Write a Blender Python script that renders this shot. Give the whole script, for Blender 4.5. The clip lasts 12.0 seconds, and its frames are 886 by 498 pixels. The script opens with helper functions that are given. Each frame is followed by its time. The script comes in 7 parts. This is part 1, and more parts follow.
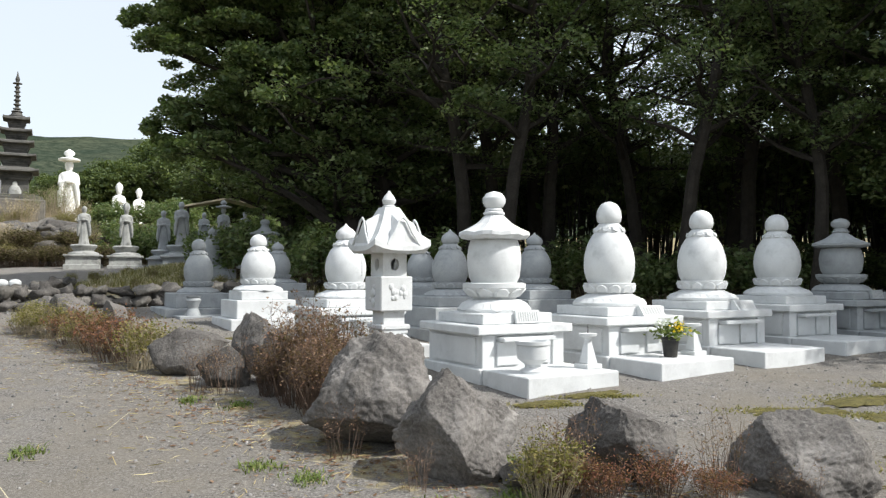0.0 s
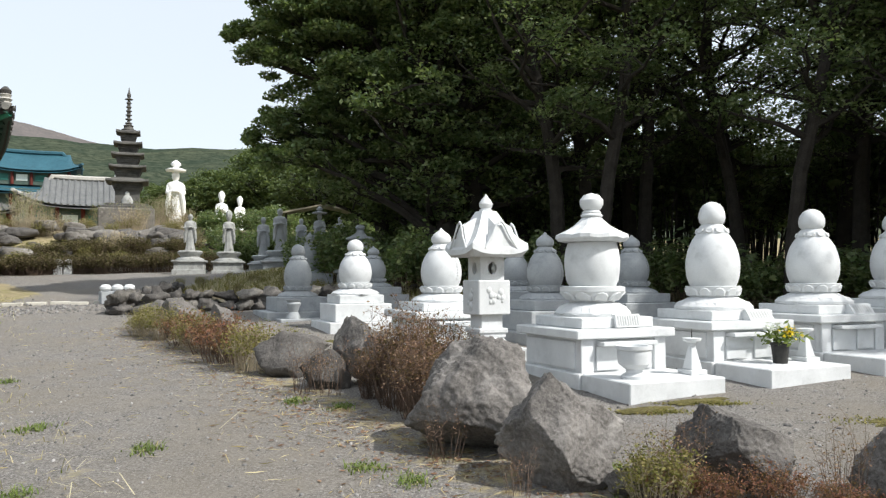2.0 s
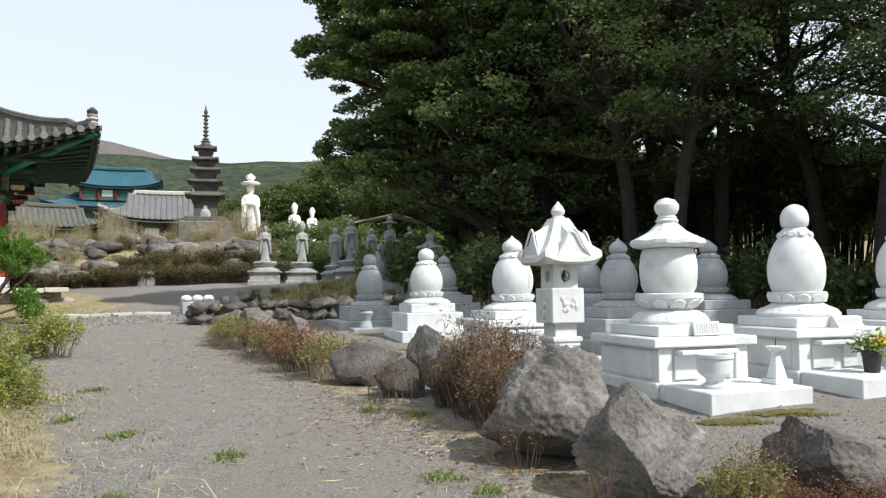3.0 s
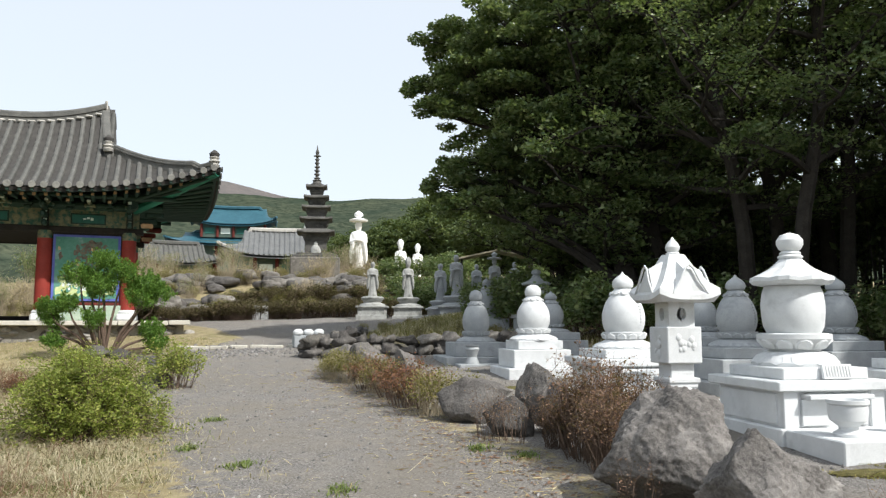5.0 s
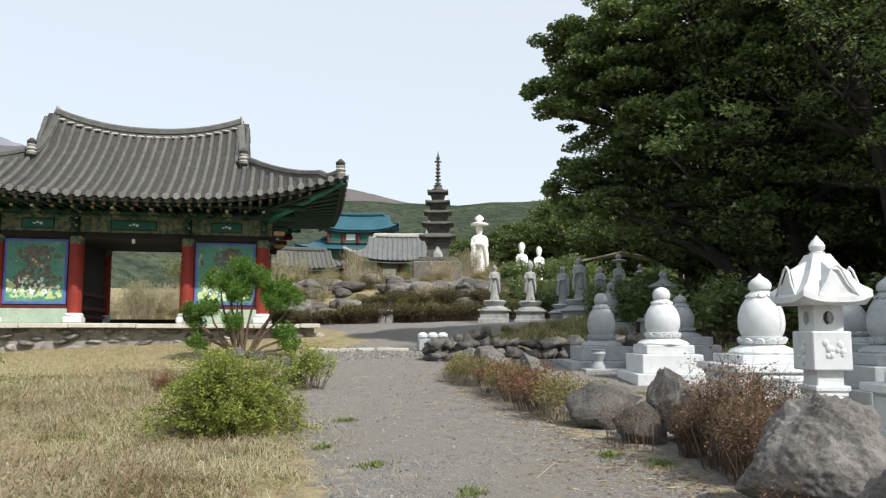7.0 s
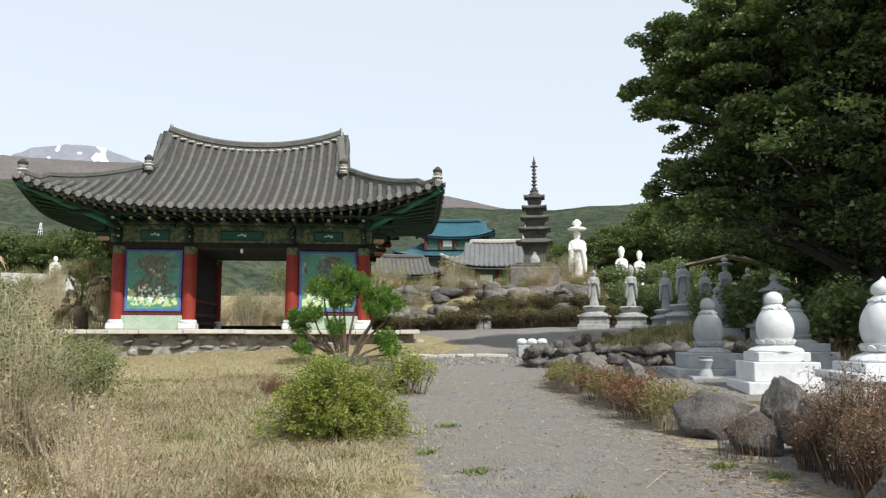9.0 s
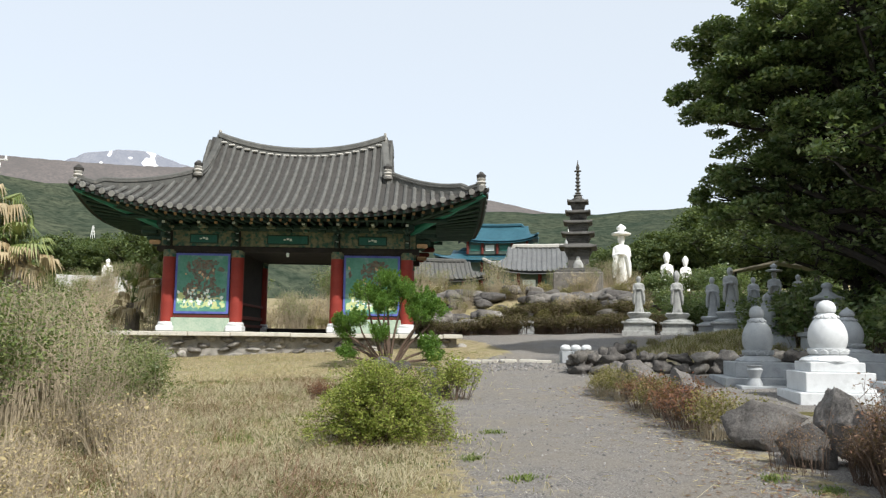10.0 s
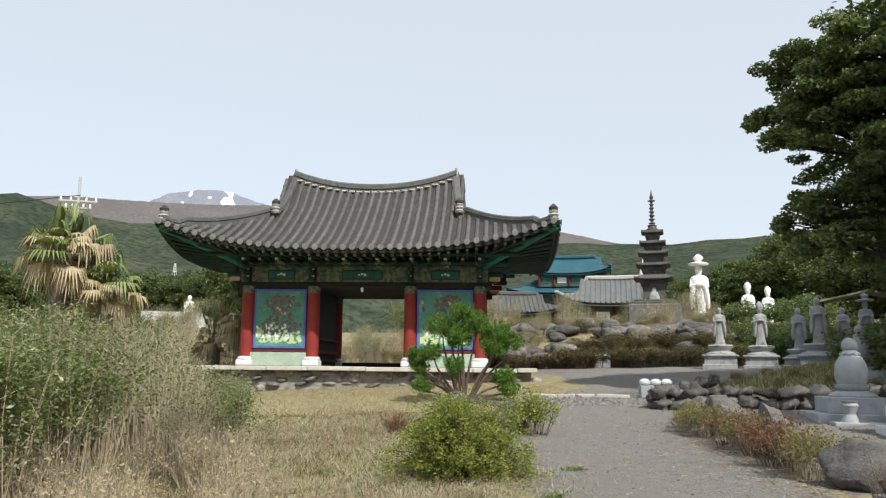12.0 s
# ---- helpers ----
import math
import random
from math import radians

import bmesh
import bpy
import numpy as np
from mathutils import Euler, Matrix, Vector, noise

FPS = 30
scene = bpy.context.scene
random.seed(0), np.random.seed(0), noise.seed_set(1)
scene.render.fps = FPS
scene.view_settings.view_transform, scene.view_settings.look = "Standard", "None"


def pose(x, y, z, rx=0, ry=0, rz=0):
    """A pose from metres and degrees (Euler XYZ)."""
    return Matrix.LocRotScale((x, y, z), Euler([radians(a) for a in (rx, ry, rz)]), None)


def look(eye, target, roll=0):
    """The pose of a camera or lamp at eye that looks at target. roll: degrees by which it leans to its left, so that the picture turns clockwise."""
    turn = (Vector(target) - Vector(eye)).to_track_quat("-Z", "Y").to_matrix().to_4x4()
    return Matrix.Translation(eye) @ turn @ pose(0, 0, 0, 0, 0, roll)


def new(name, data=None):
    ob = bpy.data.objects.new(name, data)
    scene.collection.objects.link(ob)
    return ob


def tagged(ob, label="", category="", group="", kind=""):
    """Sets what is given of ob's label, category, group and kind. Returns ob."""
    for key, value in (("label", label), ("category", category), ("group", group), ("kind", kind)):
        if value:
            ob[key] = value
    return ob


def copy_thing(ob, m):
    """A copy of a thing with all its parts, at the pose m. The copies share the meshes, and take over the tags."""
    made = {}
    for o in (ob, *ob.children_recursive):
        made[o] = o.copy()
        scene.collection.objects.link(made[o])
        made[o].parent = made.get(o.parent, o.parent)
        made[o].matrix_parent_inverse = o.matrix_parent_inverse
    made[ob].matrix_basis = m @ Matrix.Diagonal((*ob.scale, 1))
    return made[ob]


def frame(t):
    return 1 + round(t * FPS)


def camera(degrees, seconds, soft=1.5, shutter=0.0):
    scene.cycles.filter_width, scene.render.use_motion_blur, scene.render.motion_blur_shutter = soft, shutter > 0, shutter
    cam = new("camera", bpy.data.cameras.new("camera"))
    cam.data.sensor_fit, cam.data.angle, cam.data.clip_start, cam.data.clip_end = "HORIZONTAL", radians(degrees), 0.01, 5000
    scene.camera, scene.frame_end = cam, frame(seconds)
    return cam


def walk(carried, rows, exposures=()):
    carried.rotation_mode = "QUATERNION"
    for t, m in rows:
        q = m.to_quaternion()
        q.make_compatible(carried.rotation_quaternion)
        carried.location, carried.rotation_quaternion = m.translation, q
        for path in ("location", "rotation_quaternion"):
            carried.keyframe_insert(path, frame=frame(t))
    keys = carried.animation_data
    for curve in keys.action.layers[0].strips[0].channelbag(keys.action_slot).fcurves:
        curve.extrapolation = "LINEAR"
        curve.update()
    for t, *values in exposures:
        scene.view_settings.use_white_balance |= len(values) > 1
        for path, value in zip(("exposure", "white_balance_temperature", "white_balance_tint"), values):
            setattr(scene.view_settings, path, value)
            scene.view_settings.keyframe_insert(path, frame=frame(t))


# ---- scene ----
cam = camera(60.5, 12.0, soft=1.3)
PATH = [
    (0, (0.000, 0.000, 1.600), (-0.014, 1.999, 1.673), 0.12),
    (0.5, (-0.008, -0.007, 1.599), (-0.076, 1.991, 1.670), 0.00),
    (1, (-0.027, -0.004, 1.605), (-0.152, 1.991, 1.679), -0.01),
    (1.5, (-0.049, 0.000, 1.603), (-0.228, 1.990, 1.681), -0.03),
    (2, (-0.074, 0.001, 1.603), (-0.324, 1.984, 1.685), -0.12),
    (2.5, (-0.096, 0.002, 1.611), (-0.435, 1.971, 1.701), -0.19),
    (3, (-0.106, 0.009, 1.611), (-0.534, 1.960, 1.715), -0.66),
    (5, (-0.164, -0.003, 1.622), (-0.850, 1.865, 1.821), -0.06),
    (5.5, (-0.180, -0.001, 1.625), (-0.943, 1.834, 1.849), -0.85),
    (6, (-0.191, -0.018, 1.625), (-1.021, 1.786, 1.860), -0.14),
    (6.5, (-0.211, -0.006, 1.628), (-1.118, 1.764, 1.837), 0.17),
    (7, (-0.211, -0.019, 1.623), (-1.183, 1.716, 1.831), 0.07),
    (9, (-0.247, -0.059, 1.628), (-1.430, 1.538, 1.851), 0.09),
    (9.5, (-0.242, -0.095, 1.639), (-1.466, 1.470, 1.865), 0.45),
    (10, (-0.256, -0.130, 1.651), (-1.525, 1.398, 1.884), 0.72),
    (10.5, (-0.259, -0.146, 1.654), (-1.562, 1.349, 1.914), 0.58),
    (11, (-0.268, -0.168, 1.660), (-1.601, 1.296, 1.944), 0.53),
    (11.5, (-0.278, -0.171, 1.660), (-1.649, 1.254, 1.961), 0.79),
    (12, (-0.309, -0.195, 1.660), (-1.707, 1.199, 1.977), 0.64),
]
walk(cam, [(t, look(eye, target, roll)) for t, eye, target, roll in PATH], [(0, 0.2), (3, 0.2), (5, 0.2), (6, 0.1), (9, 0.12), (10, 0.13), (12, 0.0)])

# ---------------------------------------------------------------- world and light
SUN_AZ, SUN_EL = (0.955, -0.295), 47.0
w = bpy.data.worlds.new("sky_world")
scene.world = w
w.use_nodes = True
wn = w.node_tree.nodes
bg = wn["Background"]
sky = wn.new("ShaderNodeTexSky")
sky.sky_type = "NISHITA"
sky.sun_disc = False
sky.sun_elevation = radians(SUN_EL)
sky.sun_rotation = math.atan2(SUN_AZ[0], SUN_AZ[1])
sky.air_density, sky.dust_density, sky.ozone_density = 1.0, 2.2, 1.0
haze = wn.new("ShaderNodeMix")
haze.data_type = "RGBA"
haze.inputs[0].default_value = 0.64
haze.inputs[7].default_value = (7.0, 7.45, 7.8, 1)
w.node_tree.links.new(sky.outputs[0], haze.inputs[6])
w.node_tree.links.new(haze.outputs[2], bg.inputs[0])
bg.inputs[1].default_value = 0.14
sun = new("sun", bpy.data.lights.new("sun", "SUN"))
sun.data.energy, sun.data.angle, sun.data.color = 4.8, radians(0.6), (1.0, 0.975, 0.93)
sun.matrix_world = look((SUN_AZ[0] * 60, SUN_AZ[1] * 60, 60 * math.tan(radians(SUN_EL))), (0, 0, 0))

# ---------------------------------------------------------------- materials


def ramp(nt, fac, stops):
    r = nt.nodes.new("ShaderNodeValToRGB")
    while len(r.color_ramp.elements) < len(stops):
        r.color_ramp.elements.new(0.5)
    for e, (p, c) in zip(r.color_ramp.elements, stops):
        e.position, e.color = p, (*c, 1)
    nt.links.new(fac, r.inputs[0])
    return r.outputs[0]


def noise_tex(nt, vec, scale, detail=6.0, rough=0.6):
    n = nt.nodes.new("ShaderNodeTexNoise")
    n.inputs["Scale"].default_value, n.inputs["Detail"].default_value, n.inputs["Roughness"].default_value = scale, detail, rough
    nt.links.new(vec, n.inputs["Vector"])
    return n.outputs["Fac"]


def mixrgb(nt, fac, a, b, mode="MIX"):
    m = nt.nodes.new("ShaderNodeMix")
    m.data_type, m.blend_type = "RGBA", mode
    for sock, v in ((m.inputs[0], fac), (m.inputs[6], a), (m.inputs[7], b)):
        if isinstance(v, (int, float)):
            sock.default_value = v
        elif isinstance(v, tuple):
            sock.default_value = (*v, 1)
        else:
            nt.links.new(v, sock)
    return m.outputs[2]


def base_mat(name, rough=0.8, metal=0.0, spec=0.4):
    m = bpy.data.materials.new(name)
    m.use_nodes = True
    nt = m.node_tree
    b = nt.nodes["Principled BSDF"]
    b.inputs["Roughness"].default_value, b.inputs["Metallic"].default_value = rough, metal
    b.inputs["Specular IOR Level"].default_value = spec
    return m, nt, b


def surface(name, c1, c2, scale=3.0, fine=40.0, rough=0.85, bump=0.3, stain=None, stain_scale=1.2, stain_at=(0.55, 0.7), vary=0.0, spec=0.3, world_space=False, dist=0.02):
    """Two colours mottled at two scales, fine relief, optional stains with a shape of their own."""
    m, nt, b = base_mat(name, rough, 0.0, spec)
    if world_space:
        vec = nt.nodes.new("ShaderNodeNewGeometry").outputs["Position"]
    else:
        vec = nt.nodes.new("ShaderNodeTexCoord").outputs["Object"]
    big, small = noise_tex(nt, vec, scale), noise_tex(nt, vec, fine, 8.0, 0.7)
    both = nt.nodes.new("ShaderNodeMath")
    both.operation = "MULTIPLY_ADD"
    nt.links.new(small, both.inputs[0])
    both.inputs[1].default_value = 0.55
    half = nt.nodes.new("ShaderNodeMath")
    half.operation = "MULTIPLY"
    nt.links.new(big, half.inputs[0])
    half.inputs[1].default_value = 0.5
    nt.links.new(half.outputs[0], both.inputs[2])
    col = ramp(nt, both.outputs[0], [(0.36, c1), (0.66, c2)])
    if stain:
        s = noise_tex(nt, vec, stain_scale, 5.0, 0.65)
        k = ramp(nt, s, [(stain_at[0], (0, 0, 0)), (stain_at[1], (1, 1, 1))])
        col = mixrgb(nt, k, col, stain)
    if vary:
        info = nt.nodes.new("ShaderNodeObjectInfo").outputs["Random"]
        tone = ramp(nt, info, [(0.0, (1 - vary,) * 3), (1.0, (1 + vary,) * 3)])
        col = mixrgb(nt, 1.0, col, tone, "MULTIPLY")
    nt.links.new(col, b.inputs["Base Color"])
    if bump:
        bp = nt.nodes.new("ShaderNodeBump")
        bp.inputs["Strength"].default_value, bp.inputs["Distance"].default_value = bump, dist
        nt.links.new(both.outputs[0], bp.inputs["Height"])
        nt.links.new(bp.outputs[0], b.inputs["Normal"])
    return m


def leafy(name, c1, c2, c3, rough=0.5, thin=0.35):
    """Leaves: colour differs from leaf to leaf, some light passes through."""
    m, nt, b = base_mat(name, rough, 0.0, 0.35)
    r = nt.nodes.new("ShaderNodeNewGeometry").outputs["Random Per Island"]
    col = ramp(nt, r, [(0.0, c1), (0.55, c2), (1.0, c3)])
    nt.links.new(col, b.inputs["Base Color"])
    t = nt.nodes.new("ShaderNodeBsdfTranslucent")
    nt.links.new(mixrgb(nt, 0.5, col, (0.25, 0.33, 0.05), "MIX"), t.inputs[0])
    mx = nt.nodes.new("ShaderNodeMixShader")
    mx.inputs[0].default_value = thin
    nt.links.new(b.outputs[0], mx.inputs[1])
    nt.links.new(t.outputs[0], mx.inputs[2])
    nt.links.new(mx.outputs[0], nt.nodes["Material Output"].inputs[0])
    return m


M = {}
M["granite"] = surface("white_granite", (0.5, 0.515, 0.52), (0.69, 0.705, 0.71), 2.5, 130, 0.75, 0.2, stain=(0.38, 0.39, 0.39), stain_scale=4.5, stain_at=(0.54, 0.9), dist=0.004)
# stained granite again, with the tree shade put into a darker, greyer colour
M["granite_shade_grey"] = surface("grey_granite", (0.25, 0.265, 0.275), (0.41, 0.43, 0.44), 3.0, 100, 0.8, 0.2, stain=(0.16, 0.165, 0.165), stain_scale=1.8, stain_at=(0.55, 0.8), dist=0.004)
M["granite_old"] = surface("weathered_granite", (0.26, 0.265, 0.25), (0.46, 0.465, 0.45), 3.0, 70, 0.88, 0.3, stain=(0.1, 0.1, 0.085), stain_scale=2.6, stain_at=(0.5, 0.75), dist=0.01)
M["pagoda"] = surface("pagoda_stone", (0.07, 0.068, 0.064), (0.15, 0.145, 0.132), 1.5, 30, 0.9, 0.4, stain=(0.035, 0.035, 0.033), stain_scale=1.4, stain_at=(0.46, 0.7))
M["white_stone"] = surface("white_marble", (0.8, 0.8, 0.78), (0.88, 0.88, 0.86), 2.0, 60, 0.7, 0.08)
M["moss"] = surface("moss", (0.045, 0.042, 0.016), (0.16, 0.14, 0.05), 9, 90, 0.95, 0.8, world_space=True, dist=0.02)
M["lava"] = surface("basalt_boulder", (0.05, 0.046, 0.043), (0.215, 0.2, 0.186), 3.0, 42, 0.95, 0.9, stain=(0.3, 0.285, 0.265), stain_scale=4, stain_at=(0.56, 0.78), vary=0.18, dist=0.025)
M["lava_dark"] = surface("dark_basalt", (0.035, 0.034, 0.033), (0.13, 0.12, 0.11), 4.5, 38, 0.92, 0.9, stain=(0.2, 0.19, 0.17), stain_scale=3.5, stain_at=(0.58, 0.8), vary=0.25, dist=0.04)
M["rubble"] = surface("lichened_rubble", (0.075, 0.068, 0.06), (0.2, 0.186, 0.165), 3.5, 30, 0.92, 0.9, stain=(0.4, 0.38, 0.34), stain_scale=2.0, stain_at=(0.58, 0.8), vary=0.3, dist=0.04)
M["mortared"] = surface("mortared_rubble", (0.19, 0.178, 0.158), (0.37, 0.35, 0.315), 4.0, 30, 0.92, 0.7, stain=(0.08, 0.075, 0.07), stain_scale=2.2, stain_at=(0.55, 0.7), vary=0.2, dist=0.03)
M["tile"] = surface("grey_roof_tile", (0.055, 0.055, 0.051), (0.12, 0.12, 0.11), 3.0, 25, 0.75, 0.4, stain=(0.17, 0.16, 0.14), stain_scale=4.0, stain_at=(0.55, 0.8), vary=0.15, spec=0.35)
M["tile_end"] = surface("eave_tile_face", (0.13, 0.13, 0.12), (0.26, 0.255, 0.235), 6.0, 40, 0.8, 0.3, vary=0.2)
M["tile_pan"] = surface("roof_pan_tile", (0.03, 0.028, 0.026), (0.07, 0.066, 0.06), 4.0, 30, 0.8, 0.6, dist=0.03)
M["plaster"] = surface("ridge_mortar", (0.3, 0.29, 0.26), (0.5, 0.48, 0.44), 4, 40, 0.9, 0.3)
M["red"] = surface("red_column_paint", (0.18, 0.022, 0.015), (0.29, 0.04, 0.028), 2.0, 30, 0.6, 0.15, stain=(0.2, 0.05, 0.04), stain_scale=3.0, stain_at=(0.6, 0.85))
M["red_dark"] = surface("dark_red_boards", (0.07, 0.014, 0.01), (0.14, 0.028, 0.02), 3.0, 40, 0.75, 0.3)
# green timber paint, its colour lowered to hold the shade below the eaves
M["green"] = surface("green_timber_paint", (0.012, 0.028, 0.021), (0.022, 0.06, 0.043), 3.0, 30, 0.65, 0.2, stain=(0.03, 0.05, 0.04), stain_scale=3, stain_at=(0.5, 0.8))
M["green_bright"] = surface("bright_green_paint", (0.015, 0.13, 0.09), (0.03, 0.22, 0.15), 3.0, 30, 0.6, 0.1)
M["timber_dark"] = surface("dark_timber", (0.012, 0.012, 0.011), (0.035, 0.03, 0.026), 4.0, 40, 0.85, 0.3)
M["olive"] = surface("faded_pattern_paint", (0.09, 0.11, 0.06), (0.3, 0.27, 0.17), 6.0, 14, 0.8, 0.15, stain=(0.03, 0.1, 0.08), stain_scale=7.0, stain_at=(0.45, 0.6))
M["teal_panel"] = surface("teal_panel_paint", (0.015, 0.085, 0.07), (0.03, 0.15, 0.12), 3, 30, 0.6, 0.05)
M["blue"] = surface("blue_border_paint", (0.07, 0.08, 0.33), (0.13, 0.16, 0.48), 4, 30, 0.6, 0.05)
M["mural_sky"] = surface("mural_teal", (0.05, 0.19, 0.13), (0.12, 0.3, 0.24), 1.6, 12, 0.65, 0.05, stain=(0.24, 0.36, 0.33), stain_scale=2.6, stain_at=(0.55, 0.75))
M["mural_cloud"] = surface("mural_cloud", (0.4, 0.48, 0.16), (0.6, 0.63, 0.36), 3.0, 12, 0.65, 0.05, stain=(0.25, 0.55, 0.3), stain_scale=4.5, stain_at=(0.52, 0.62))
M["mural_dark"] = surface("mural_brown", (0.04, 0.032, 0.026), (0.22, 0.17, 0.13), 6.0, 20, 0.65, 0.05, stain=(0.1, 0.18, 0.14), stain_scale=9.0, stain_at=(0.5, 0.6))
M["mural_white"] = surface("mural_white", (0.55, 0.65, 0.6), (0.8, 0.85, 0.8), 6.0, 20, 0.65, 0.05)
M["mural_ochre"] = surface("mural_ochre", (0.42, 0.26, 0.15), (0.62, 0.44, 0.27), 6.0, 20, 0.65, 0.05)
M["wall_green"] = surface("pale_green_wall", (0.22, 0.33, 0.25), (0.42, 0.48, 0.38), 3, 20, 0.85, 0.2)
M["slab"] = surface("pale_stone_kerb", (0.4, 0.38, 0.33), (0.6, 0.57, 0.5), 3, 40, 0.85, 0.3, stain=(0.25, 0.23, 0.19), stain_scale=2.0, stain_at=(0.55, 0.8), world_space=True)
M["teal_roof"] = surface("teal_glazed_tile", (0.014, 0.06, 0.085), (0.035, 0.115, 0.15), 1.0, 5, 0.5, 0.3)
M["far_wall"] = surface("hall_timber", (0.03, 0.07, 0.06), (0.1, 0.12, 0.1), 2, 9, 0.8, 0.2)
M["grey_roof"] = surface("pale_grey_tile", (0.1, 0.104, 0.104), (0.175, 0.18, 0.18), 1.5, 8, 0.8, 0.3)
M["bark"] = surface("dark_bark", (0.016, 0.014, 0.012), (0.05, 0.043, 0.036), 5.0, 40, 0.95, 0.9, dist=0.03)
M["bark_pale"] = surface("pale_bark", (0.12, 0.1, 0.08), (0.28, 0.25, 0.21), 5.0, 40, 0.95, 0.7)
M["twig"] = surface("dry_twig", (0.19, 0.155, 0.105), (0.43, 0.365, 0.26), 6.0, 40, 0.95, 0.0, vary=0.2)
M["twig_dark"] = surface("brown_twig", (0.06, 0.042, 0.032), (0.17, 0.12, 0.09), 6.0, 40, 0.95, 0.0)
M["leaf_forest"] = leafy("evergreen_leaf", (0.048, 0.082, 0.035), (0.115, 0.17, 0.07), (0.27, 0.31, 0.15), 0.34, 0.46)
M["leaf_hill"] = leafy("hillside_leaf", (0.036, 0.06, 0.02), (0.068, 0.1, 0.033), (0.13, 0.16, 0.05), 0.6, 0.25)
M["leaf_lime"] = leafy("spring_leaf", (0.13, 0.18, 0.03), (0.24, 0.29, 0.05), (0.4, 0.4, 0.11), 0.55, 0.38)
M["leaf_juniper"] = leafy("juniper_leaf", (0.045, 0.125, 0.018), (0.1, 0.21, 0.03), (0.2, 0.33, 0.06), 0.55, 0.35)
M["leaf_thicket"] = leafy("thicket_leaf", (0.06, 0.095, 0.028), (0.13, 0.17, 0.05), (0.3, 0.32, 0.14), 0.4, 0.3)
M["leaf_brown"] = leafy("withered_leaf", (0.11, 0.05, 0.032), (0.21, 0.11, 0.075), (0.31, 0.2, 0.14), 0.8, 0.3)
M["leaf_rust"] = leafy("russet_leaf", (0.12, 0.035, 0.025), (0.2, 0.075, 0.05), (0.26, 0.14, 0.08), 0.8, 0.3)
M["leaf_olive"] = leafy("olive_leaf", (0.1, 0.1, 0.025), (0.2, 0.18, 0.05), (0.3, 0.24, 0.09), 0.7, 0.3)
M["straw"] = leafy("dry_grass", (0.3, 0.23, 0.11), (0.46, 0.37, 0.2), (0.62, 0.53, 0.33), 0.8, 0.3)
M["straw_grey"] = leafy("bleached_grass", (0.3, 0.25, 0.15), (0.46, 0.4, 0.26), (0.62, 0.56, 0.4), 0.8, 0.3)
M["weed"] = leafy("weed_leaf", (0.07, 0.115, 0.02), (0.13, 0.18, 0.04), (0.22, 0.26, 0.08), 0.6, 0.3)
M["palm_green"] = leafy("palm_frond", (0.07, 0.11, 0.03), (0.14, 0.19, 0.055), (0.24, 0.27, 0.1), 0.5, 0.2)
M["palm_dry"] = leafy("dead_palm_frond", (0.26, 0.19, 0.1), (0.4, 0.31, 0.18), (0.52, 0.43, 0.28), 0.8, 0.2)
M["petal_yellow"] = leafy("yellow_petal", (0.75, 0.5, 0.01), (0.85, 0.65, 0.02), (0.9, 0.75, 0.1), 0.6, 0.2)
M["petal_white"] = leafy("white_petal", (0.75, 0.77, 0.72), (0.8, 0.82, 0.78), (0.85, 0.87, 0.8), 0.6, 0.2)
M["pot"] = surface("black_pot", (0.015, 0.015, 0.015), (0.04, 0.038, 0.035), 4, 30, 0.5, 0.05)
M["concrete"] = surface("utility_concrete", (0.4, 0.4, 0.39), (0.5, 0.5, 0.48), 2, 30, 0.9, 0.1)
M["ink"] = surface("engraving_shade", (0.42, 0.43, 0.43), (0.52, 0.53, 0.53), 4, 30, 0.9, 0.0)
M["shack"] = surface("weathered_shed_roof", (0.2, 0.18, 0.13), (0.34, 0.3, 0.22), 3, 20, 0.9, 0.2)


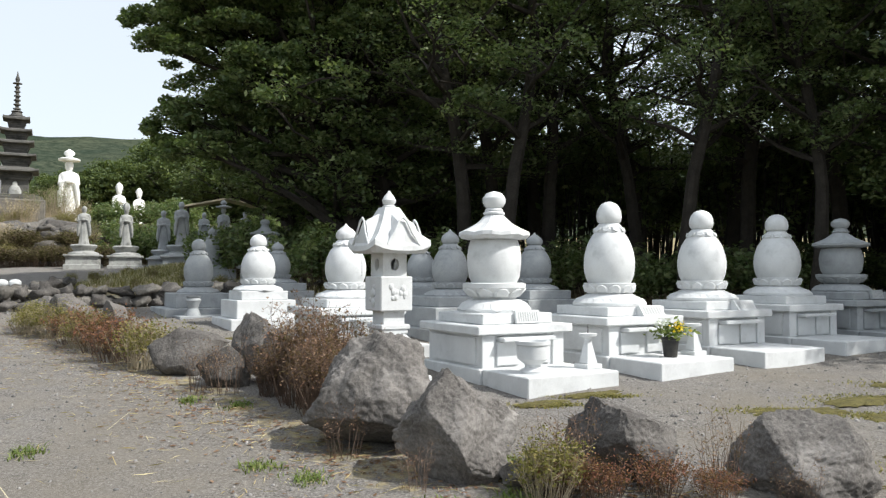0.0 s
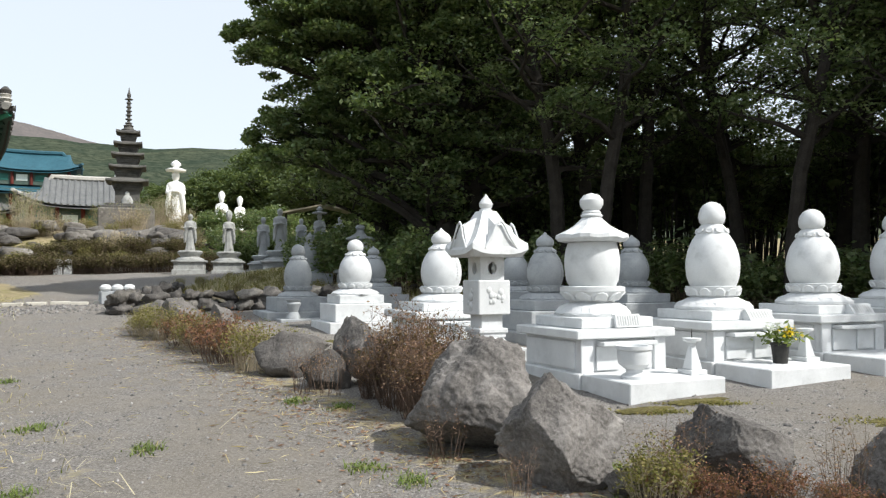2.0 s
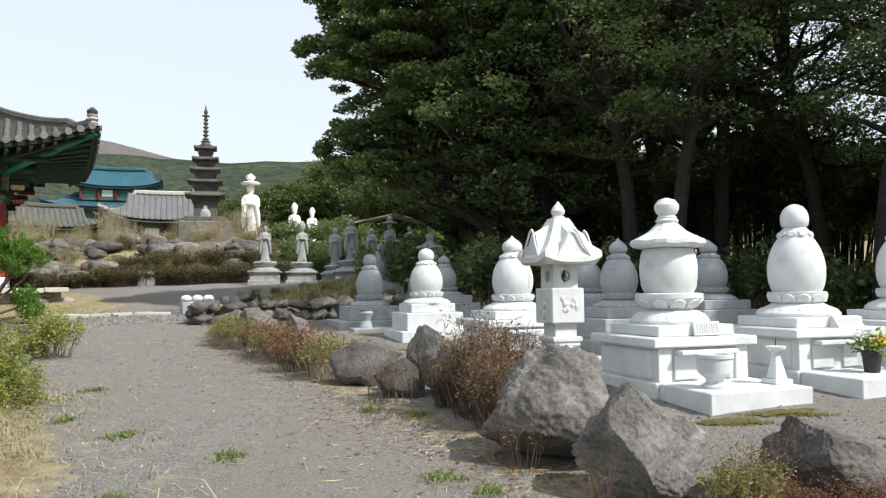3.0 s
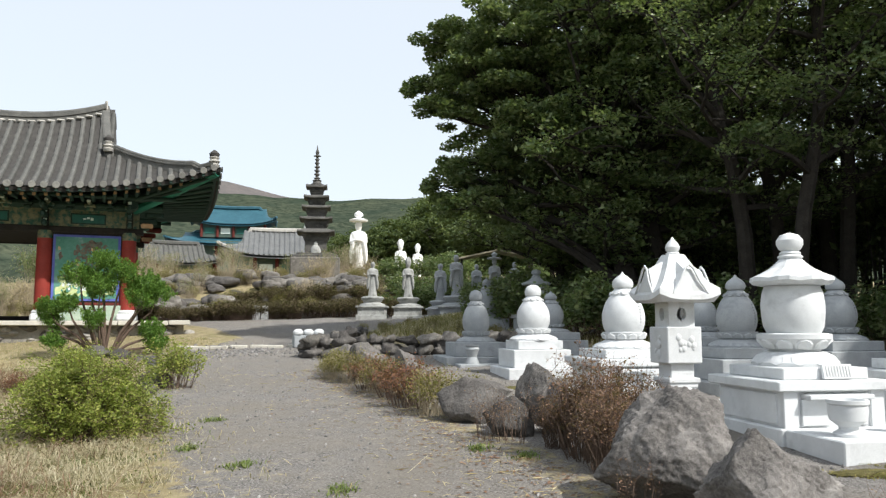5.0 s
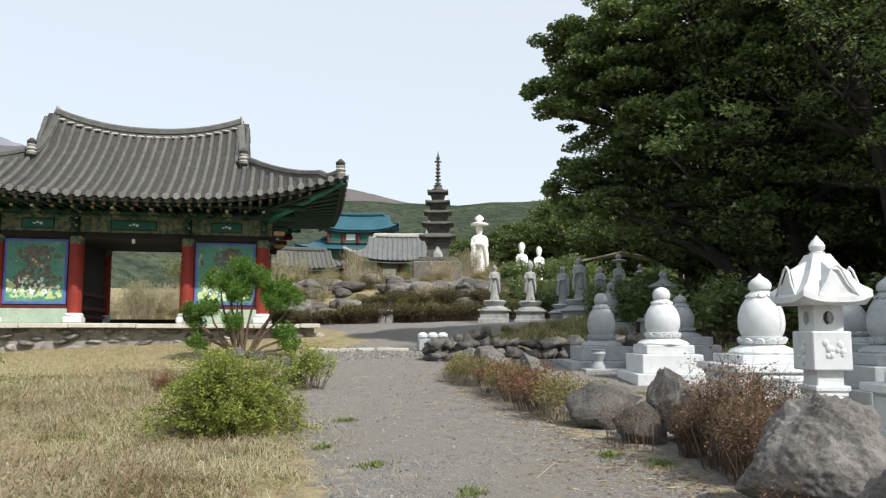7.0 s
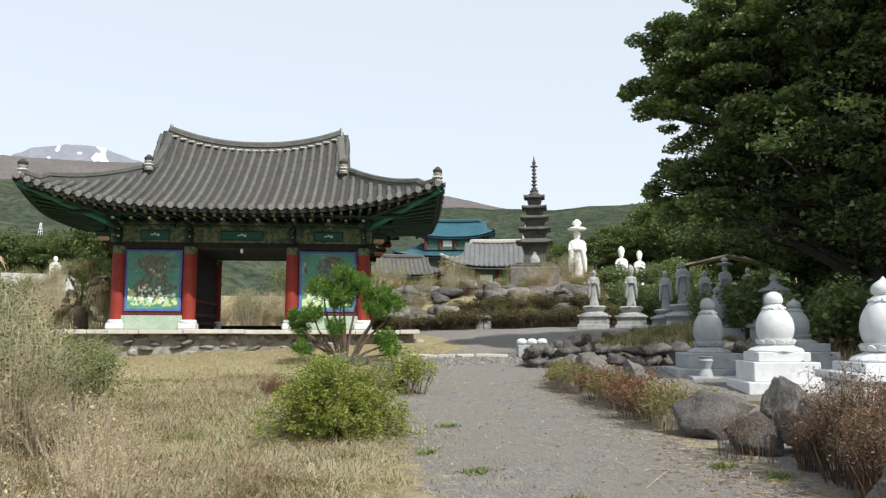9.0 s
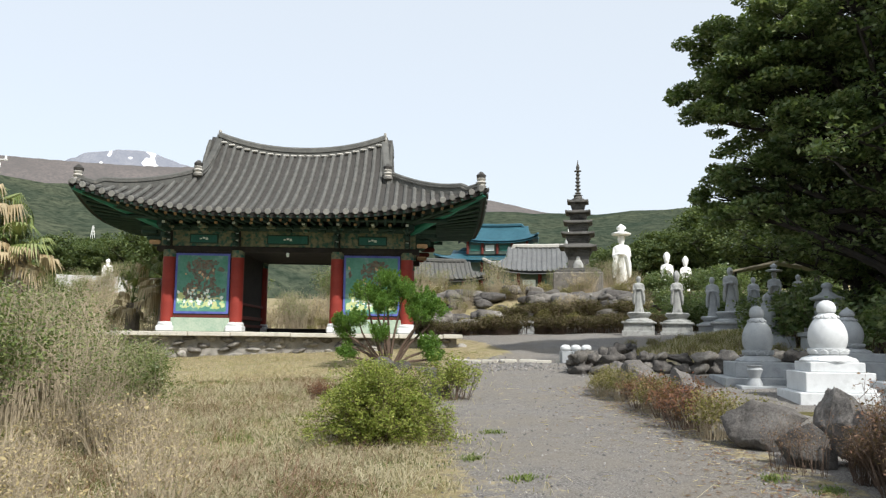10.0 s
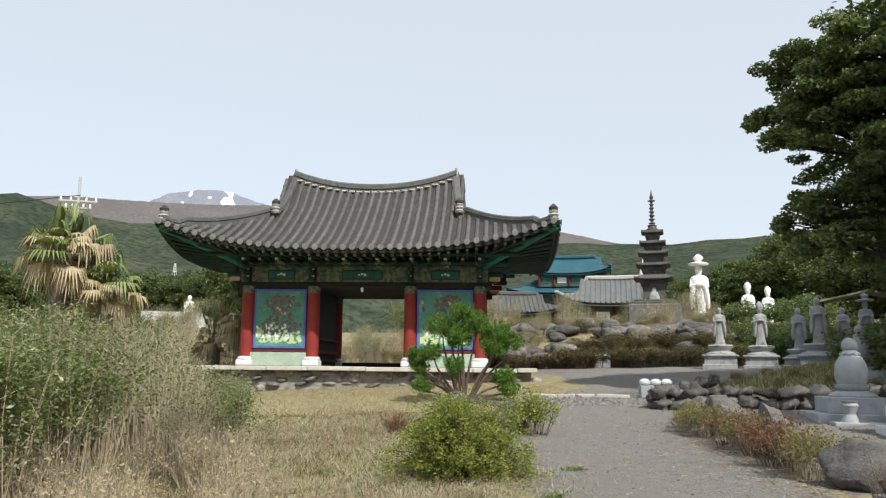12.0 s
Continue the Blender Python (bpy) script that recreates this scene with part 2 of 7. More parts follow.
def ground_material():
    """Grey scoria gravel with pale pebbles; dry turf where the verge is; moss in patches."""
    m, nt, b = base_mat("ground_gravel", 0.95, 0.0, 0.2)
    vec = nt.nodes.new("ShaderNodeNewGeometry").outputs["Position"]
    grit, clod, broad = noise_tex(nt, vec, 46, 8, 0.75), noise_tex(nt, vec, 5, 6, 0.65), noise_tex(nt, vec, 0.55, 5, 0.6)
    gravel = ramp(nt, grit, [(0.36, (0.052, 0.048, 0.045)), (0.51, (0.168, 0.158, 0.148)), (0.64, (0.37, 0.352, 0.328))])
    dusty = ramp(nt, clod, [(0.42, (0, 0, 0)), (0.72, (0.75, 0.75, 0.75))])
    gravel = mixrgb(nt, dusty, gravel, mixrgb(nt, grit, (0.18, 0.168, 0.15), (0.305, 0.285, 0.255)))
    vor = nt.nodes.new("ShaderNodeTexVoronoi")
    vor.inputs["Scale"].default_value = 17.0
    nt.links.new(vec, vor.inputs["Vector"])
    peb = ramp(nt, vor.outputs["Distance"], [(0.09, (1, 1, 1)), (0.14, (0, 0, 0))])
    pick = ramp(nt, noise_tex(nt, vec, 9, 3, 0.5), [(0.53, (0, 0, 0)), (0.62, (1, 1, 1))])
    gravel = mixrgb(nt, mixrgb(nt, 1.0, peb, pick, "MULTIPLY"), gravel, (0.36, 0.345, 0.33))
    earth = ramp(nt, broad, [(0.44, (0, 0, 0)), (0.62, (0.65, 0.65, 0.65))])
    gravel = mixrgb(nt, earth, gravel, mixrgb(nt, grit, (0.1, 0.088, 0.07), (0.3, 0.27, 0.225)))
    soil = ramp(nt, clod, [(0.3, (0.12, 0.095, 0.05)), (0.5, (0.25, 0.205, 0.115)), (0.72, (0.39, 0.335, 0.2))])
    soil = mixrgb(nt, ramp(nt, grit, [(0.35, (0, 0, 0)), (0.7, (0.7, 0.7, 0.7))]), soil, (0.32, 0.275, 0.17))
    green = ramp(nt, noise_tex(nt, vec, 1.7, 6, 0.7), [(0.5, (0, 0, 0)), (0.64, (0.6, 0.6, 0.6))])
    soil = mixrgb(nt, green, soil, mixrgb(nt, grit, (0.08, 0.09, 0.02), (0.27, 0.26, 0.08)))
    at = nt.nodes.new("ShaderNodeAttribute")
    at.attribute_name = "turf"
    edge = nt.nodes.new("ShaderNodeMath")
    edge.operation = "ADD"
    nt.links.new(at.outputs["Fac"], edge.inputs[0])
    off = nt.nodes.new("ShaderNodeMath")
    off.operation = "MULTIPLY_ADD"
    nt.links.new(clod, off.inputs[0])
    off.inputs[1].default_value, off.inputs[2].default_value = 1.3, -0.65
    nt.links.new(off.outputs[0], edge.inputs[1])
    k = ramp(nt, edge.outputs[0], [(0.4, (0, 0, 0)), (0.62, (1, 1, 1))])
    nt.links.new(mixrgb(nt, k, gravel, soil), b.inputs["Base Color"])
    bp = nt.nodes.new("ShaderNodeBump")
    bp.inputs["Strength"].default_value, bp.inputs["Distance"].default_value = 0.75, 0.025
    nt.links.new(grit, bp.inputs["Height"])
    nt.links.new(bp.outputs[0], b.inputs["Normal"])
    return m


M["ground"] = ground_material()


def hill_material(name, low, high, top, snow=None):
    m, nt, b = base_mat(name, 1.0, 0.0, 0.0)
    vec = nt.nodes.new("ShaderNodeNewGeometry").outputs["Position"]
    n1, n2 = noise_tex(nt, vec, 0.011, 6, 0.65), noise_tex(nt, vec, 0.14, 6, 0.75)
    col = mixrgb(nt, ramp(nt, n1, [(0.4, (0, 0, 0)), (0.62, (1, 1, 1))]), low, high)
    col = mixrgb(nt, ramp(nt, n2, [(0.38, (0.9, 0.9, 0.9)), (0.6, (0, 0, 0))]), col, top)
    if snow:
        at = nt.nodes.new("ShaderNodeAttribute")
        at.attribute_name = "snow"
        col = mixrgb(nt, ramp(nt, at.outputs["Fac"], [(0.4, (0, 0, 0)), (0.6, (1, 1, 1))]), col, snow)
    nt.links.new(col, b.inputs["Base Color"])
    return m


# aerial haze is mixed into these base colours: paler and bluer farther off
M["hill_near"] = hill_material("wooded_hill", (0.045, 0.06, 0.043), (0.085, 0.095, 0.063), (0.02, 0.03, 0.021))
M["hill_moor"] = hill_material("brown_moor", (0.125, 0.112, 0.108), (0.165, 0.143, 0.137), (0.1, 0.098, 0.095))
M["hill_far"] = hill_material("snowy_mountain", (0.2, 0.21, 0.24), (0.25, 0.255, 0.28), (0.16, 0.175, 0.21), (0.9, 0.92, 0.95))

# ---------------------------------------------------------------- mesh tools
rng = np.random.default_rng(7)


def part(name, bm, material, parent=None, label="", smooth=False):
    """Links a bmesh as one mesh object under a thing or a part."""
    me = bpy.data.meshes.new(name)
    bmesh.ops.recalc_face_normals(bm, faces=bm.faces)
    bm.to_mesh(me)
    bm.free()
    me.materials.append(material)
    if smooth:
        me.shade_smooth()
        me.set_sharp_from_angle(angle=radians(34))
    ob = new(name, me)
    ob.parent = parent
    if label:
        tagged(ob, label)
    return ob


def share(ob, m, parent):
    """Another piece on the same mesh."""
    o = new(ob.name.split(".")[0], ob.data)
    o.parent = parent
    o.matrix_basis = m
    return o


def mesh_np(name, verts, faces, material, parent=None, label="", smooth=False):
    me = bpy.data.meshes.new(name)
    v, f = np.asarray(verts, np.float32), np.asarray(faces, np.int32)
    k = f.shape[1]
    me.vertices.add(len(v))
    me.vertices.foreach_set("co", v.ravel())
    me.loops.add(f.size)
    me.loops.foreach_set("vertex_index", f.ravel())
    me.polygons.add(len(f))
    me.polygons.foreach_set("loop_start", np.arange(0, f.size, k, dtype=np.int32))
    me.update(calc_edges=True)
    me.materials.append(material)
    if smooth:
        me.shade_smooth()
    ob = new(name, me)
    ob.parent = parent
    if label:
        tagged(ob, label)
    return ob


def thing(name, x, y, z, rz=0.0, label="", category="", group="", kind=""):
    e = new(name)
    e.matrix_basis = pose(x, y, z, 0, 0, rz)
    e.empty_display_size = 0.2
    return tagged(e, label, category, group, kind)


def box(bm, c, s, bevel=0.0, top=1.0, rz=0.0):
    """A box with centre c and size s; top: how far its upper face is drawn in."""
    r = bmesh.ops.create_cube(bm, size=1.0)
    vs = r["verts"]
    for v in vs:
        k = top if v.co.z > 0 else 1.0
        v.co = Vector((v.co.x * s[0] * k, v.co.y * s[1] * k, v.co.z * s[2]))
    if bevel:
        es = list({e for v in vs for e in v.link_edges})
        vs = list({v for f in bmesh.ops.bevel(bm, geom=es, offset=bevel, segments=1, affect="EDGES")["faces"] for v in f.verts} | {v for v in vs if v.is_valid})
    m = pose(c[0], c[1], c[2], 0, 0, rz)
    for v in vs:
        if v.is_valid:
            v.co = m @ v.co
    return vs


def lathe(bm, profile, n=28, c=(0, 0), squash=1.0, lobes=0, lobe=0.0, twist=0.0):
    """Turns a profile of (radius, height) round the z axis; lobes scallop it."""
    rings = []
    for r, z in profile:
        ring = []
        for i in range(n):
            a = 2 * math.pi * i / n + twist
            k = 1.0 + (lobe * abs(math.cos(lobes * a / 2)) if lobes else 0.0)
            ring.append(bm.verts.new((c[0] + r * k * math.cos(a), c[1] + r * k * squash * math.sin(a), z)))
        rings.append(ring)
    for a, b in zip(rings, rings[1:]):
        for i in range(n):
            bm.faces.new((a[i], a[(i + 1) % n], b[(i + 1) % n], b[i]))
    bm.faces.new(rings[0][::-1])
    bm.faces.new(rings[-1])
    return rings


def tube(bm, pts, radii, n=6):
    """A tapering limb through points."""
    pts = [Vector(p) for p in pts]
    rings, side = [], Vector((1, 0, 0))
    for i, p in enumerate(pts):
        d = (pts[min(i + 1, len(pts) - 1)] - pts[max(i - 1, 0)]).normalized()
        side = (side - d * side.dot(d))
        side = side.normalized() if side.length > 1e-3 else d.orthogonal().normalized()
        up = d.cross(side)
        r = radii[i] if isinstance(radii, (list, tuple)) else radii
        rings.append([bm.verts.new(p + (side * math.cos(2 * math.pi * k / n) + up * math.sin(2 * math.pi * k / n)) * r) for k in range(n)])
    for a, b in zip(rings, rings[1:]):
        for k in range(n):
            bm.faces.new((a[k], a[(k + 1) % n], b[(k + 1) % n], b[k]))
    bm.faces.new(rings[0][::-1])
    bm.faces.new(rings[-1])


def leaves_np(centres, size, rnd, droop=0.0, aspect=0.5, jitter=0.4, up=0.35):
    """Small folded leaves at the centres, turned at random: verts and faces."""
    n = len(centres)
    d = rnd.normal(size=(n, 3))
    d[:, 2] = d[:, 2] * 0.5 - droop
    d /= np.linalg.norm(d, axis=1, keepdims=True)
    nrm = rnd.normal(size=(n, 3)) + np.array([0, 0, up * 3])
    s = np.cross(d, nrm)
    s /= np.linalg.norm(s, axis=1, keepdims=True) + 1e-6
    t = np.cross(s, d)
    L = size * (1 + jitter * (rnd.random((n, 1)) * 2 - 1))
    W = L * aspect * 0.5
    c = np.asarray(centres)
    v = np.stack([c - d * L * 0.5, c + s * W + t * W * 0.3, c + d * L * 0.5, c - s * W + t * W * 0.3], 1).reshape(-1, 3)
    f = np.arange(4 * n).reshape(-1, 4)
    return v, f


def blades_np(xy, z, height, width, rnd, lean=0.5):
    """Grass blades: a narrow bent strip of two faces each, as verts and quads."""
    n = len(xy)
    a = rnd.random(n) * 2 * np.pi
    h = height * (0.45 + 0.9 * rnd.random(n))
    dx, dy = np.cos(a), np.sin(a)
    b = np.c_[xy, z]
    ln = (lean * (0.2 + rnd.random(n)) * h)[:, None]
    dirv, side = np.c_[dx, dy, 0 * dx], np.c_[-dy, dx, 0 * dx] * width * 0.5
    up = np.array([0, 0, 1.0])
    m = b + dirv * ln * 0.35 + up * (h * 0.55)[:, None]
    t = b + dirv * ln + up * (h * np.clip(1 - 0.25 * lean, 0.3, 1))[:, None]
    v = np.stack([b - side, b + side, m - side * 0.8, m + side * 0.8, t - side * 0.15, t + side * 0.15], 1).reshape(-1, 3)
    k = np.arange(n)[:, None] * 6
    f = np.concatenate([k + np.array([0, 1, 3, 2]), k + np.array([2, 3, 5, 4])], 0)
    return v, f


def rock_mesh(name, size, seed, material, parent=None, sharp=0.35, sub=4, peak=None):
    """A boulder: facets cut by random planes, then roughened at three scales."""
    r = random.Random(seed)
    bm = bmesh.new()
    bmesh.ops.create_icosphere(bm, subdivisions=sub, radius=1.0)
    planes = []
    for _ in range(11):
        d = Vector((r.gauss(0, 1), r.gauss(0, 1), r.gauss(0.1, 0.8))).normalized()
        planes.append((d, r.uniform(0.5, 0.88)))
    off = Vector((r.uniform(-50, 50), r.uniform(-50, 50), r.uniform(-50, 50)))
    for v in bm.verts:
        p = v.co.copy()
        for d, h in planes:
            over = p.dot(d) - h
            if over > 0:
                p -= d * over * 0.97
        q = p + off
        k = 1 + sharp * (0.4 * noise.noise(q * 1.3) + 0.24 * noise.noise(q * 3.1) - 0.16 * abs(noise.noise(q * 5.5)) + 0.1 * noise.noise(q * 12.0) + 0.09 * noise.noise(q * 26.0) + (0.06 * noise.noise(q * 55.0) if sub > 5 else 0))
        p *= k
        if peak is not None:
            up = max(0.0, min(1.0, (p.z + 0.6) / 1.4))
            p.x = p.x * (1.06 - 0.2 * up) + peak * up
            p.y *= 1.03 - 0.18 * up
        v.co = Vector((p.x * size[0] / 2 * 1.15, p.y * size[1] / 2 * 1.15, p.z * size[2] / 2 * 1.15))
    ob = part(name, bm, material, parent)
    ob.data.shade_smooth()
    return ob


def boulder(x, y, z, size, seed, rz=0.0, mat="lava", label="rough grey basalt boulder bedded in the gravel", group="boulders along the path", tilt=0.0, sub=5, peak=None):
    ob = rock_mesh("boulder", size, seed, M[mat], sub=sub, peak=peak)
    ob.matrix_basis = pose(x, y, z + size[2] * 0.36, tilt, 0, rz)
    return tagged(ob, label, "boulder", group)

# ---------------------------------------------------------------- ground and distance


def smooth01(a, b, x):
    t = np.clip((x - a) / (b - a), 0, 1)
    return t * t * (3 - 2 * t)


CLIMB = math.tan(radians(3.0))  # how steeply the site rises along y
PATH_L = [(-3.2, 2.5), (-4.4, 5.3), (-8.5, 9.1), (-10.9, 12.9), (-14.2, 17.3)]


def path_left(y):
    """The x of the gravel path's left edge."""
    return np.interp(y, [p[1] for p in PATH_L], [p[0] for p in PATH_L])


def ground_z(x, y):
    """Height of the land: flat yard, raised statue bed, court and garden mound beyond it."""
    x, y = np.asarray(x, float), np.asarray(y, float)
    r = np.hypot(x, y)
    z = 0.02 * np.sin(x * 1.7 + y) * np.cos(y * 1.3) * smooth01(1, 4, r)
    ahead = -0.49 * x + 0.87 * y
    z = z + 0.38 * smooth01(20.5, 30.0, ahead)
    bed = smooth01(-10.6, -9.4, x) * smooth01(17.8, 18.7, y + 0.43 * (x + 6.16)) * (1 - smooth01(-3.0, 2.0, x))
    z = z + 0.3 * bed * (1 - smooth01(24, 31, ahead) * 0.75)
    garden = (1 - smooth01(-12, 8, -x - 1.2 * y)) * smooth01(35.5, 44.0, ahead) * (1 - smooth01(0.0, 14.0, x + 0.2 * y))
    z = z + 1.9 * garden
    z = z + 1.0 * smooth01(60, 95, ahead)
    z = z + 2.9 * smooth01(30, 62, r) * smooth01(0, 20, -x - 1.2 * y)
    z = z + 0.5 * smooth01(9, 20, -x - 0.25 * y) * (1 - smooth01(3, 13, y)) * 0.4
    return z


def make_ground():
    def axis(lo, hi, step, far):
        mid = list(np.arange(lo, hi + 1e-6, step))
        out, d = [], step
        v = hi
        while v < far:
            d *= 1.22
            v += d
            out.append(v)
        neg, d, v = [], step, lo
        while v > -far:
            d *= 1.22
            v -= d
            neg.append(v)
        return np.array(neg[::-1] + mid + out)

    xs, ys = axis(-30, 10, 0.2, 3500), axis(-3, 34, 0.2, 3500)
    X, Y = np.meshgrid(xs, ys, indexing="ij")
    Z = ground_z(X, Y)
    n, m = len(xs), len(ys)
    v = np.stack([X, Y, Z], -1).reshape(-1, 3)
    i = (np.arange(n - 1)[:, None] * m + np.arange(m - 1)[None]).ravel()
    f = np.stack([i, i + m, i + m + 1, i + 1], 1)
    g = mesh_np("ground", v, f, M["ground"], smooth=True)
    x, y = v[:, 0], v[:, 1]
    ahead = -0.49 * x + 0.87 * y
    left = np.maximum(smooth01(-1.2, 1.0, path_left(y) - x), 0.3 * smooth01(-3.6, -0.5, path_left(y) - x) * smooth01(13, 9, y)) * (1 - smooth01(19.5, 21, y + 0.7 * (x + 14)))
    right = smooth01(-0.45, 0.35, x - np.interp(y, [3.0, 4.7, 5.6, 7.6, 9.2, 13.2, 18], [-0.3, -0.6, -1.15, -2.65, -4.1, -7.1, -10])) * (1 - smooth01(0.5, 1.4, x - np.interp(y, [3.0, 4.7, 5.6, 7.6, 9.2, 13.2, 18], [-0.3, -0.6, -1.15, -2.65, -4.1, -7.1, -10]))) * smooth01(4.2, 5.2, y) * 0.5
    bed = smooth01(17.6, 18.6, y + 0.43 * (x + 6.16)) * smooth01(-10.6, -9.4, x)
    far = smooth01(33.5, 35.5, ahead) + smooth01(28, 34, -x)
    back = 1 - smooth01(-4, -1, y)
    turf = np.clip(np.maximum.reduce([left, right, bed * 0.9, np.clip(far, 0, 1), back * 0.8]), 0, 1)
    a = g.data.attributes.new("turf", "FLOAT", "POINT")
    a.data.foreach_set("value", turf.astype(np.float32))
    return tagged(g, "grey scoria gravel yard with dry turf verges", "ground", kind="structure")


make_ground()


def hill(name, dist, line, depth, material, label, bump=0.03, snow=None, base=-5.0, seed=0.0):
    """A range of hills: its skyline given as bearings (degrees left of +y) and slopes seen from the yard."""
    b0, b1 = line[0][0], line[-1][0]
    nb, nr = 300, 40
    bs = np.linspace(b0, b1, nb)
    line = sorted(line)
    hs = np.interp(bs, [p[0] for p in line], [p[1] for p in line]) + 0.006
    v, sn = [], []
    for j in range(nr):
        s = j / (nr - 1)
        for b, h in zip(bs, hs):
            d = dist * (1 - depth * (1 - s))
            rise = s ** 1.25
            wob = noise.noise(Vector((b * 0.35 + seed, s * 5, 0.3))) * bump * (1 - s) + 0.35 * bump * noise.noise(Vector((b * 1.9, s * 14, seed)))
            a = radians(b)
            z = base + (dist * h - base) * max(0.0, rise + wob * 2.0)
            v.append((-math.sin(a) * d, math.cos(a) * d, z))
            sn.append(max(0.0, min(1.0, 0.5 + 1.6 * snow(b, s) + min(0.0, (s - 0.78) * 6))) if snow else 0.0)
    i = (np.arange(nr - 1)[:, None] * nb + np.arange(nb - 1)[None]).ravel()
    f = np.stack([i, i + 1, i + nb + 1, i + nb], 1)
    ob = mesh_np(name, v, f, material, smooth=True)
    a = ob.data.attributes.new("snow", "FLOAT", "POINT")
    a.data.foreach_set("value", np.array(sn, np.float32))
    return tagged(ob, label, "hill", kind="structure")


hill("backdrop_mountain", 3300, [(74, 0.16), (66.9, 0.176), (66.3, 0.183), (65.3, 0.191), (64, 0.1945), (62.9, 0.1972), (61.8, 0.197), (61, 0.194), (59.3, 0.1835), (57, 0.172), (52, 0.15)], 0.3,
     M["hill_far"], "distant volcano coloured blue-grey for haze, with a patch of snow", 0.012,
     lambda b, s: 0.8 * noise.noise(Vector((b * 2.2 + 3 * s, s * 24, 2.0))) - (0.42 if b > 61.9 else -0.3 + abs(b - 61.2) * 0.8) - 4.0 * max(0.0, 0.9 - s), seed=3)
hill("backdrop_moor", 1900, [(115, 0.15), (90, 0.168), (76, 0.176), (72.1, 0.1814), (68.6, 0.18), (66, 0.179), (62, 0.178), (58.5, 0.179), (50, 0.17), (42, 0.155), (38, 0.142), (35.5, 0.133), (32.5, 0.119), (29, 0.105), (20, 0.09)], 0.35,
     M["hill_moor"], "brown heather moor below the mountain", 0.012, seed=8)
hill("backdrop_hill", 900, [(140, 0.15), (110, 0.17), (90, 0.18), (75.5, 0.1807), (73.5, 0.175), (71, 0.161), (68, 0.152), (60, 0.145), (50, 0.135), (40, 0.126), (36, 0.122), (33, 0.119), (31, 0.115), (28.7, 0.1128), (24.6, 0.1145), (22, 0.1145), (10, 0.12), (0, 0.11), (-30, 0.1), (-70, 0.1), (-120, 0.1), (-180, 0.12), (-220, 0.15)], 0.72,
     M["hill_near"], "green wooded hills along the skyline", 0.05, seed=5)

# ---------------------------------------------------------------- temple gate
GX, GY, GZ, GRZ = -22.44, 17.70, 0.84, 41.3
HU, V0, VM = 7.12, -2.3, 2.2
Z_EAVE, Z_RIDGE = 4.06, 7.17
U_IN, V_IN = 3.72, 0.62


def roof_z(u, v):
    """Height of the hip-and-gable roof skin over the terrace."""
    a = (HU - abs(u)) / (HU - U_IN)
    vv = VM - abs(v - VM)
    b = (vv - V0) / (V_IN - V0)
    s = b if abs(u) <= U_IN else min(a, b)
    t = s * (V_IN - V0) / (VM - V0)
    z = Z_EAVE + (Z_RIDGE - Z_EAVE) * (0.66 * t + 0.34 * t * t)
    lift = abs(u / HU) ** 3.0 * (1 - min(1.0, max(0.0, b)) * 0.75)
    side = (abs(v - VM) / (VM - V0)) ** 3.0 * max(0.0, 1 - max(0.0, a)) if abs(u) > U_IN else 0.0
    return z + 0.62 * min(1.0, abs(u) / 3.4) ** 2.2 * max(0.0, (t - 0.75) / 0.25) + 0.88 * max(lift, 0.0) * (1 if abs(u) <= U_IN or b <= a else max(side, 0.0) ** 0.5) + 0.12 * abs(u / HU) ** 2


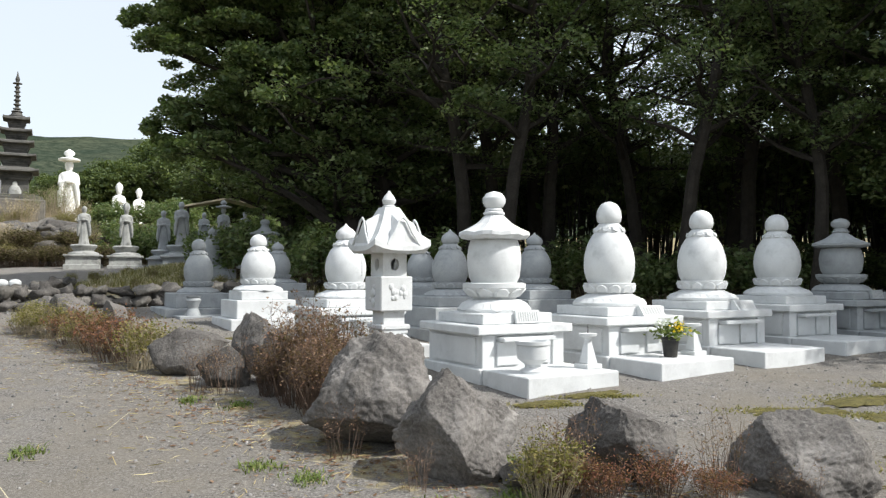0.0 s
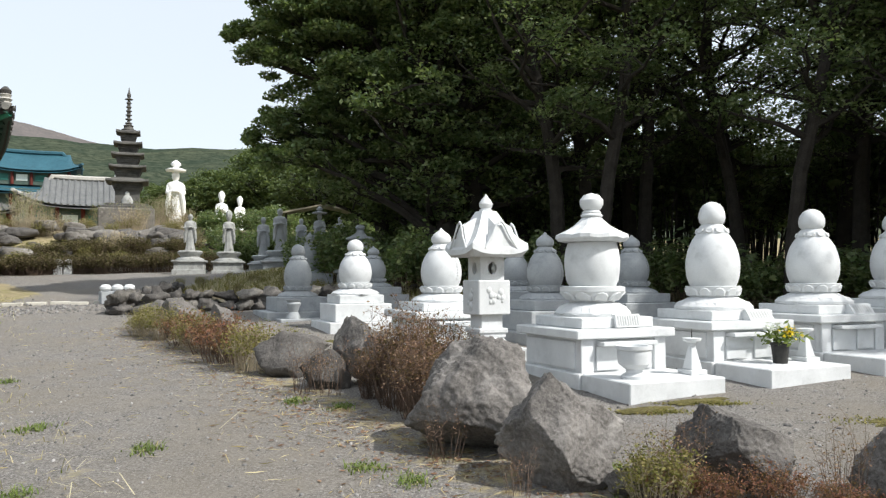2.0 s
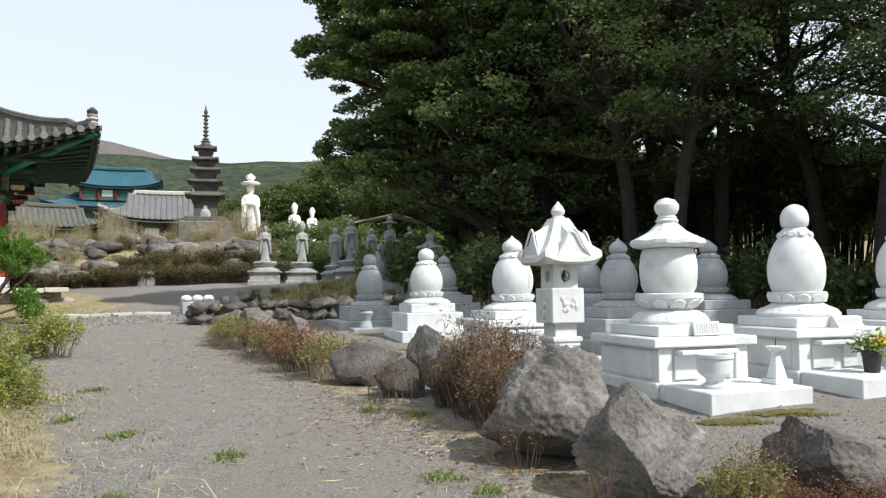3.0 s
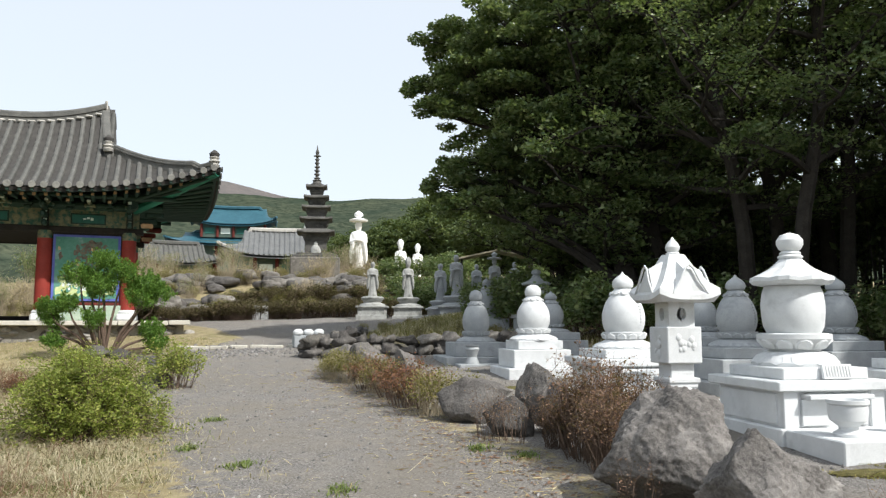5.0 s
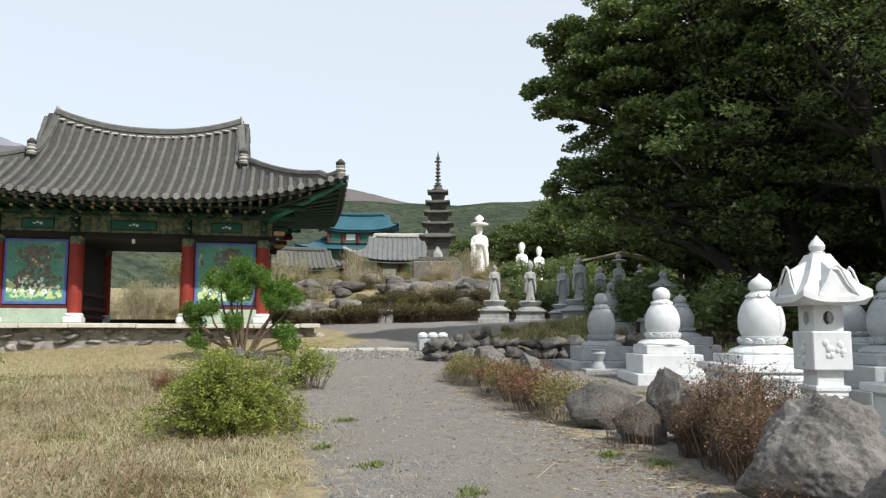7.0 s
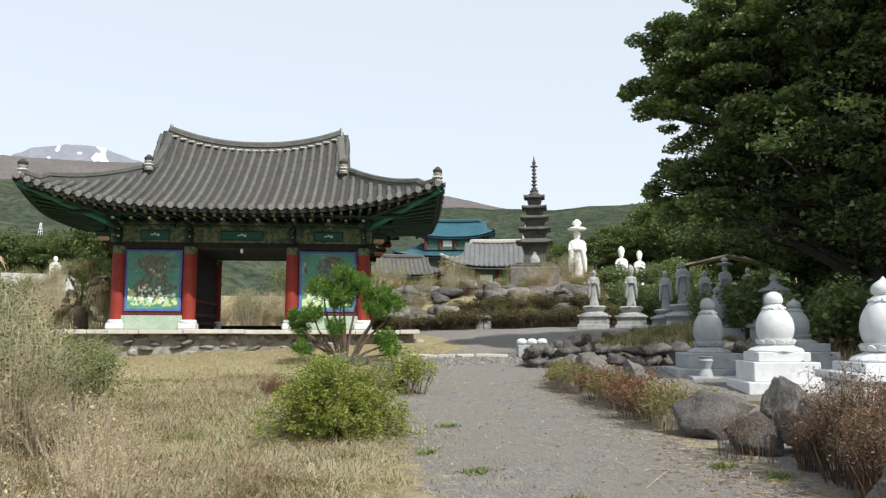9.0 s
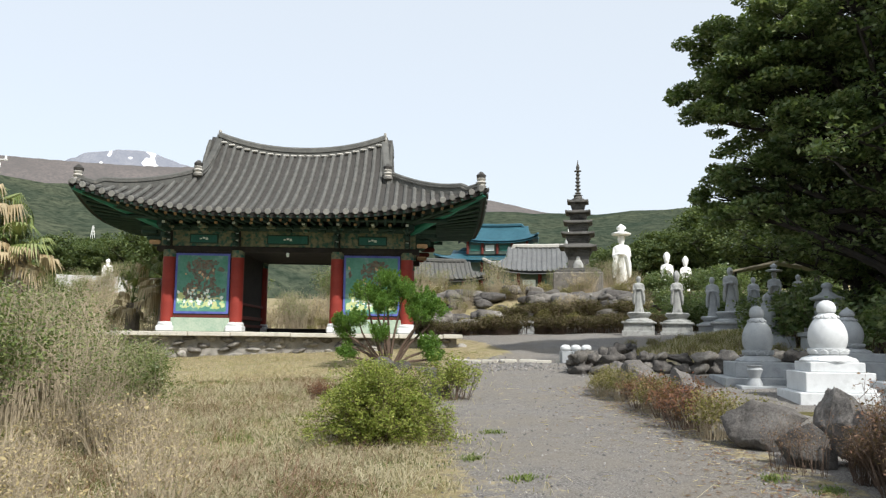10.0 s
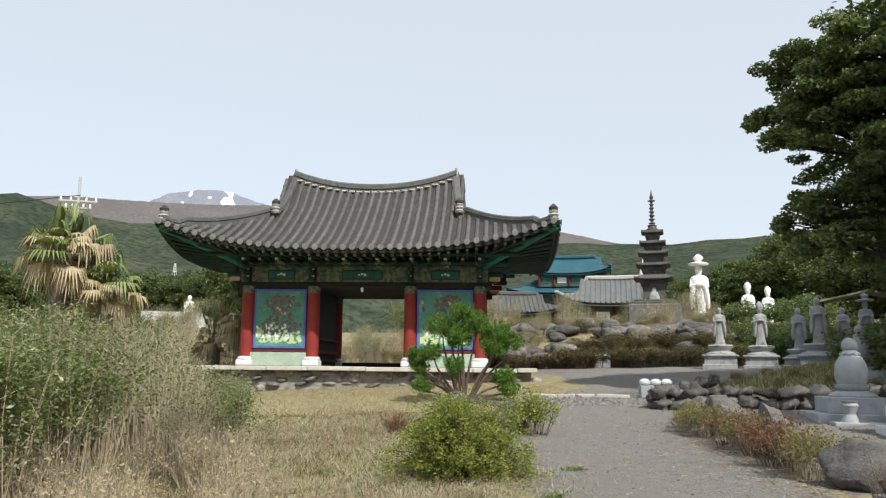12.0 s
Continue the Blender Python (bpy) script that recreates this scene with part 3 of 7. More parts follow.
def build_gate():
    gate = thing("temple_gate", GX, GY, GZ, GRZ, "tiled temple gate with red columns, painted eaves and murals", "temple gate")
    cols_u = [-4.35, -1.87, 1.78, 4.35]
    # columns, front and back
    bm = bmesh.new()
    lathe(bm, [(0.235, 0), (0.24, 0.4), (0.23, 2.55), (0.225, 2.62)], 20)
    c0 = part("column", bm, M["red"], gate, smooth=True)
    bm = bmesh.new()
    box(bm, (0, 0, -0.02), (0.62, 0.62, 0.24), 0.05)
    lathe(bm, [(0.3, 0.09), (0.31, 0.16), (0.26, 0.22)], 20)
    s0 = part("column_base", bm, M["granite"], gate, "rough white stone plinth")
    bm = bmesh.new()
    lathe(bm, [(0.238, 0), (0.243, 0.03), (0.236, 0.06), (0.236, 0.2), (0.243, 0.22), (0.238, 0.26)], 20)
    b0 = part("column_band", bm, M["olive"], gate, "patterned green column head", smooth=True)
    first = True
    for v in (0.0, 4.4):
        for u in cols_u:
            ms = [pose(u, v, 0.3), pose(u, v, 0.14), pose(u, v, 2.72)]
            if first:
                for o, m in zip((c0, s0, b0), ms):
                    o.matrix_basis = m
                first = False
            else:
                for o, m in zip((c0, s0, b0), ms):
                    share(o, m, gate)
    # beams, painted boards and brackets above the columns
    for v, sgn in ((0.0, -1), (4.4, 1)):
        bm = bmesh.new()
        box(bm, (0, v, 3.03), (9.6, 0.3, 0.2), 0.02)
        part("lintel", bm, M["timber_dark"], gate)
        bm = bmesh.new()
        box(bm, (0, v, 3.5), (9.3, 0.22, 0.74), 0.01)
        part("frieze_board", bm, M["olive"], gate, "faded patterned frieze board")
        for a, b in zip(cols_u, cols_u[1:]):
            c, wd = (a + b) / 2, (b - a)
            bm = bmesh.new()
            box(bm, (c, v + sgn * 0.125, 3.4), (wd * 0.42, 0.03, 0.36), 0.008)
            pf = part("frieze_panel", bm, M["green"], gate, "green framed painted panel")
            bm = bmesh.new()
            box(bm, (c, v + sgn * 0.142, 3.4), (wd * 0.42 - 0.1, 0.012, 0.27))
            part("panel_field", bm, M["teal_panel"], pf)
            bm = bmesh.new()
            for q in range(3):
                box(bm, (c + (q - 1) * 0.11, v + sgn * 0.151, 3.4 + 0.03 * (q % 2)), (0.09, 0.006, 0.05 + 0.02 * q), 0.0, 1.0)
            part("panel_motif", bm, M["mural_white"], pf)
        for u in cols_u:
            bm = bmesh.new()
            box(bm, (u, v + sgn * 0.1, 3.4), (0.2, 0.34, 0.6), 0.02)
            part("post_block", bm, M["timber_dark"], gate)
            for q in range(4):
                bm = bmesh.new()
                box(bm, (u, v + sgn * 0.275, 3.2 + q * 0.14), (0.1, 0.02, 0.08), 0.015)
                part("painted_dot", bm, M["mural_white"], gate)
            # curved bracket arm jutting to the front
            bm = bmesh.new()
            for q, (ln, zz) in enumerate(((0.55, 3.2), (0.85, 3.45), (1.15, 3.7))):
                box(bm, (u, v + sgn * (0.1 + ln / 2), zz), (0.16, ln, 0.18), 0.04)
            part("bracket", bm, M["green"], gate)
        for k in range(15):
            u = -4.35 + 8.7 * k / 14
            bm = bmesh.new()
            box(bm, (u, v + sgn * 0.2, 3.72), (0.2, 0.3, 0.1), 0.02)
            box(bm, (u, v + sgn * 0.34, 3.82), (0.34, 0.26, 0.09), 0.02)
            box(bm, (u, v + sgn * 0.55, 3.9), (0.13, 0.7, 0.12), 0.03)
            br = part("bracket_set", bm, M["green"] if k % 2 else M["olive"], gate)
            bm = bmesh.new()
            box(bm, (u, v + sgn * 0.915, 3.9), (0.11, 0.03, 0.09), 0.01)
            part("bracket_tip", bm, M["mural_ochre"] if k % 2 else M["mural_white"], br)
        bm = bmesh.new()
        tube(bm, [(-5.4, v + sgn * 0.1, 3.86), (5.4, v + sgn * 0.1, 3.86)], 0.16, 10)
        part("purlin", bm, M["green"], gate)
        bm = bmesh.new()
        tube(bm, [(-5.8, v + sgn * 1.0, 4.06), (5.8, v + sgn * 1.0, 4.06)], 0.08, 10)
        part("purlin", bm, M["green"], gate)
    for u, sgn in ((-4.35, -1), (4.35, 1)):
        bm = bmesh.new()
        box(bm, (u, 2.2, 3.03), (0.3, 4.1, 0.2), 0.02)
        part("lintel", bm, M["timber_dark"], gate)
        bm = bmesh.new()
        box(bm, (u, 2.2, 3.5), (0.22, 4.16, 0.74), 0.01)
        part("frieze_board", bm, M["olive"], gate, "faded patterned frieze board")
        bm = bmesh.new()
        tube(bm, [(u + sgn * 0.1, -0.9, 3.86), (u + sgn * 0.1, 5.3, 3.86)], 0.16, 10)
        part("purlin", bm, M["green"], gate)
        # carved beam ends at the corner
        for v in (0.0, 4.4):
            bm = bmesh.new()
            for q in range(3):
                box(bm, (u + sgn * (0.35 + 0.22 * q), v, 3.2 + 0.22 * q), (0.6, 0.18, 0.2), 0.05)
            part("beam_end", bm, M["red_dark"] if v else M["green"], gate)
            bm = bmesh.new()
            box(bm, (u + sgn * 0.55, v - 0.1, 3.25), (0.4, 0.03, 0.16), 0.04)
            part("beam_end_face", bm, M["mural_ochre"], gate)
        # solid side wall
        bm = bmesh.new()
        box(bm, (u, 2.2, 1.6), (0.14, 3.95, 2.66))
        part("side_wall", bm, M["red_dark"], gate)
    # murals beside the passage
    for a, b in ((-4.35, -1.87), (1.78, 4.35)):
        c, wd = (a + b) / 2, b - a - 0.47
        bm = bmesh.new()
        box(bm, (c, 0.0, 1.62), (wd, 0.14, 2.62))
        panel = part("wall_panel", bm, M["timber_dark"], gate, "painted wall panel with a guardian mural")
        bm = bmesh.new()
        box(bm, (c, -0.085, 1.76), (wd - 0.04, 0.03, 2.2), 0.006)
        part("mural_border", bm, M["blue"], panel)
        bm = bmesh.new()
        box(bm, (c, -0.105, 1.76), (wd - 0.2, 0.014, 2.04))
        part("mural_ground", bm, M["mural_sky"], panel)
        rr = random.Random(int(c * 10))

        def strokes(nm, mt, n, spread, size, depth):
            """Small irregular dabs of paint, each a hair proud of the last."""
            bm = bmesh.new()
            for q in range(n):
                px, pz = spread()
                sx, sz = rr.uniform(*size), rr.uniform(*size)
                vs = []
                for k in range(9):
                    an = 2 * math.pi * k / 9
                    rad = 0.5 * (1 + 0.45 * rr.uniform(-1, 1))
                    vs.append(bm.verts.new((c + max(-wd / 2 + 0.14, min(wd / 2 - 0.14, px + math.cos(an) * sx * rad)), -0.1135 - depth - 0.00006 * q, pz + math.sin(an) * sz * rad)))
                bm.faces.new(vs)
            tagged(part(nm, bm, M[mt], panel), kind="stuff")

        strokes("mural_cloud", "mural_cloud", 60, lambda: (rr.uniform(-0.8, 0.8), 0.92 + abs(rr.gauss(0, 0.2))), (0.1, 0.3), 0.0)
        strokes("mural_wave", "mural_sky", 26, lambda: (rr.uniform(-0.8, 0.8), 0.95 + abs(rr.gauss(0, 0.22))), (0.05, 0.16), 0.004)
        strokes("mural_figure", "mural_dark", 70, lambda: (lambda h: (rr.gauss(0.05, 0.34 - 0.12 * h), 1.25 + 1.35 * h))(rr.random()), (0.1, 0.3), 0.008)
        strokes("mural_robe", "mural_sky", 24, lambda: (rr.gauss(0.05, 0.3), rr.uniform(1.3, 2.3)), (0.05, 0.16), 0.0125)
        strokes("mural_scarf", "mural_ochre", 11, lambda: (rr.gauss(0.0, 0.4), rr.uniform(1.0, 2.4)), (0.04, 0.13), 0.0145)
        strokes("mural_foam", "mural_white", 26, lambda: (rr.gauss(0.0, 0.42), 1.0 + abs(rr.gauss(0, 0.3))), (0.05, 0.15), 0.0165)
        bm = bmesh.new()
        box(bm, (c, -0.06, 0.56), (wd, 0.1, 0.1), 0.01)
        part("panel_sill", bm, M["red_dark"], panel)
        bm = bmesh.new()
        box(bm, (c, -0.02, 0.26), (wd + 0.1, 0.3, 0.5), 0.02)
        part("dado", bm, M["wall_green"], gate, "weathered pale green plinth wall")
        bm = bmesh.new()
        box(bm, (c, 4.4, 1.62), (wd, 0.14, 2.62))
        part("back_panel", bm, M["red_dark"], gate)
    for u in (-1.87, 1.78):
        bm = bmesh.new()
        box(bm, (u, 2.2, 1.5), (0.1, 4.0, 2.9))
        part("passage_wall", bm, M["timber_dark"], gate)
        sg = 1 if u < 0 else -1
        for zz, hh in ((1.05, 0.1), (0.55, 0.14), (0.25, 0.1)):
            bm = bmesh.new()
            box(bm, (u + sg * 0.09, 2.2, zz), (0.07, 3.9, hh), 0.01)
            part("guard_rail", bm, M["red_dark"], gate)
    bm = bmesh.new()
    box(bm, (0, 2.2, 2.99), (8.3, 4.0, 0.08))
    part("passage_ceiling", bm, M["timber_dark"], gate)
    bm = bmesh.new()
    box(bm, (0, 4.35, 0.1), (3.5, 0.24, 0.2), 0.02)
    part("threshold", bm, M["timber_dark"], gate)
    bm = bmesh.new()
    box(bm, (-0.02, -0.2, 2.84), (0.1, 0.1, 0.16), 0.02)
    part("hanging_lamp", bm, M["mural_white"], gate)
    # roof skin, top and underside
    us = np.linspace(-HU, HU, 99)
    vs = np.linspace(V0, 2 * VM - V0, 61)
    top = np.array([[(u, v, roof_z(u, v)) for v in vs] for u in us])
    n, m = len(us), len(vs)
    i = (np.arange(n - 1)[:, None] * m + np.arange(m - 1)[None]).ravel()
    f = np.stack([i, i + m, i + m + 1, i + 1], 1)
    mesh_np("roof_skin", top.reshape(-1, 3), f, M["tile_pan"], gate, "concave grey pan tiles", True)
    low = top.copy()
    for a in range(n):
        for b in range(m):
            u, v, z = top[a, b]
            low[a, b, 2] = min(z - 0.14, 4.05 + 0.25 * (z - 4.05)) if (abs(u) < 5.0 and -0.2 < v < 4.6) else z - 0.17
    mesh_np("eave_soffit", low.reshape(-1, 3), f[:, ::-1], M["green"], gate, "green boarded soffit, coloured dark for eave shade", True)
    # rolls of cover tiles with round ends
    rows = [u for u in np.arange(-HU + 0.16, HU - 0.1, 0.33)]
    for face in (0, 1):
        for u in rows:
            a = (HU - abs(u)) / (HU - U_IN)
            v_end = VM - 0.1 if abs(u) <= U_IN else V0 + (V_IN - V0) * min(1.0, a)
            if v_end - V0 < 0.12:
                continue
            pts, rad = [], []
            joints = max(2, int((v_end - V0) / 0.3))
            for k in range(joints):
                for s, q in ((0.0, 0.094), (0.9, 0.074)):
                    v = V0 - 0.09 + (v_end - V0 + 0.06) * (k + s) / joints
                    pts.append((u, v if face == 0 else 2 * VM - v, roof_z(u, max(v, V0)) + 0.03))
                    rad.append(q)
            rad[0] = 0.118
            bm = bmesh.new()
            tube(bm, pts, rad, 8)
            part("cover_tile", bm, M["tile"], gate, smooth=True)
    for sgn in (-1, 1):
        for v in np.arange(V0 + 0.17, 2 * VM - V0 - 0.1, 0.33):
            vv = VM - abs(v - VM)
            b = min(1.0, (vv - V0) / (V_IN - V0))
            u_end = HU - (HU - U_IN) * b
            if HU - u_end < 0.15:
                continue
            pts = []
            for k in range(17):
                u = HU + 0.07 - (HU - u_end + 0.04) * k / 16
                pts.append((sgn * u, v, roof_z(min(u, HU), v) + 0.03))
            bm = bmesh.new()
            tube(bm, pts, [0.115, 0.09] + [0.076 + 0.012 * (k % 2) for k in range(15)], 8)
            part("cover_tile", bm, M["tile"], gate, smooth=True)
    # round faces of the eave tiles
    for u in rows:
        z = roof_z(u, V0) + 0.03
        bm = bmesh.new()
        tube(bm, [(u, V0 - 0.095, z), (u, V0 - 0.12, z - 0.004)], [0.112, 0.1], 12)
        part("eave_tile", bm, M["tile_end"], gate, "pale round end tile")
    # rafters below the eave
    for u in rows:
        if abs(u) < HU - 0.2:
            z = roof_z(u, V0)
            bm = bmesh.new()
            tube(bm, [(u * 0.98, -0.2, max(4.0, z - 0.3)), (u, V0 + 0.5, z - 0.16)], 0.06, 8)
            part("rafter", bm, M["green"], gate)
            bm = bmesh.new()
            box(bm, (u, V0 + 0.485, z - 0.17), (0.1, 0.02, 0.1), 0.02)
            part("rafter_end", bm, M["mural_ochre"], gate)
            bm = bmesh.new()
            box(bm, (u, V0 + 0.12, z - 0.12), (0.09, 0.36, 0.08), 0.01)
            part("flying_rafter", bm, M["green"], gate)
    for sgn in (-1, 1):
        for v in np.arange(V0 + 0.2, 2 * VM - V0 - 0.1, 0.36):
            z = roof_z(HU, v)
            bm = bmesh.new()
            tube(bm, [(sgn * 4.5, 2.2 + (v - 2.2) * 0.75, 4.0), (sgn * (HU - 0.2), v, z - 0.2)], 0.06, 8)
            part("rafter", bm, M["green"], gate)
        for v in (V0, 2 * VM - V0):
            z = roof_z(HU, v)
            bm = bmesh.new()
            tube(bm, [(sgn * 4.4, 0.05 if v < 0 else 4.35, 3.75), (sgn * (HU - 0.1), v + (0.1 if v < 0 else -0.1), z - 0.2)], [0.17, 0.12], 8)
            part("hip_rafter", bm, M["green_bright"], gate)
    # front fascia under the tile ends
    for face in (0, 1):
        v = V0 + 0.03 if face == 0 else 2 * VM - V0 - 0.03
        bm = bmesh.new()
        ring = []
        for u in np.linspace(-HU, HU, 60):
            z = roof_z(u, V0)
            ring.append([bm.verts.new((u, v, z - 0.17)), bm.verts.new((u, v, z - 0.03)), bm.verts.new((u, v + (0.06 if face == 0 else -0.06), z - 0.03)), bm.verts.new((u, v + (0.06 if face == 0 else -0.06), z - 0.17))])
        for p, q in zip(ring, ring[1:]):
            for k in range(4):
                bm.faces.new((p[k], p[(k + 1) % 4], q[(k + 1) % 4], q[k]))
        part("fascia", bm, M["timber_dark"], gate)
    for sgn in (-1, 1):
        bm = bmesh.new()
        ring = []
        for v in np.linspace(V0, 2 * VM - V0, 40):
            z = roof_z(HU, v)
            ring.append([bm.verts.new((sgn * (HU - 0.04), v, z - 0.17)), bm.verts.new((sgn * (HU - 0.04), v, z - 0.03)), bm.verts.new((sgn * (HU - 0.1), v, z - 0.03)), bm.verts.new((sgn * (HU - 0.1), v, z - 0.17))])
        for p, q in zip(ring, ring[1:]):
            for k in range(4):
                bm.faces.new((p[k], p[(k + 1) % 4], q[(k + 1) % 4], q[k]))
        part("fascia", bm, M["timber_dark"], gate)
    # ridges: layered tiles under a round cap
    def ridge(name, line, h, wd):
        bm = bmesh.new()
        rings = []
        prof = [(-wd / 2, -0.12), (-wd / 2, h * 0.42), (-wd * 0.62, h * 0.45), (-wd * 0.62, h * 0.6), (-wd / 2, h * 0.63), (-wd / 2, h * 0.85), (-wd * 0.3, h), (wd * 0.3, h), (wd / 2, h * 0.85), (wd / 2, h * 0.63), (wd * 0.62, h * 0.6), (wd * 0.62, h * 0.45), (wd / 2, h * 0.42), (wd / 2, -0.12)]
        for k, p in enumerate(line):
            p = Vector(p)
            d = Vector(line[min(k + 1, len(line) - 1)]) - Vector(line[max(k - 1, 0)])
            s = Vector((d.y, -d.x, 0)).normalized()
            rings.append([bm.verts.new(p + s * a + Vector((0, 0, b))) for a, b in prof])
        for p, q in zip(rings, rings[1:]):
            for k in range(len(prof)):
                bm.faces.new((p[k], p[(k + 1) % len(prof)], q[(k + 1) % len(prof)], q[k]))
        bm.faces.new(rings[0])
        bm.faces.new(rings[-1][::-1])
        return part(name, bm, M["tile"], gate)

    zr = lambda u: 7.03 + 0.62 * abs(u / 3.4) ** 2.2
    ridge("main_ridge", [(u, VM, zr(u)) for u in np.linspace(-3.35, 3.35, 25)], 0.42, 0.34)
    for k in range(21):
        u = -3.1 + 6.2 * k / 20
        bm = bmesh.new()
        box(bm, (u, VM - 0.24, zr(u) + 0.03), (0.26, 0.08, 0.08), 0.03)
        part("ridge_mortar", bm, M["plaster"], gate, "pale mortar scallop below the ridge")
    for sgn in (-1, 1):
        for face in (0, 1):
            fv = (lambda v: v) if face == 0 else (lambda v: 2 * VM - v)
            line = [(sgn * (3.3 + 0.3 * s), fv(VM - (VM - 0.3) * s), zr(3.4) * (1 - s) ** 1.5 + (roof_z(U_IN - 0.1, 0.3) + 0.06) * (1 - (1 - s) ** 1.5)) for s in np.linspace(0, 1, 12)]
            ridge("gable_ridge", line, 0.34, 0.28)
            line = []
            for s in np.linspace(0, 1, 16):
                u, v = U_IN - 0.1 + (HU - 0.15 - U_IN + 0.1) * s, V_IN + (V0 + 0.15 - V_IN) * s
                line.append((sgn * u, fv(v), roof_z(u, v) + 0.04))
            ridge("hip_ridge", line, 0.3, 0.28)
            # stacked ornament at the foot of the gable ridge and at the corner
            for nm, (u, v), k in (("ridge_end_ornament", (3.56, 0.26), 1.0), ("corner_ornament", (HU - 0.2, V0 + 0.2), 0.95)):
                z = roof_z(u, v) + (0.2 if k == 1.0 else 0.12)
                bm = bmesh.new()
                lathe(bm, [(0.15, z), (0.19, z + 0.08), (0.13, z + 0.12), (0.19, z + 0.2), (0.13, z + 0.25), (0.17, z + 0.33), (0.1, z + 0.38)], 12, (sgn * u, fv(v)))
                orn = part(nm, bm, M["plaster"], gate, "pale layered mortar finial", smooth=True)
                bm = bmesh.new()
                lathe(bm, [(0.15, z + 0.36), (0.17, z + 0.46), (0.05, z + 0.58)], 12, (sgn * u, fv(v)))
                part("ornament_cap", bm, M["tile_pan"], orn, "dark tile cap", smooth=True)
        bm = bmesh.new()
        box(bm, (sgn * 3.33, VM, zr(3.3) + 0.3), (0.16, 0.3, 0.5), 0.05, 0.6)
        part("ridge_finial", bm, M["plaster"], gate, "upturned end tile of the ridge")
        # gable wall
        bm = bmesh.new()
        g = [bm.verts.new((sgn * 3.5, V_IN + 0.1, roof_z(U_IN, V_IN) - 0.3)), bm.verts.new((sgn * 3.5, 2 * VM - V_IN - 0.1, roof_z(U_IN, V_IN) - 0.3)), bm.verts.new((sgn * 3.5, VM, zr(3.4) + 0.1))]
        h = [bm.verts.new(p.co - Vector((sgn * 0.15, 0, 0))) for p in g]
        bm.faces.new(g)
        bm.faces.new(h[::-1])
        for k in range(3):
            bm.faces.new((g[k], g[(k + 1) % 3], h[(k + 1) % 3], h[k]))
        part("gable_wall", bm, M["green"], gate)
    return gate


build_gate()


def build_terrace():
    t = thing("gate_terrace", GX, GY, 0, GRZ, "low rubble terrace with a pale stone edge", "terrace", kind="structure")
    bm = bmesh.new()
    box(bm, (0, 2.2, 0.24), (12.3, 7.2, 1.12))
    part("terrace_core", bm, M["mortared"], t)
    bm = bmesh.new()
    box(bm, (0, 2.2, 0.82), (12.2, 7.1, 0.04))
    part("terrace_floor", bm, M["slab"], t)
    rr = random.Random(4)
    u = -6.3
    while u < 6.2:
        ln = rr.uniform(1.4, 2.1)
        ln = min(ln, 6.35 - u)
        bm = bmesh.new()
        box(bm, (u + ln / 2, -1.5, 0.77 + rr.uniform(-0.01, 0.01)), (ln - 0.02, 0.5, 0.15), 0.02)
        part("edge_slab", bm, M["slab"], t)
        u += ln
    stones = [rock_mesh("rubble_stone", (0.5, 0.35, 0.3), 900 + k, M["rubble"] if k % 2 else M["mortared"], t, 0.5, 2) for k in range(5)]
    n = 0
    for row in range(5):
        u = -6.2
        while u < 6.2:
            wd = rr.uniform(0.35, 0.75)
            m = pose(u + wd / 2, -1.37 + rr.uniform(-0.1, 0.06), 0.6 - row * 0.19 + rr.uniform(-0.05, 0.05), 0, rr.uniform(-14, 14), rr.uniform(-20, 20)) @ Matrix.Diagonal((wd / 0.5, 0.9, rr.uniform(0.5, 1.1), 1))
            if n < 5:
                stones[n].matrix_basis = m
            else:
                share(stones[rr.randrange(5)], m, t)
            n += 1
            u += wd * rr.uniform(0.95, 1.9)


build_terrace()

# ---------------------------------------------------------------- stone stupas


def petals(owner, mat, r, z0, z1, n, lean=0.1, w=0.9):
    """A ring of raised lotus petals, each a piece of its own under the owner."""
    bm = bmesh.new()
    half = math.pi / n * w
    out = []
    for s, t in ((-1, 0), (-1, 0.55), (-0.55, 0.88), (0, 1.0), (0.55, 0.88), (1, 0.55), (1, 0)):
        rr = r + 0.004 + lean * t
        out.append((bm.verts.new((rr * math.cos(half * s), rr * math.sin(half * s), z0 + (z1 - z0) * t)), s, t))
    inn = []
    for v, s, t in out:
        k = 0.68
        rr = r + 0.02 + lean * (t * 0.9 + 0.03)
        inn.append(bm.verts.new((rr * math.cos(half * s * k), rr * math.sin(half * s * k), z0 + (z1 - z0) * (0.08 + t * 0.8))))
    m = len(out)
    for k in range(m):
        bm.faces.new((out[k][0], out[(k + 1) % m][0], inn[(k + 1) % m], inn[k]))
    bm.faces.new(inn)
    first = part("petal", bm, mat, owner)
    for i in range(1, n):
        share(first, pose(0, 0, 0, 0, 0, 360 * i / n), owner)


def engraving(bm, r, z0, z1, a, n=7, w=0.018):
    """An upright line of cut marks on a round body."""
    for k in range(n):
        z = z0 + (z1 - z0) * (k + 0.5) / n
        h = (z1 - z0) / n * 0.62
        for d in (-1, 0, 1):
            rr = r(z) + 0.003
            b = a + d * w * 0.6 / rr
            p = Vector((rr * math.cos(b), rr * math.sin(b), z))
            box(bm, p, (w * 0.35, w * 0.35, h * (0.9 if d else 0.6)), 0.0, 1.0, math.degrees(b))


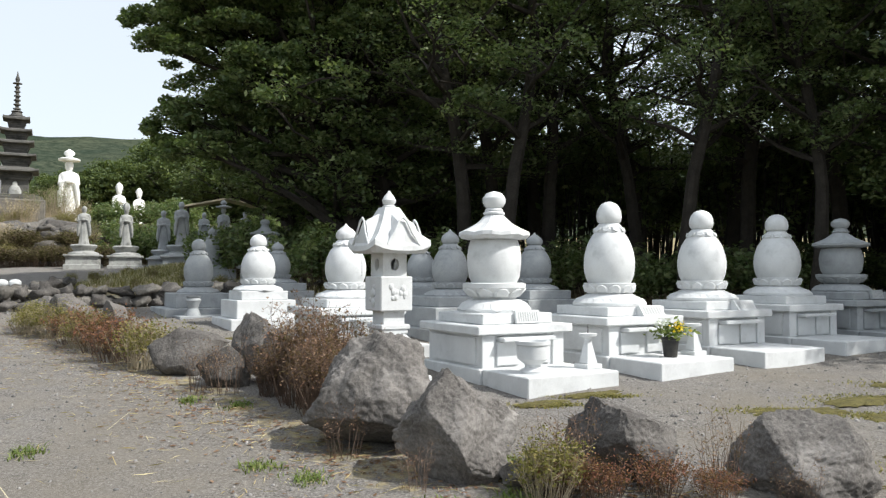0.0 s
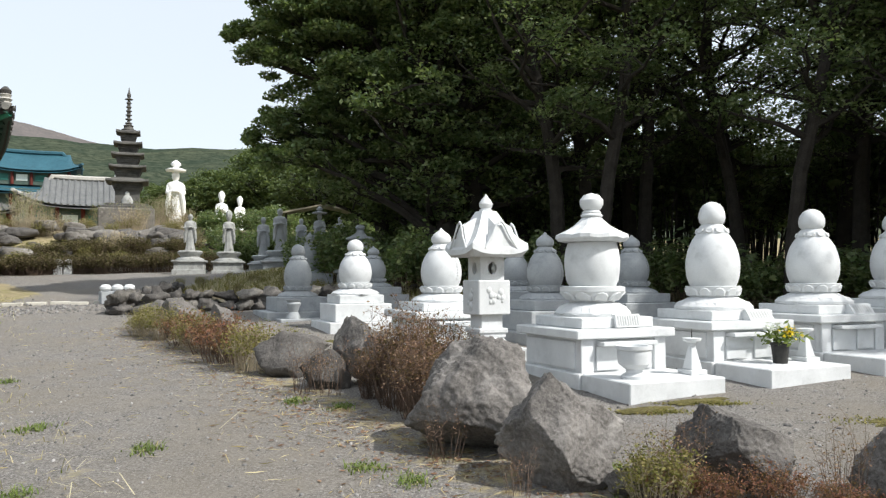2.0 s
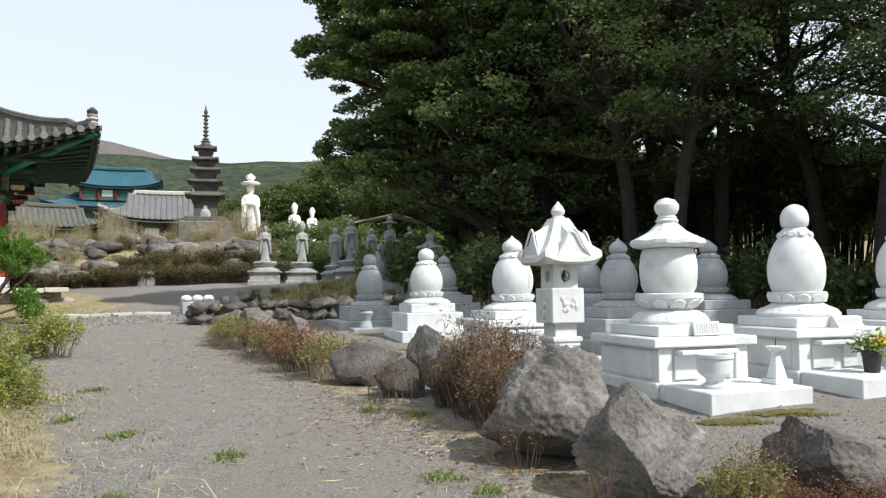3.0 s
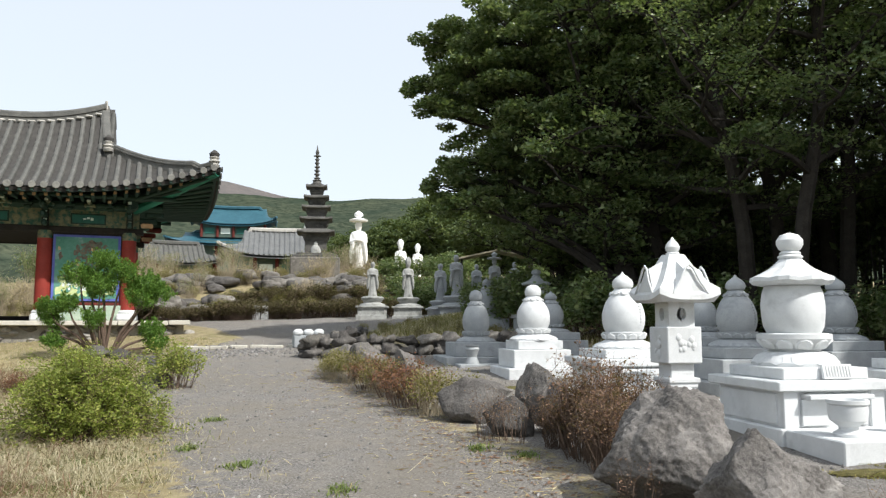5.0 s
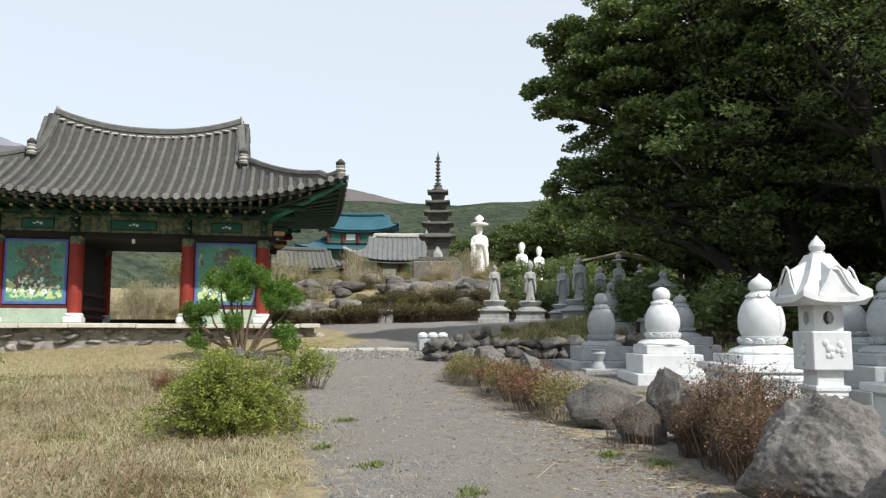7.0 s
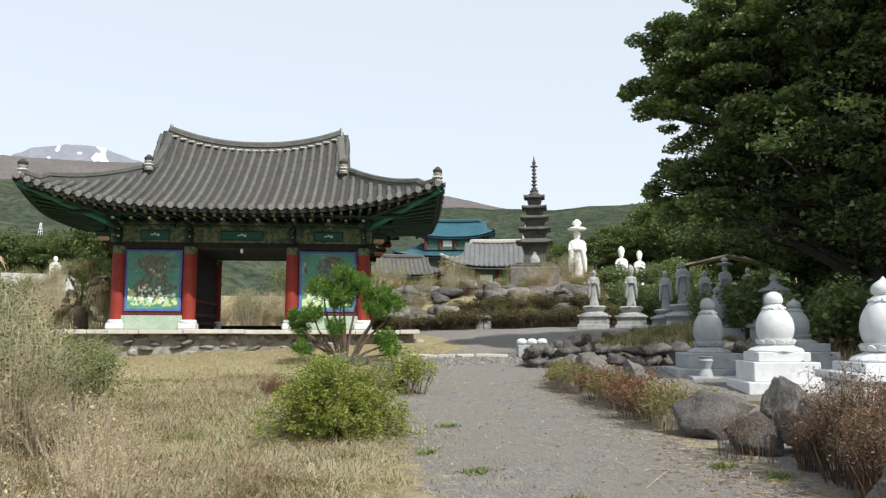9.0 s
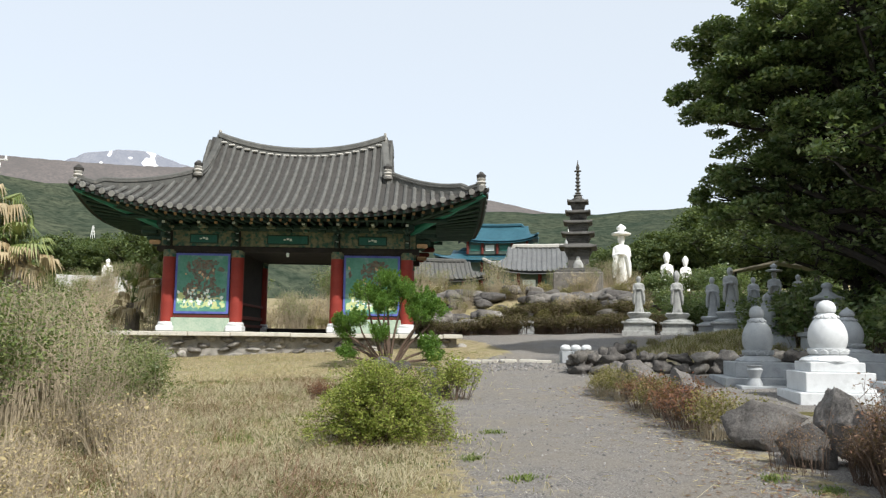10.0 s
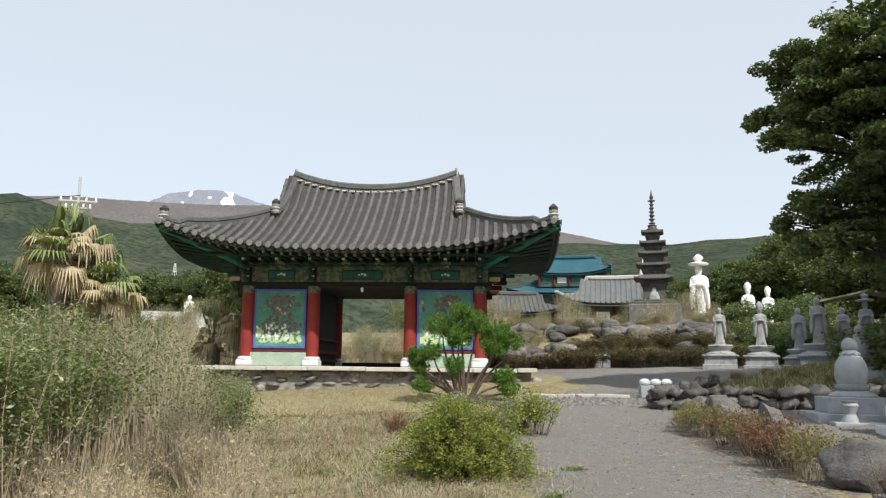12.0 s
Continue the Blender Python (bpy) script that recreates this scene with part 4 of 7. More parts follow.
def base_block(t, mat, k=1.0, niche=True):
    """Tomb base: plinth, walled chest with niche front, lid and step."""
    bm = bmesh.new()
    box(bm, (0, 0, 0.0), (1.26 * k, 1.26 * k, 0.24), 0.012)
    part("plinth", bm, mat, t)
    bm = bmesh.new()
    box(bm, (0, 0, 0.3), (1.14 * k, 1.14 * k, 0.37), 0.006)
    part("chest", bm, mat, t)
    for sx in (-1, 1):
        bm = bmesh.new()
        box(bm, (sx * 0.49 * k, -0.575 * k, 0.3), (0.16 * k, 0.05, 0.37), 0.006)
        part("corner_post", bm, mat, t)
        bm = bmesh.new()
        box(bm, (sx * 0.575 * k, 0.0, 0.3), (0.03, 0.98 * k, 0.3), 0.004)
        part("side_panel", bm, mat, t)
    if niche:
        bm = bmesh.new()
        box(bm, (0, -0.64 * k, 0.43), (0.72 * k, 0.16, 0.045), 0.006)
        part("niche_shelf", bm, mat, t)
        for sx in (-0.22, 0.22):
            bm = bmesh.new()
            box(bm, (sx * k, -0.585 * k, 0.27), (0.3 * k, 0.03, 0.26), 0.005)
            part("niche_door", bm, mat, t)
    bm = bmesh.new()
    box(bm, (0, 0, 0.535), (1.32 * k, 1.32 * k, 0.1), 0.012)
    part("lid", bm, mat, t)
    bm = bmesh.new()
    box(bm, (0, 0, 0.645), (0.98 * k, 0.98 * k, 0.12), 0.01)
    part("step", bm, mat, t)


def offering_slab(t, mat, k=1.0, deep=0.82):
    bm = bmesh.new()
    box(bm, (0.02, -0.63 * k - deep / 2, -0.01), (1.22 * k, deep, 0.26), 0.012)
    return part("offering_slab", bm, mat, t)


def urn_stupa(x, y, z, rz, mat, h=2.0, body=0.29, pointed=False, base="full", label="", group="stone stupas", k=1.0, marks=False):
    t = thing("stone_stupa", x, y, z, rz, label, "stupa", group)
    low = 0.71
    if base == "full":
        base_block(t, mat, k)
        offering_slab(t, mat, k)
    elif base == "steps":
        for i, (wd, z0, z1) in enumerate(((1.5, -0.12, 0.14), (1.2, 0.14, 0.46), (0.95, 0.46, 0.62))):
            bm = bmesh.new()
            box(bm, (0, 0, (z0 + z1) / 2), (wd * k, wd * k, z1 - z0), 0.012)
            part("step", bm, mat, t)
        low = 0.62
    else:
        for i, (wd, z0, z1) in enumerate(((1.5, -0.12, 0.1), (1.05, 0.1, 0.4))):
            bm = bmesh.new()
            box(bm, (0, 0, (z0 + z1) / 2), (wd * k, wd * k, z1 - z0), 0.012)
            part("step", bm, mat, t)
        low = 0.4
    s = (h - low) / 1.32
    r = body
    Z = lambda q: low + q * s
    bm = bmesh.new()
    lathe(bm, [(r * 1.42, Z(0)), (r * 1.42, Z(0.035)), (r * 1.25, Z(0.085)), (r * 1.0, Z(0.12)), (r * 0.88, Z(0.145))], 32, lobes=12, lobe=0.03)
    petals(part("lotus_foot", bm, mat, t, smooth=True), mat, r * 1.24, Z(0.09), Z(0.01), 12, 0.062)
    bm = bmesh.new()
    lathe(bm, [(r * 0.85, Z(0.145)), (r * 0.93, Z(0.17)), (r * 1.0, Z(0.24)), (r * 1.02, Z(0.275)), (r * 0.98, Z(0.28))], 32)
    petals(part("lotus_cup", bm, mat, t, smooth=True), mat, r * 0.92, Z(0.16), Z(0.262), 12, 0.03)
    prof = [(0.84, 0.28), (0.91, 0.33), (0.97, 0.4), (1.0, 0.48), (1.0, 0.56), (0.97, 0.64), (0.91, 0.72), (0.82, 0.8), (0.7, 0.87), (0.58, 0.925), (0.52, 0.94)]
    bm = bmesh.new()
    lathe(bm, [(r * a, Z(b)) for a, b in prof], 36)
    if marks:
        rad = lambda zz: r * np.interp((zz - low) / s, [p[1] for p in prof], [p[0] for p in prof])
        engraving(bm, rad, Z(0.38), Z(0.8), radians(-62), 8)
    part("urn_body", bm, mat, t, smooth=True)
    bm = bmesh.new()
    lathe(bm, [(r * 0.6, Z(0.905)), (r * 0.61, Z(0.93)), (r * 0.55, Z(0.98)), (r * 0.46, Z(1.01)), (r * 0.4, Z(1.035))], 28)
    petals(part("collar", bm, mat, t, smooth=True), mat, r * 0.54, Z(0.985), Z(0.925), 10, 0.02)
    br = r * 0.5
    if pointed:
        bp = [(0.7, 1.03), (0.94, 1.07), (1.0, 1.12), (0.94, 1.17), (0.76, 1.215), (0.48, 1.255), (0.22, 1.29), (0.04, 1.335)]
    else:
        bp = [(0.72, 1.03), (0.93, 1.065), (1.0, 1.12), (0.97, 1.18), (0.85, 1.235), (0.62, 1.285), (0.3, 1.312), (0.08, 1.32)]
    bm = bmesh.new()
    lathe(bm, [(br * a, Z(b)) for a, b in bp], 28)
    part("finial_ball", bm, mat, t, smooth=True)
    return t


def capped_stupa(x, y, z, rz, mat, h=2.16, body=0.31, label="", k=1.0, group="stone stupas"):
    t = thing("stone_stupa", x, y, z, rz, label, "stupa", group)
    base_block(t, mat, k)
    offering_slab(t, mat, k)
    low = 0.705
    s = (h - low) / 1.455
    Z = lambda q: low + q * s
    r = body
    bm = bmesh.new()
    lathe(bm, [(r * 1.34, Z(0)), (r * 1.36, Z(0.04)), (r * 1.2, Z(0.11)), (r * 0.95, Z(0.15))], 32, lobes=12, lobe=0.03)
    petals(part("lotus_foot", bm, mat, t, smooth=True), mat, r * 1.18, Z(0.11), Z(0.01), 12, 0.062)
    bm = bmesh.new()
    lathe(bm, [(r * 0.8, Z(0.15)), (r * 0.85, Z(0.18)), (r * 1.1, Z(0.25)), (r * 1.2, Z(0.29)), (r * 1.2, Z(0.34)), (r * 1.05, Z(0.35))], 32)
    petals(part("lotus_cup", bm, mat, t, smooth=True), mat, r * 0.92, Z(0.18), Z(0.285), 10, 0.08)
    bm = bmesh.new()
    lathe(bm, [(r * 0.86, Z(0.35)), (r * 0.97, Z(0.42)), (r * 1.02, Z(0.55)), (r * 1.03, Z(0.66)), (r * 0.98, Z(0.78)), (r * 0.9, Z(0.86))], 36)
    part("drum", bm, mat, t, smooth=True)
    # eight-sided canopy with lifted corners
    bm = bmesh.new()
    rings = []
    for rad, zz, lift in ((0.8, 0.86, 0.0), (1.32, 0.875, 0.02), (1.42, 0.905, 0.03), (1.4, 0.945, 0.035), (1.05, 1.0, 0.02), (0.72, 1.06, 0.01), (0.48, 1.13, 0.0), (0.36, 1.17, 0.0)):
        ring = []
        for i in range(24):
            a = 2 * math.pi * i / 24 + math.pi / 8
            c = math.cos(math.pi / 8) / math.cos((a - math.pi / 8 + math.pi / 8) % (math.pi / 4) - math.pi / 8)
            up = lift * (c - math.cos(math.pi / 8)) / (1 - math.cos(math.pi / 8)) * s
            ring.append(bm.verts.new((r * rad * c * math.cos(a), r * rad * c * math.sin(a), Z(zz) + up)))
        rings.append(ring)
    for p, q in zip(rings, rings[1:]):
        for i in range(24):
            bm.faces.new((p[i], p[(i + 1) % 24], q[(i + 1) % 24], q[i]))
    bm.faces.new(rings[0][::-1])
    bm.faces.new(rings[-1])
    part("canopy", bm, mat, t)
    bm = bmesh.new()
    lathe(bm, [(r * 0.4, Z(1.17)), (r * 0.42, Z(1.19)), (r * 0.34, Z(1.21)), (r * 0.36, Z(1.225)), (r * 0.28, Z(1.25)), (r * 0.36, Z(1.27)), (r * 0.44, Z(1.32)), (r * 0.44, Z(1.37)), (r * 0.3, Z(1.43)), (r * 0.05, Z(1.455))], 24)
    part("finial_ball", bm, mat, t, smooth=True)
    # small slanted name stone lying on the step, its writing as plain bars
    bm = bmesh.new()
    vs = box(bm, (0, 0, 0), (0.34 * k, 0.04, 0.15), 0.004)
    bmesh.ops.transform(bm, matrix=pose(0.1, -0.52 * k, 0.665, -14, 0, 0), verts=bm.verts)
    tab = part("name_stone", bm, mat, t)
    bm = bmesh.new()
    for i in range(9):
        box(bm, ((i - 4) * 0.033 * k, 0, 0), (0.016, 0.008, 0.11))
    bmesh.ops.transform(bm, matrix=pose(0.1, -0.541 * k, 0.671, -14, 0, 0), verts=bm.verts)
    tagged(part("writing_bars", bm, M["ink"], tab), kind="stuff")
    return t


def name_stone(x, y, z, rz, mat):
    """Small wedge with an engraved face, leaning on the step of a stupa."""
    bm = bmesh.new()
    vs = [bm.verts.new(p) for p in ((-0.19, -0.06, 0), (0.19, -0.06, 0), (0.19, 0.09, 0), (-0.19, 0.09, 0), (-0.19, 0.03, 0.13), (0.19, 0.03, 0.13), (0.19, 0.07, 0.13), (-0.19, 0.07, 0.13))]
    for f in ((3, 2, 1, 0), (0, 1, 5, 4), (4, 5, 6, 7), (1, 2, 6, 5), (2, 3, 7, 6), (3, 0, 4, 7)):
        bm.faces.new([vs[i] for i in f])
    o = part("name_stone", bm, mat)
    o.matrix_basis = pose(x, y, z, 0, 0, rz)
    bm = bmesh.new()
    for i in range(7):
        box(bm, ((i - 3) * 0.045, -0.018, 0.066), (0.018, 0.006, 0.09))
    for v in bm.verts:
        v.co.y = -0.062 + 0.692 * v.co.z
    tagged(part("writing_bars", bm, M["ink"], o), kind="stuff")
    return tagged(o, "small slanted granite name stone with worn writing", "name stone", "name stones")


RZ = 31.0


def place(x, y, dx, dy, rz=RZ):
    """A spot given in a stupa's own frame (dx to its side, dy to its back)."""
    c, s = math.cos(radians(rz)), math.sin(radians(rz))
    return x + dx * c - dy * s, y + dx * s + dy * c


def upon(x, y, dx, dy, z):
    """A spot at height z on a stupa's level base, which keeps the level of its middle."""
    px, py = place(x, y, dx, dy)
    return px, py, z + CLIMB * (y - py)


STUPAS = dict(tower=(0.55, 9.12), a=(2.12, 10.02), b=(3.62, 10.88), c=(5.1, 11.82), far=(6.5, 12.62))
# GG: the granite coloured as if shaded, for stupas below the trees
G_, GG = M["granite"], M["granite_shade_grey"]
capped_stupa(*STUPAS["tower"], 0, RZ, G_, 2.15, 0.315, "white granite stupa with an eight-sided canopy and ball finial")
urn_stupa(*STUPAS["a"], 0, RZ, G_, 2.07, 0.33, label="white granite urn stupa on a square tomb base")
urn_stupa(*STUPAS["b"], 0, RZ, G_, 1.99, 0.335, label="white granite urn stupa on a square tomb base")
urn_stupa(*STUPAS["c"], 0, RZ, G_, 1.96, 0.34, label="shaded granite urn stupa on a square tomb base")
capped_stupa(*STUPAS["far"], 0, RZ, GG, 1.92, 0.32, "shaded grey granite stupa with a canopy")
for key in ("a", "b"):
    name_stone(*upon(*STUPAS[key], 0.18, -0.57, 0.587), RZ, G_)
urn_stupa(-1.5, 11.1, 0, RZ, G_, 1.78, 0.3, True, label="white granite urn stupa with a pointed ball and engraved side", marks=True)
urn_stupa(-0.53, 14.79, 0, RZ, GG, 1.54, 0.28, True, "steps", "shade-grey granite urn stupa with a pointed ball", marks=True)
urn_stupa(0.03, 12.6, 0, RZ, GG, 1.72, 0.3, True, "steps", "shade-grey granite urn stupa on a stepped base", k=1.1, marks=True)
urn_stupa(1.6, 14.11, 0, RZ, GG, 1.67, 0.31, True, "steps", "shade-grey granite urn stupa with engraved side", marks=True)
urn_stupa(-5.32, 16.15, 0, RZ, GG, 1.55, 0.3, False, "low", "shade-grey granite urn stupa on a low stepped base", k=1.1)
urn_stupa(-3.45, 13.77, 0, RZ, G_, 1.64, 0.305, False, "steps", "white granite urn stupa on a stepped base", k=0.88)
urn_stupa(-3.62, 16.1, 0, RZ, GG, 1.49, 0.27, True, "steps", "shade-grey granite urn stupa with a pointed ball")
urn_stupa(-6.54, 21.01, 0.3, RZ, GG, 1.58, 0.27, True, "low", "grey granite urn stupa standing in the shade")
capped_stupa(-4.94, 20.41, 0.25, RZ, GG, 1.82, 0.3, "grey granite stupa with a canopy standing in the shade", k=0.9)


def stone_bowl(x, y, z, s=1.0, mat=None):
    bm = bmesh.new()
    lathe(bm, [(0.13 * s, 0), (0.135 * s, 0.03 * s), (0.085 * s, 0.06 * s), (0.085 * s, 0.09 * s), (0.16 * s, 0.15 * s), (0.175 * s, 0.24 * s), (0.17 * s, 0.29 * s), (0.185 * s, 0.3 * s), (0.185 * s, 0.335 * s), (0.15 * s, 0.335 * s), (0.13 * s, 0.25 * s)], 26)
    o = part("incense_bowl", bm, mat or G_, smooth=True)
    o.matrix_basis = pose(x, y, z)
    return tagged(o, "white granite incense bowl on an offering slab", "incense bowl", "offering vessels")


def candle_stand(x, y, z, s=1.0, mat=None, spike=True):
    t = thing("candle_stand", x, y, z, RZ, "tapered granite candle stand on an offering slab", "candle stand", "offering vessels")
    bm = bmesh.new()
    box(bm, (0, 0, 0.025 * s), (0.22 * s, 0.22 * s, 0.05 * s), 0.006)
    box(bm, (0, 0, 0.17 * s), (0.15 * s, 0.15 * s, 0.24 * s), 0.006, 0.4)
    lathe(bm, [(0.04 * s, 0.29 * s), (0.045 * s, 0.33 * s), (0.095 * s, 0.355 * s), (0.1 * s, 0.38 * s), (0.05 * s, 0.385 * s)], 18)
    part("stand", bm, mat or G_, t)
    if spike:
        bm = bmesh.new()
        lathe(bm, [(0.006, 0.38 * s), (0.005, 0.44 * s), (0.001, 0.48 * s)], 6)
        part("spike", bm, M["timber_dark"], t, "dark iron spike")
    return t


sx, sy = STUPAS["tower"]
stone_bowl(*upon(sx, sy, -0.3, -1.15, 0.12), 1.0)
candle_stand(*upon(sx, sy, 0.5, -1.1, 0.12), 1.0)
sx, sy = STUPAS["a"]
candle_stand(*upon(sx, sy, 0.5, -0.95, 0.12), 1.0, spike=False)
stone_bowl(*upon(-1.5, 11.1, -0.2, -1.05, 0.12), 1.0)
stone_bowl(*place(-5.32, 16.15, 0.35, -1.1), 0.02, 0.9, GG)
bm = bmesh.new()
lathe(bm, [(0.15, 0), (0.13, 0.08), (0.09, 0.16), (0.12, 0.26), (0.15, 0.32), (0.12, 0.36), (0.15, 0.4)], 20)
o = part("stone_vase", bm, GG, smooth=True)
o.matrix_basis = pose(*place(-5.32, 16.15, -0.35, -1.15), 0.02)
tagged(o, "waisted grey stone vase before a stupa", "vase", "offering vessels")
# shelf slab below the grey vessels
bm = bmesh.new()
box(bm, (0, 0, 0), (1.3, 0.6, 0.14), 0.012)
o = part("offering_slab", bm, GG)
o.matrix_basis = pose(*place(-5.32, 16.15, 0.0, -1.05), -0.045, 0, 0, RZ)
tagged(o, "grey granite offering slab on the ground", "slab")


def flower_pot(x, y, z):
    t = thing("flower_pot", x, y, z, 0, "black pot of white and yellow flowers on a slab", "flower pot")
    bm = bmesh.new()
    lathe(bm, [(0.075, 0), (0.08, 0.02), (0.1, 0.2), (0.11, 0.21), (0.11, 0.235), (0.095, 0.235), (0.09, 0.18)], 18)
    part("pot", bm, M["pot"], t, smooth=True)
    r = np.random.default_rng(3)
    c = r.normal(size=(170, 3)) * [0.1, 0.1, 0.055] + [0, 0, 0.31]
    part_v, part_f = leaves_np(c, 0.09, r, 0, 0.35)
    mesh_np("foliage", part_v, part_f, M["weed"], t)
    for nm, mt, off, n in (("white_flowers", "petal_white", (-0.06, 0.0, 0.4), 60), ("yellow_flowers", "petal_yellow", (0.09, -0.05, 0.36), 55)):
        c = r.normal(size=(n, 3)) * [0.055, 0.05, 0.03] + off
        v, f = leaves_np(c, 0.05, r, 0, 0.8)
        mesh_np(nm, v, f, M[mt], t)


flower_pot(*upon(*STUPAS["a"], 0.02, -1.02, 0.12))

# ---------------------------------------------------------------- stone lantern


def stone_lantern(x, y, z, rz):
    t = thing("stone_lantern", x, y, z, rz, "white granite lantern with a four-gabled roof", "stone lantern")
    bm = bmesh.new()
    box(bm, (0, 0, 0.05), (0.8, 0.8, 0.3), 0.015)
    part("plinth", bm, G_, t)
    bm = bmesh.new()
    lathe(bm, [(0.26, 0.2), (0.3, 0.26), (0.25, 0.36), (0.17, 0.44), (0.18, 0.46)], 24)
    lathe(bm, [(0.26, 0.44), (0.29, 0.5), (0.29, 0.55), (0.22, 0.6), (0.19, 0.62)], 24)
    part("foot", bm, G_, t, smooth=True)
    bm = bmesh.new()
    for zz, wd, h in ((0.64, 0.36, 0.05), (0.755, 0.3, 0.2), (0.685, 0.4, 0.05)):
        box(bm, (0, 0, zz), (wd, wd, h), 0.01)
    part("neck", bm, G_, t)
    bm = bmesh.new()
    box(bm, (0, 0, 1.02), (0.44, 0.44, 0.35), 0.012)
    cube = part("carved_block", bm, G_, t, "block with flower reliefs")
    rr = random.Random(2)
    bm = bmesh.new()
    for a in range(4):
        for k in range(11):
            ang, rad = rr.uniform(0, 6.28), rr.uniform(0.0, 0.12)
            p = pose(0, 0, 0, 0, 0, 90 * a) @ Vector((rad * math.cos(ang), -0.222, 1.02 + rad * math.sin(ang)))
            r0 = bmesh.ops.create_icosphere(bm, subdivisions=1, radius=rr.uniform(0.025, 0.05), matrix=Matrix.Translation(p) @ pose(0, 0, 0, 0, 0, 90 * a) @ Matrix.Diagonal((1, 0.45, 1, 1)))
    part("relief", bm, G_, cube, smooth=True)
    # light chamber with round windows
    bm = bmesh.new()
    outer = 0.165
    for a in range(4):
        m = pose(0, 0, 0, 0, 0, 90 * a)
        n = 20
        ring, rect = [], []
        for k in range(n):
            an = 2 * math.pi * k / n
            ring.append(bm.verts.new(m @ Vector((0.062 * math.cos(an), -outer, 1.315 + 0.062 * math.sin(an)))))
            q = max(abs(math.cos(an)) / outer, abs(math.sin(an)) / 0.12)
            rect.append(bm.verts.new(m @ Vector((math.cos(an) / q, -outer, 1.315 + math.sin(an) / q))))
        inner = [bm.verts.new(m @ Vector((0.062 * math.cos(2 * math.pi * k / n), -outer + 0.06, 1.315 + 0.062 * math.sin(2 * math.pi * k / n)))) for k in range(n)]
        for k in range(n):
            j = (k + 1) % n
            bm.faces.new((ring[k], ring[j], rect[j], rect[k]))
            bm.faces.new((ring[k], ring[j], inner[j], inner[k]))
    part("light_chamber", bm, G_, t)
    # roof: square skirt with lifted corners, a gable on each side, spire
    bm = bmesh.new()
    n = 32
    rings = []
    for rad, zz, lift in ((0.1, 1.43, 0.0), (0.34, 1.43, 0.0), (0.4, 1.45, 0.07), (0.395, 1.5, 0.08), (0.3, 1.6, 0.03), (0.2, 1.74, 0.0), (0.14, 1.84, 0), (0.1, 1.9, 0)):
        ring = []
        for i in range(n):
            a = 2 * math.pi * i / n + math.pi / 4
            q = max(abs(math.cos(a)), abs(math.sin(a)))
            c = min(1 / q, 1.36)
            ring.append(bm.verts.new((rad * c * math.cos(a), rad * c * math.sin(a), zz + lift * max(0, (c - 1) / 0.41) ** 2)))
        rings.append(ring)
    for p, q in zip(rings, rings[1:]):
        for i in range(n):
            bm.faces.new((p[i], p[(i + 1) % n], q[(i + 1) % n], q[i]))
    bm.faces.new(rings[0][::-1])
    bm.faces.new(rings[-1])
    part("roof", bm, G_, t)
    for a in range(4):
        m = pose(0, 0, 0, 0, 0, 90 * a)
        bm = bmesh.new()
        f0 = [(-0.2, -0.37, 1.52), (0.2, -0.37, 1.52), (0.05, -0.34, 1.74), (-0.05, -0.34, 1.74)]
        f1 = [(-0.16, -0.1, 1.6), (0.16, -0.1, 1.6), (0.04, -0.08, 1.86), (-0.04, -0.08, 1.86)]
        v0, v1 = [bm.verts.new(m @ Vector(p)) for p in f0], [bm.verts.new(m @ Vector(p)) for p in f1]
        bm.faces.new(v0)
        bm.faces.new(v1[::-1])
        for k in range(4):
            bm.faces.new((v0[k], v0[(k + 1) % 4], v1[(k + 1) % 4], v1[k]))
        g = part("gable", bm, G_, t)
        bm = bmesh.new()
        tube(bm, [m @ Vector(p) for p in ((-0.22, -0.39, 1.51), (-0.12, -0.385, 1.63), (-0.05, -0.37, 1.75), (0, -0.365, 1.78), (0.05, -0.37, 1.75), (0.12, -0.385, 1.63), (0.22, -0.39, 1.51))], 0.014, 6)
        part("gable_rim", bm, G_, g)
    bm = bmesh.new()
    lathe(bm, [(0.115, 1.86), (0.08, 1.9), (0.085, 1.915), (0.06, 1.925), (0.08, 1.945), (0.088, 1.975), (0.06, 2.02), (0.03, 2.045), (0.008, 2.075)], 20)
    part("finial", bm, G_, t, smooth=True)
    return t


stone_lantern(-0.61, 7.78, 0, 32).scale = (0.82, 0.82, 1.0)

# ---------------------------------------------------------------- statues


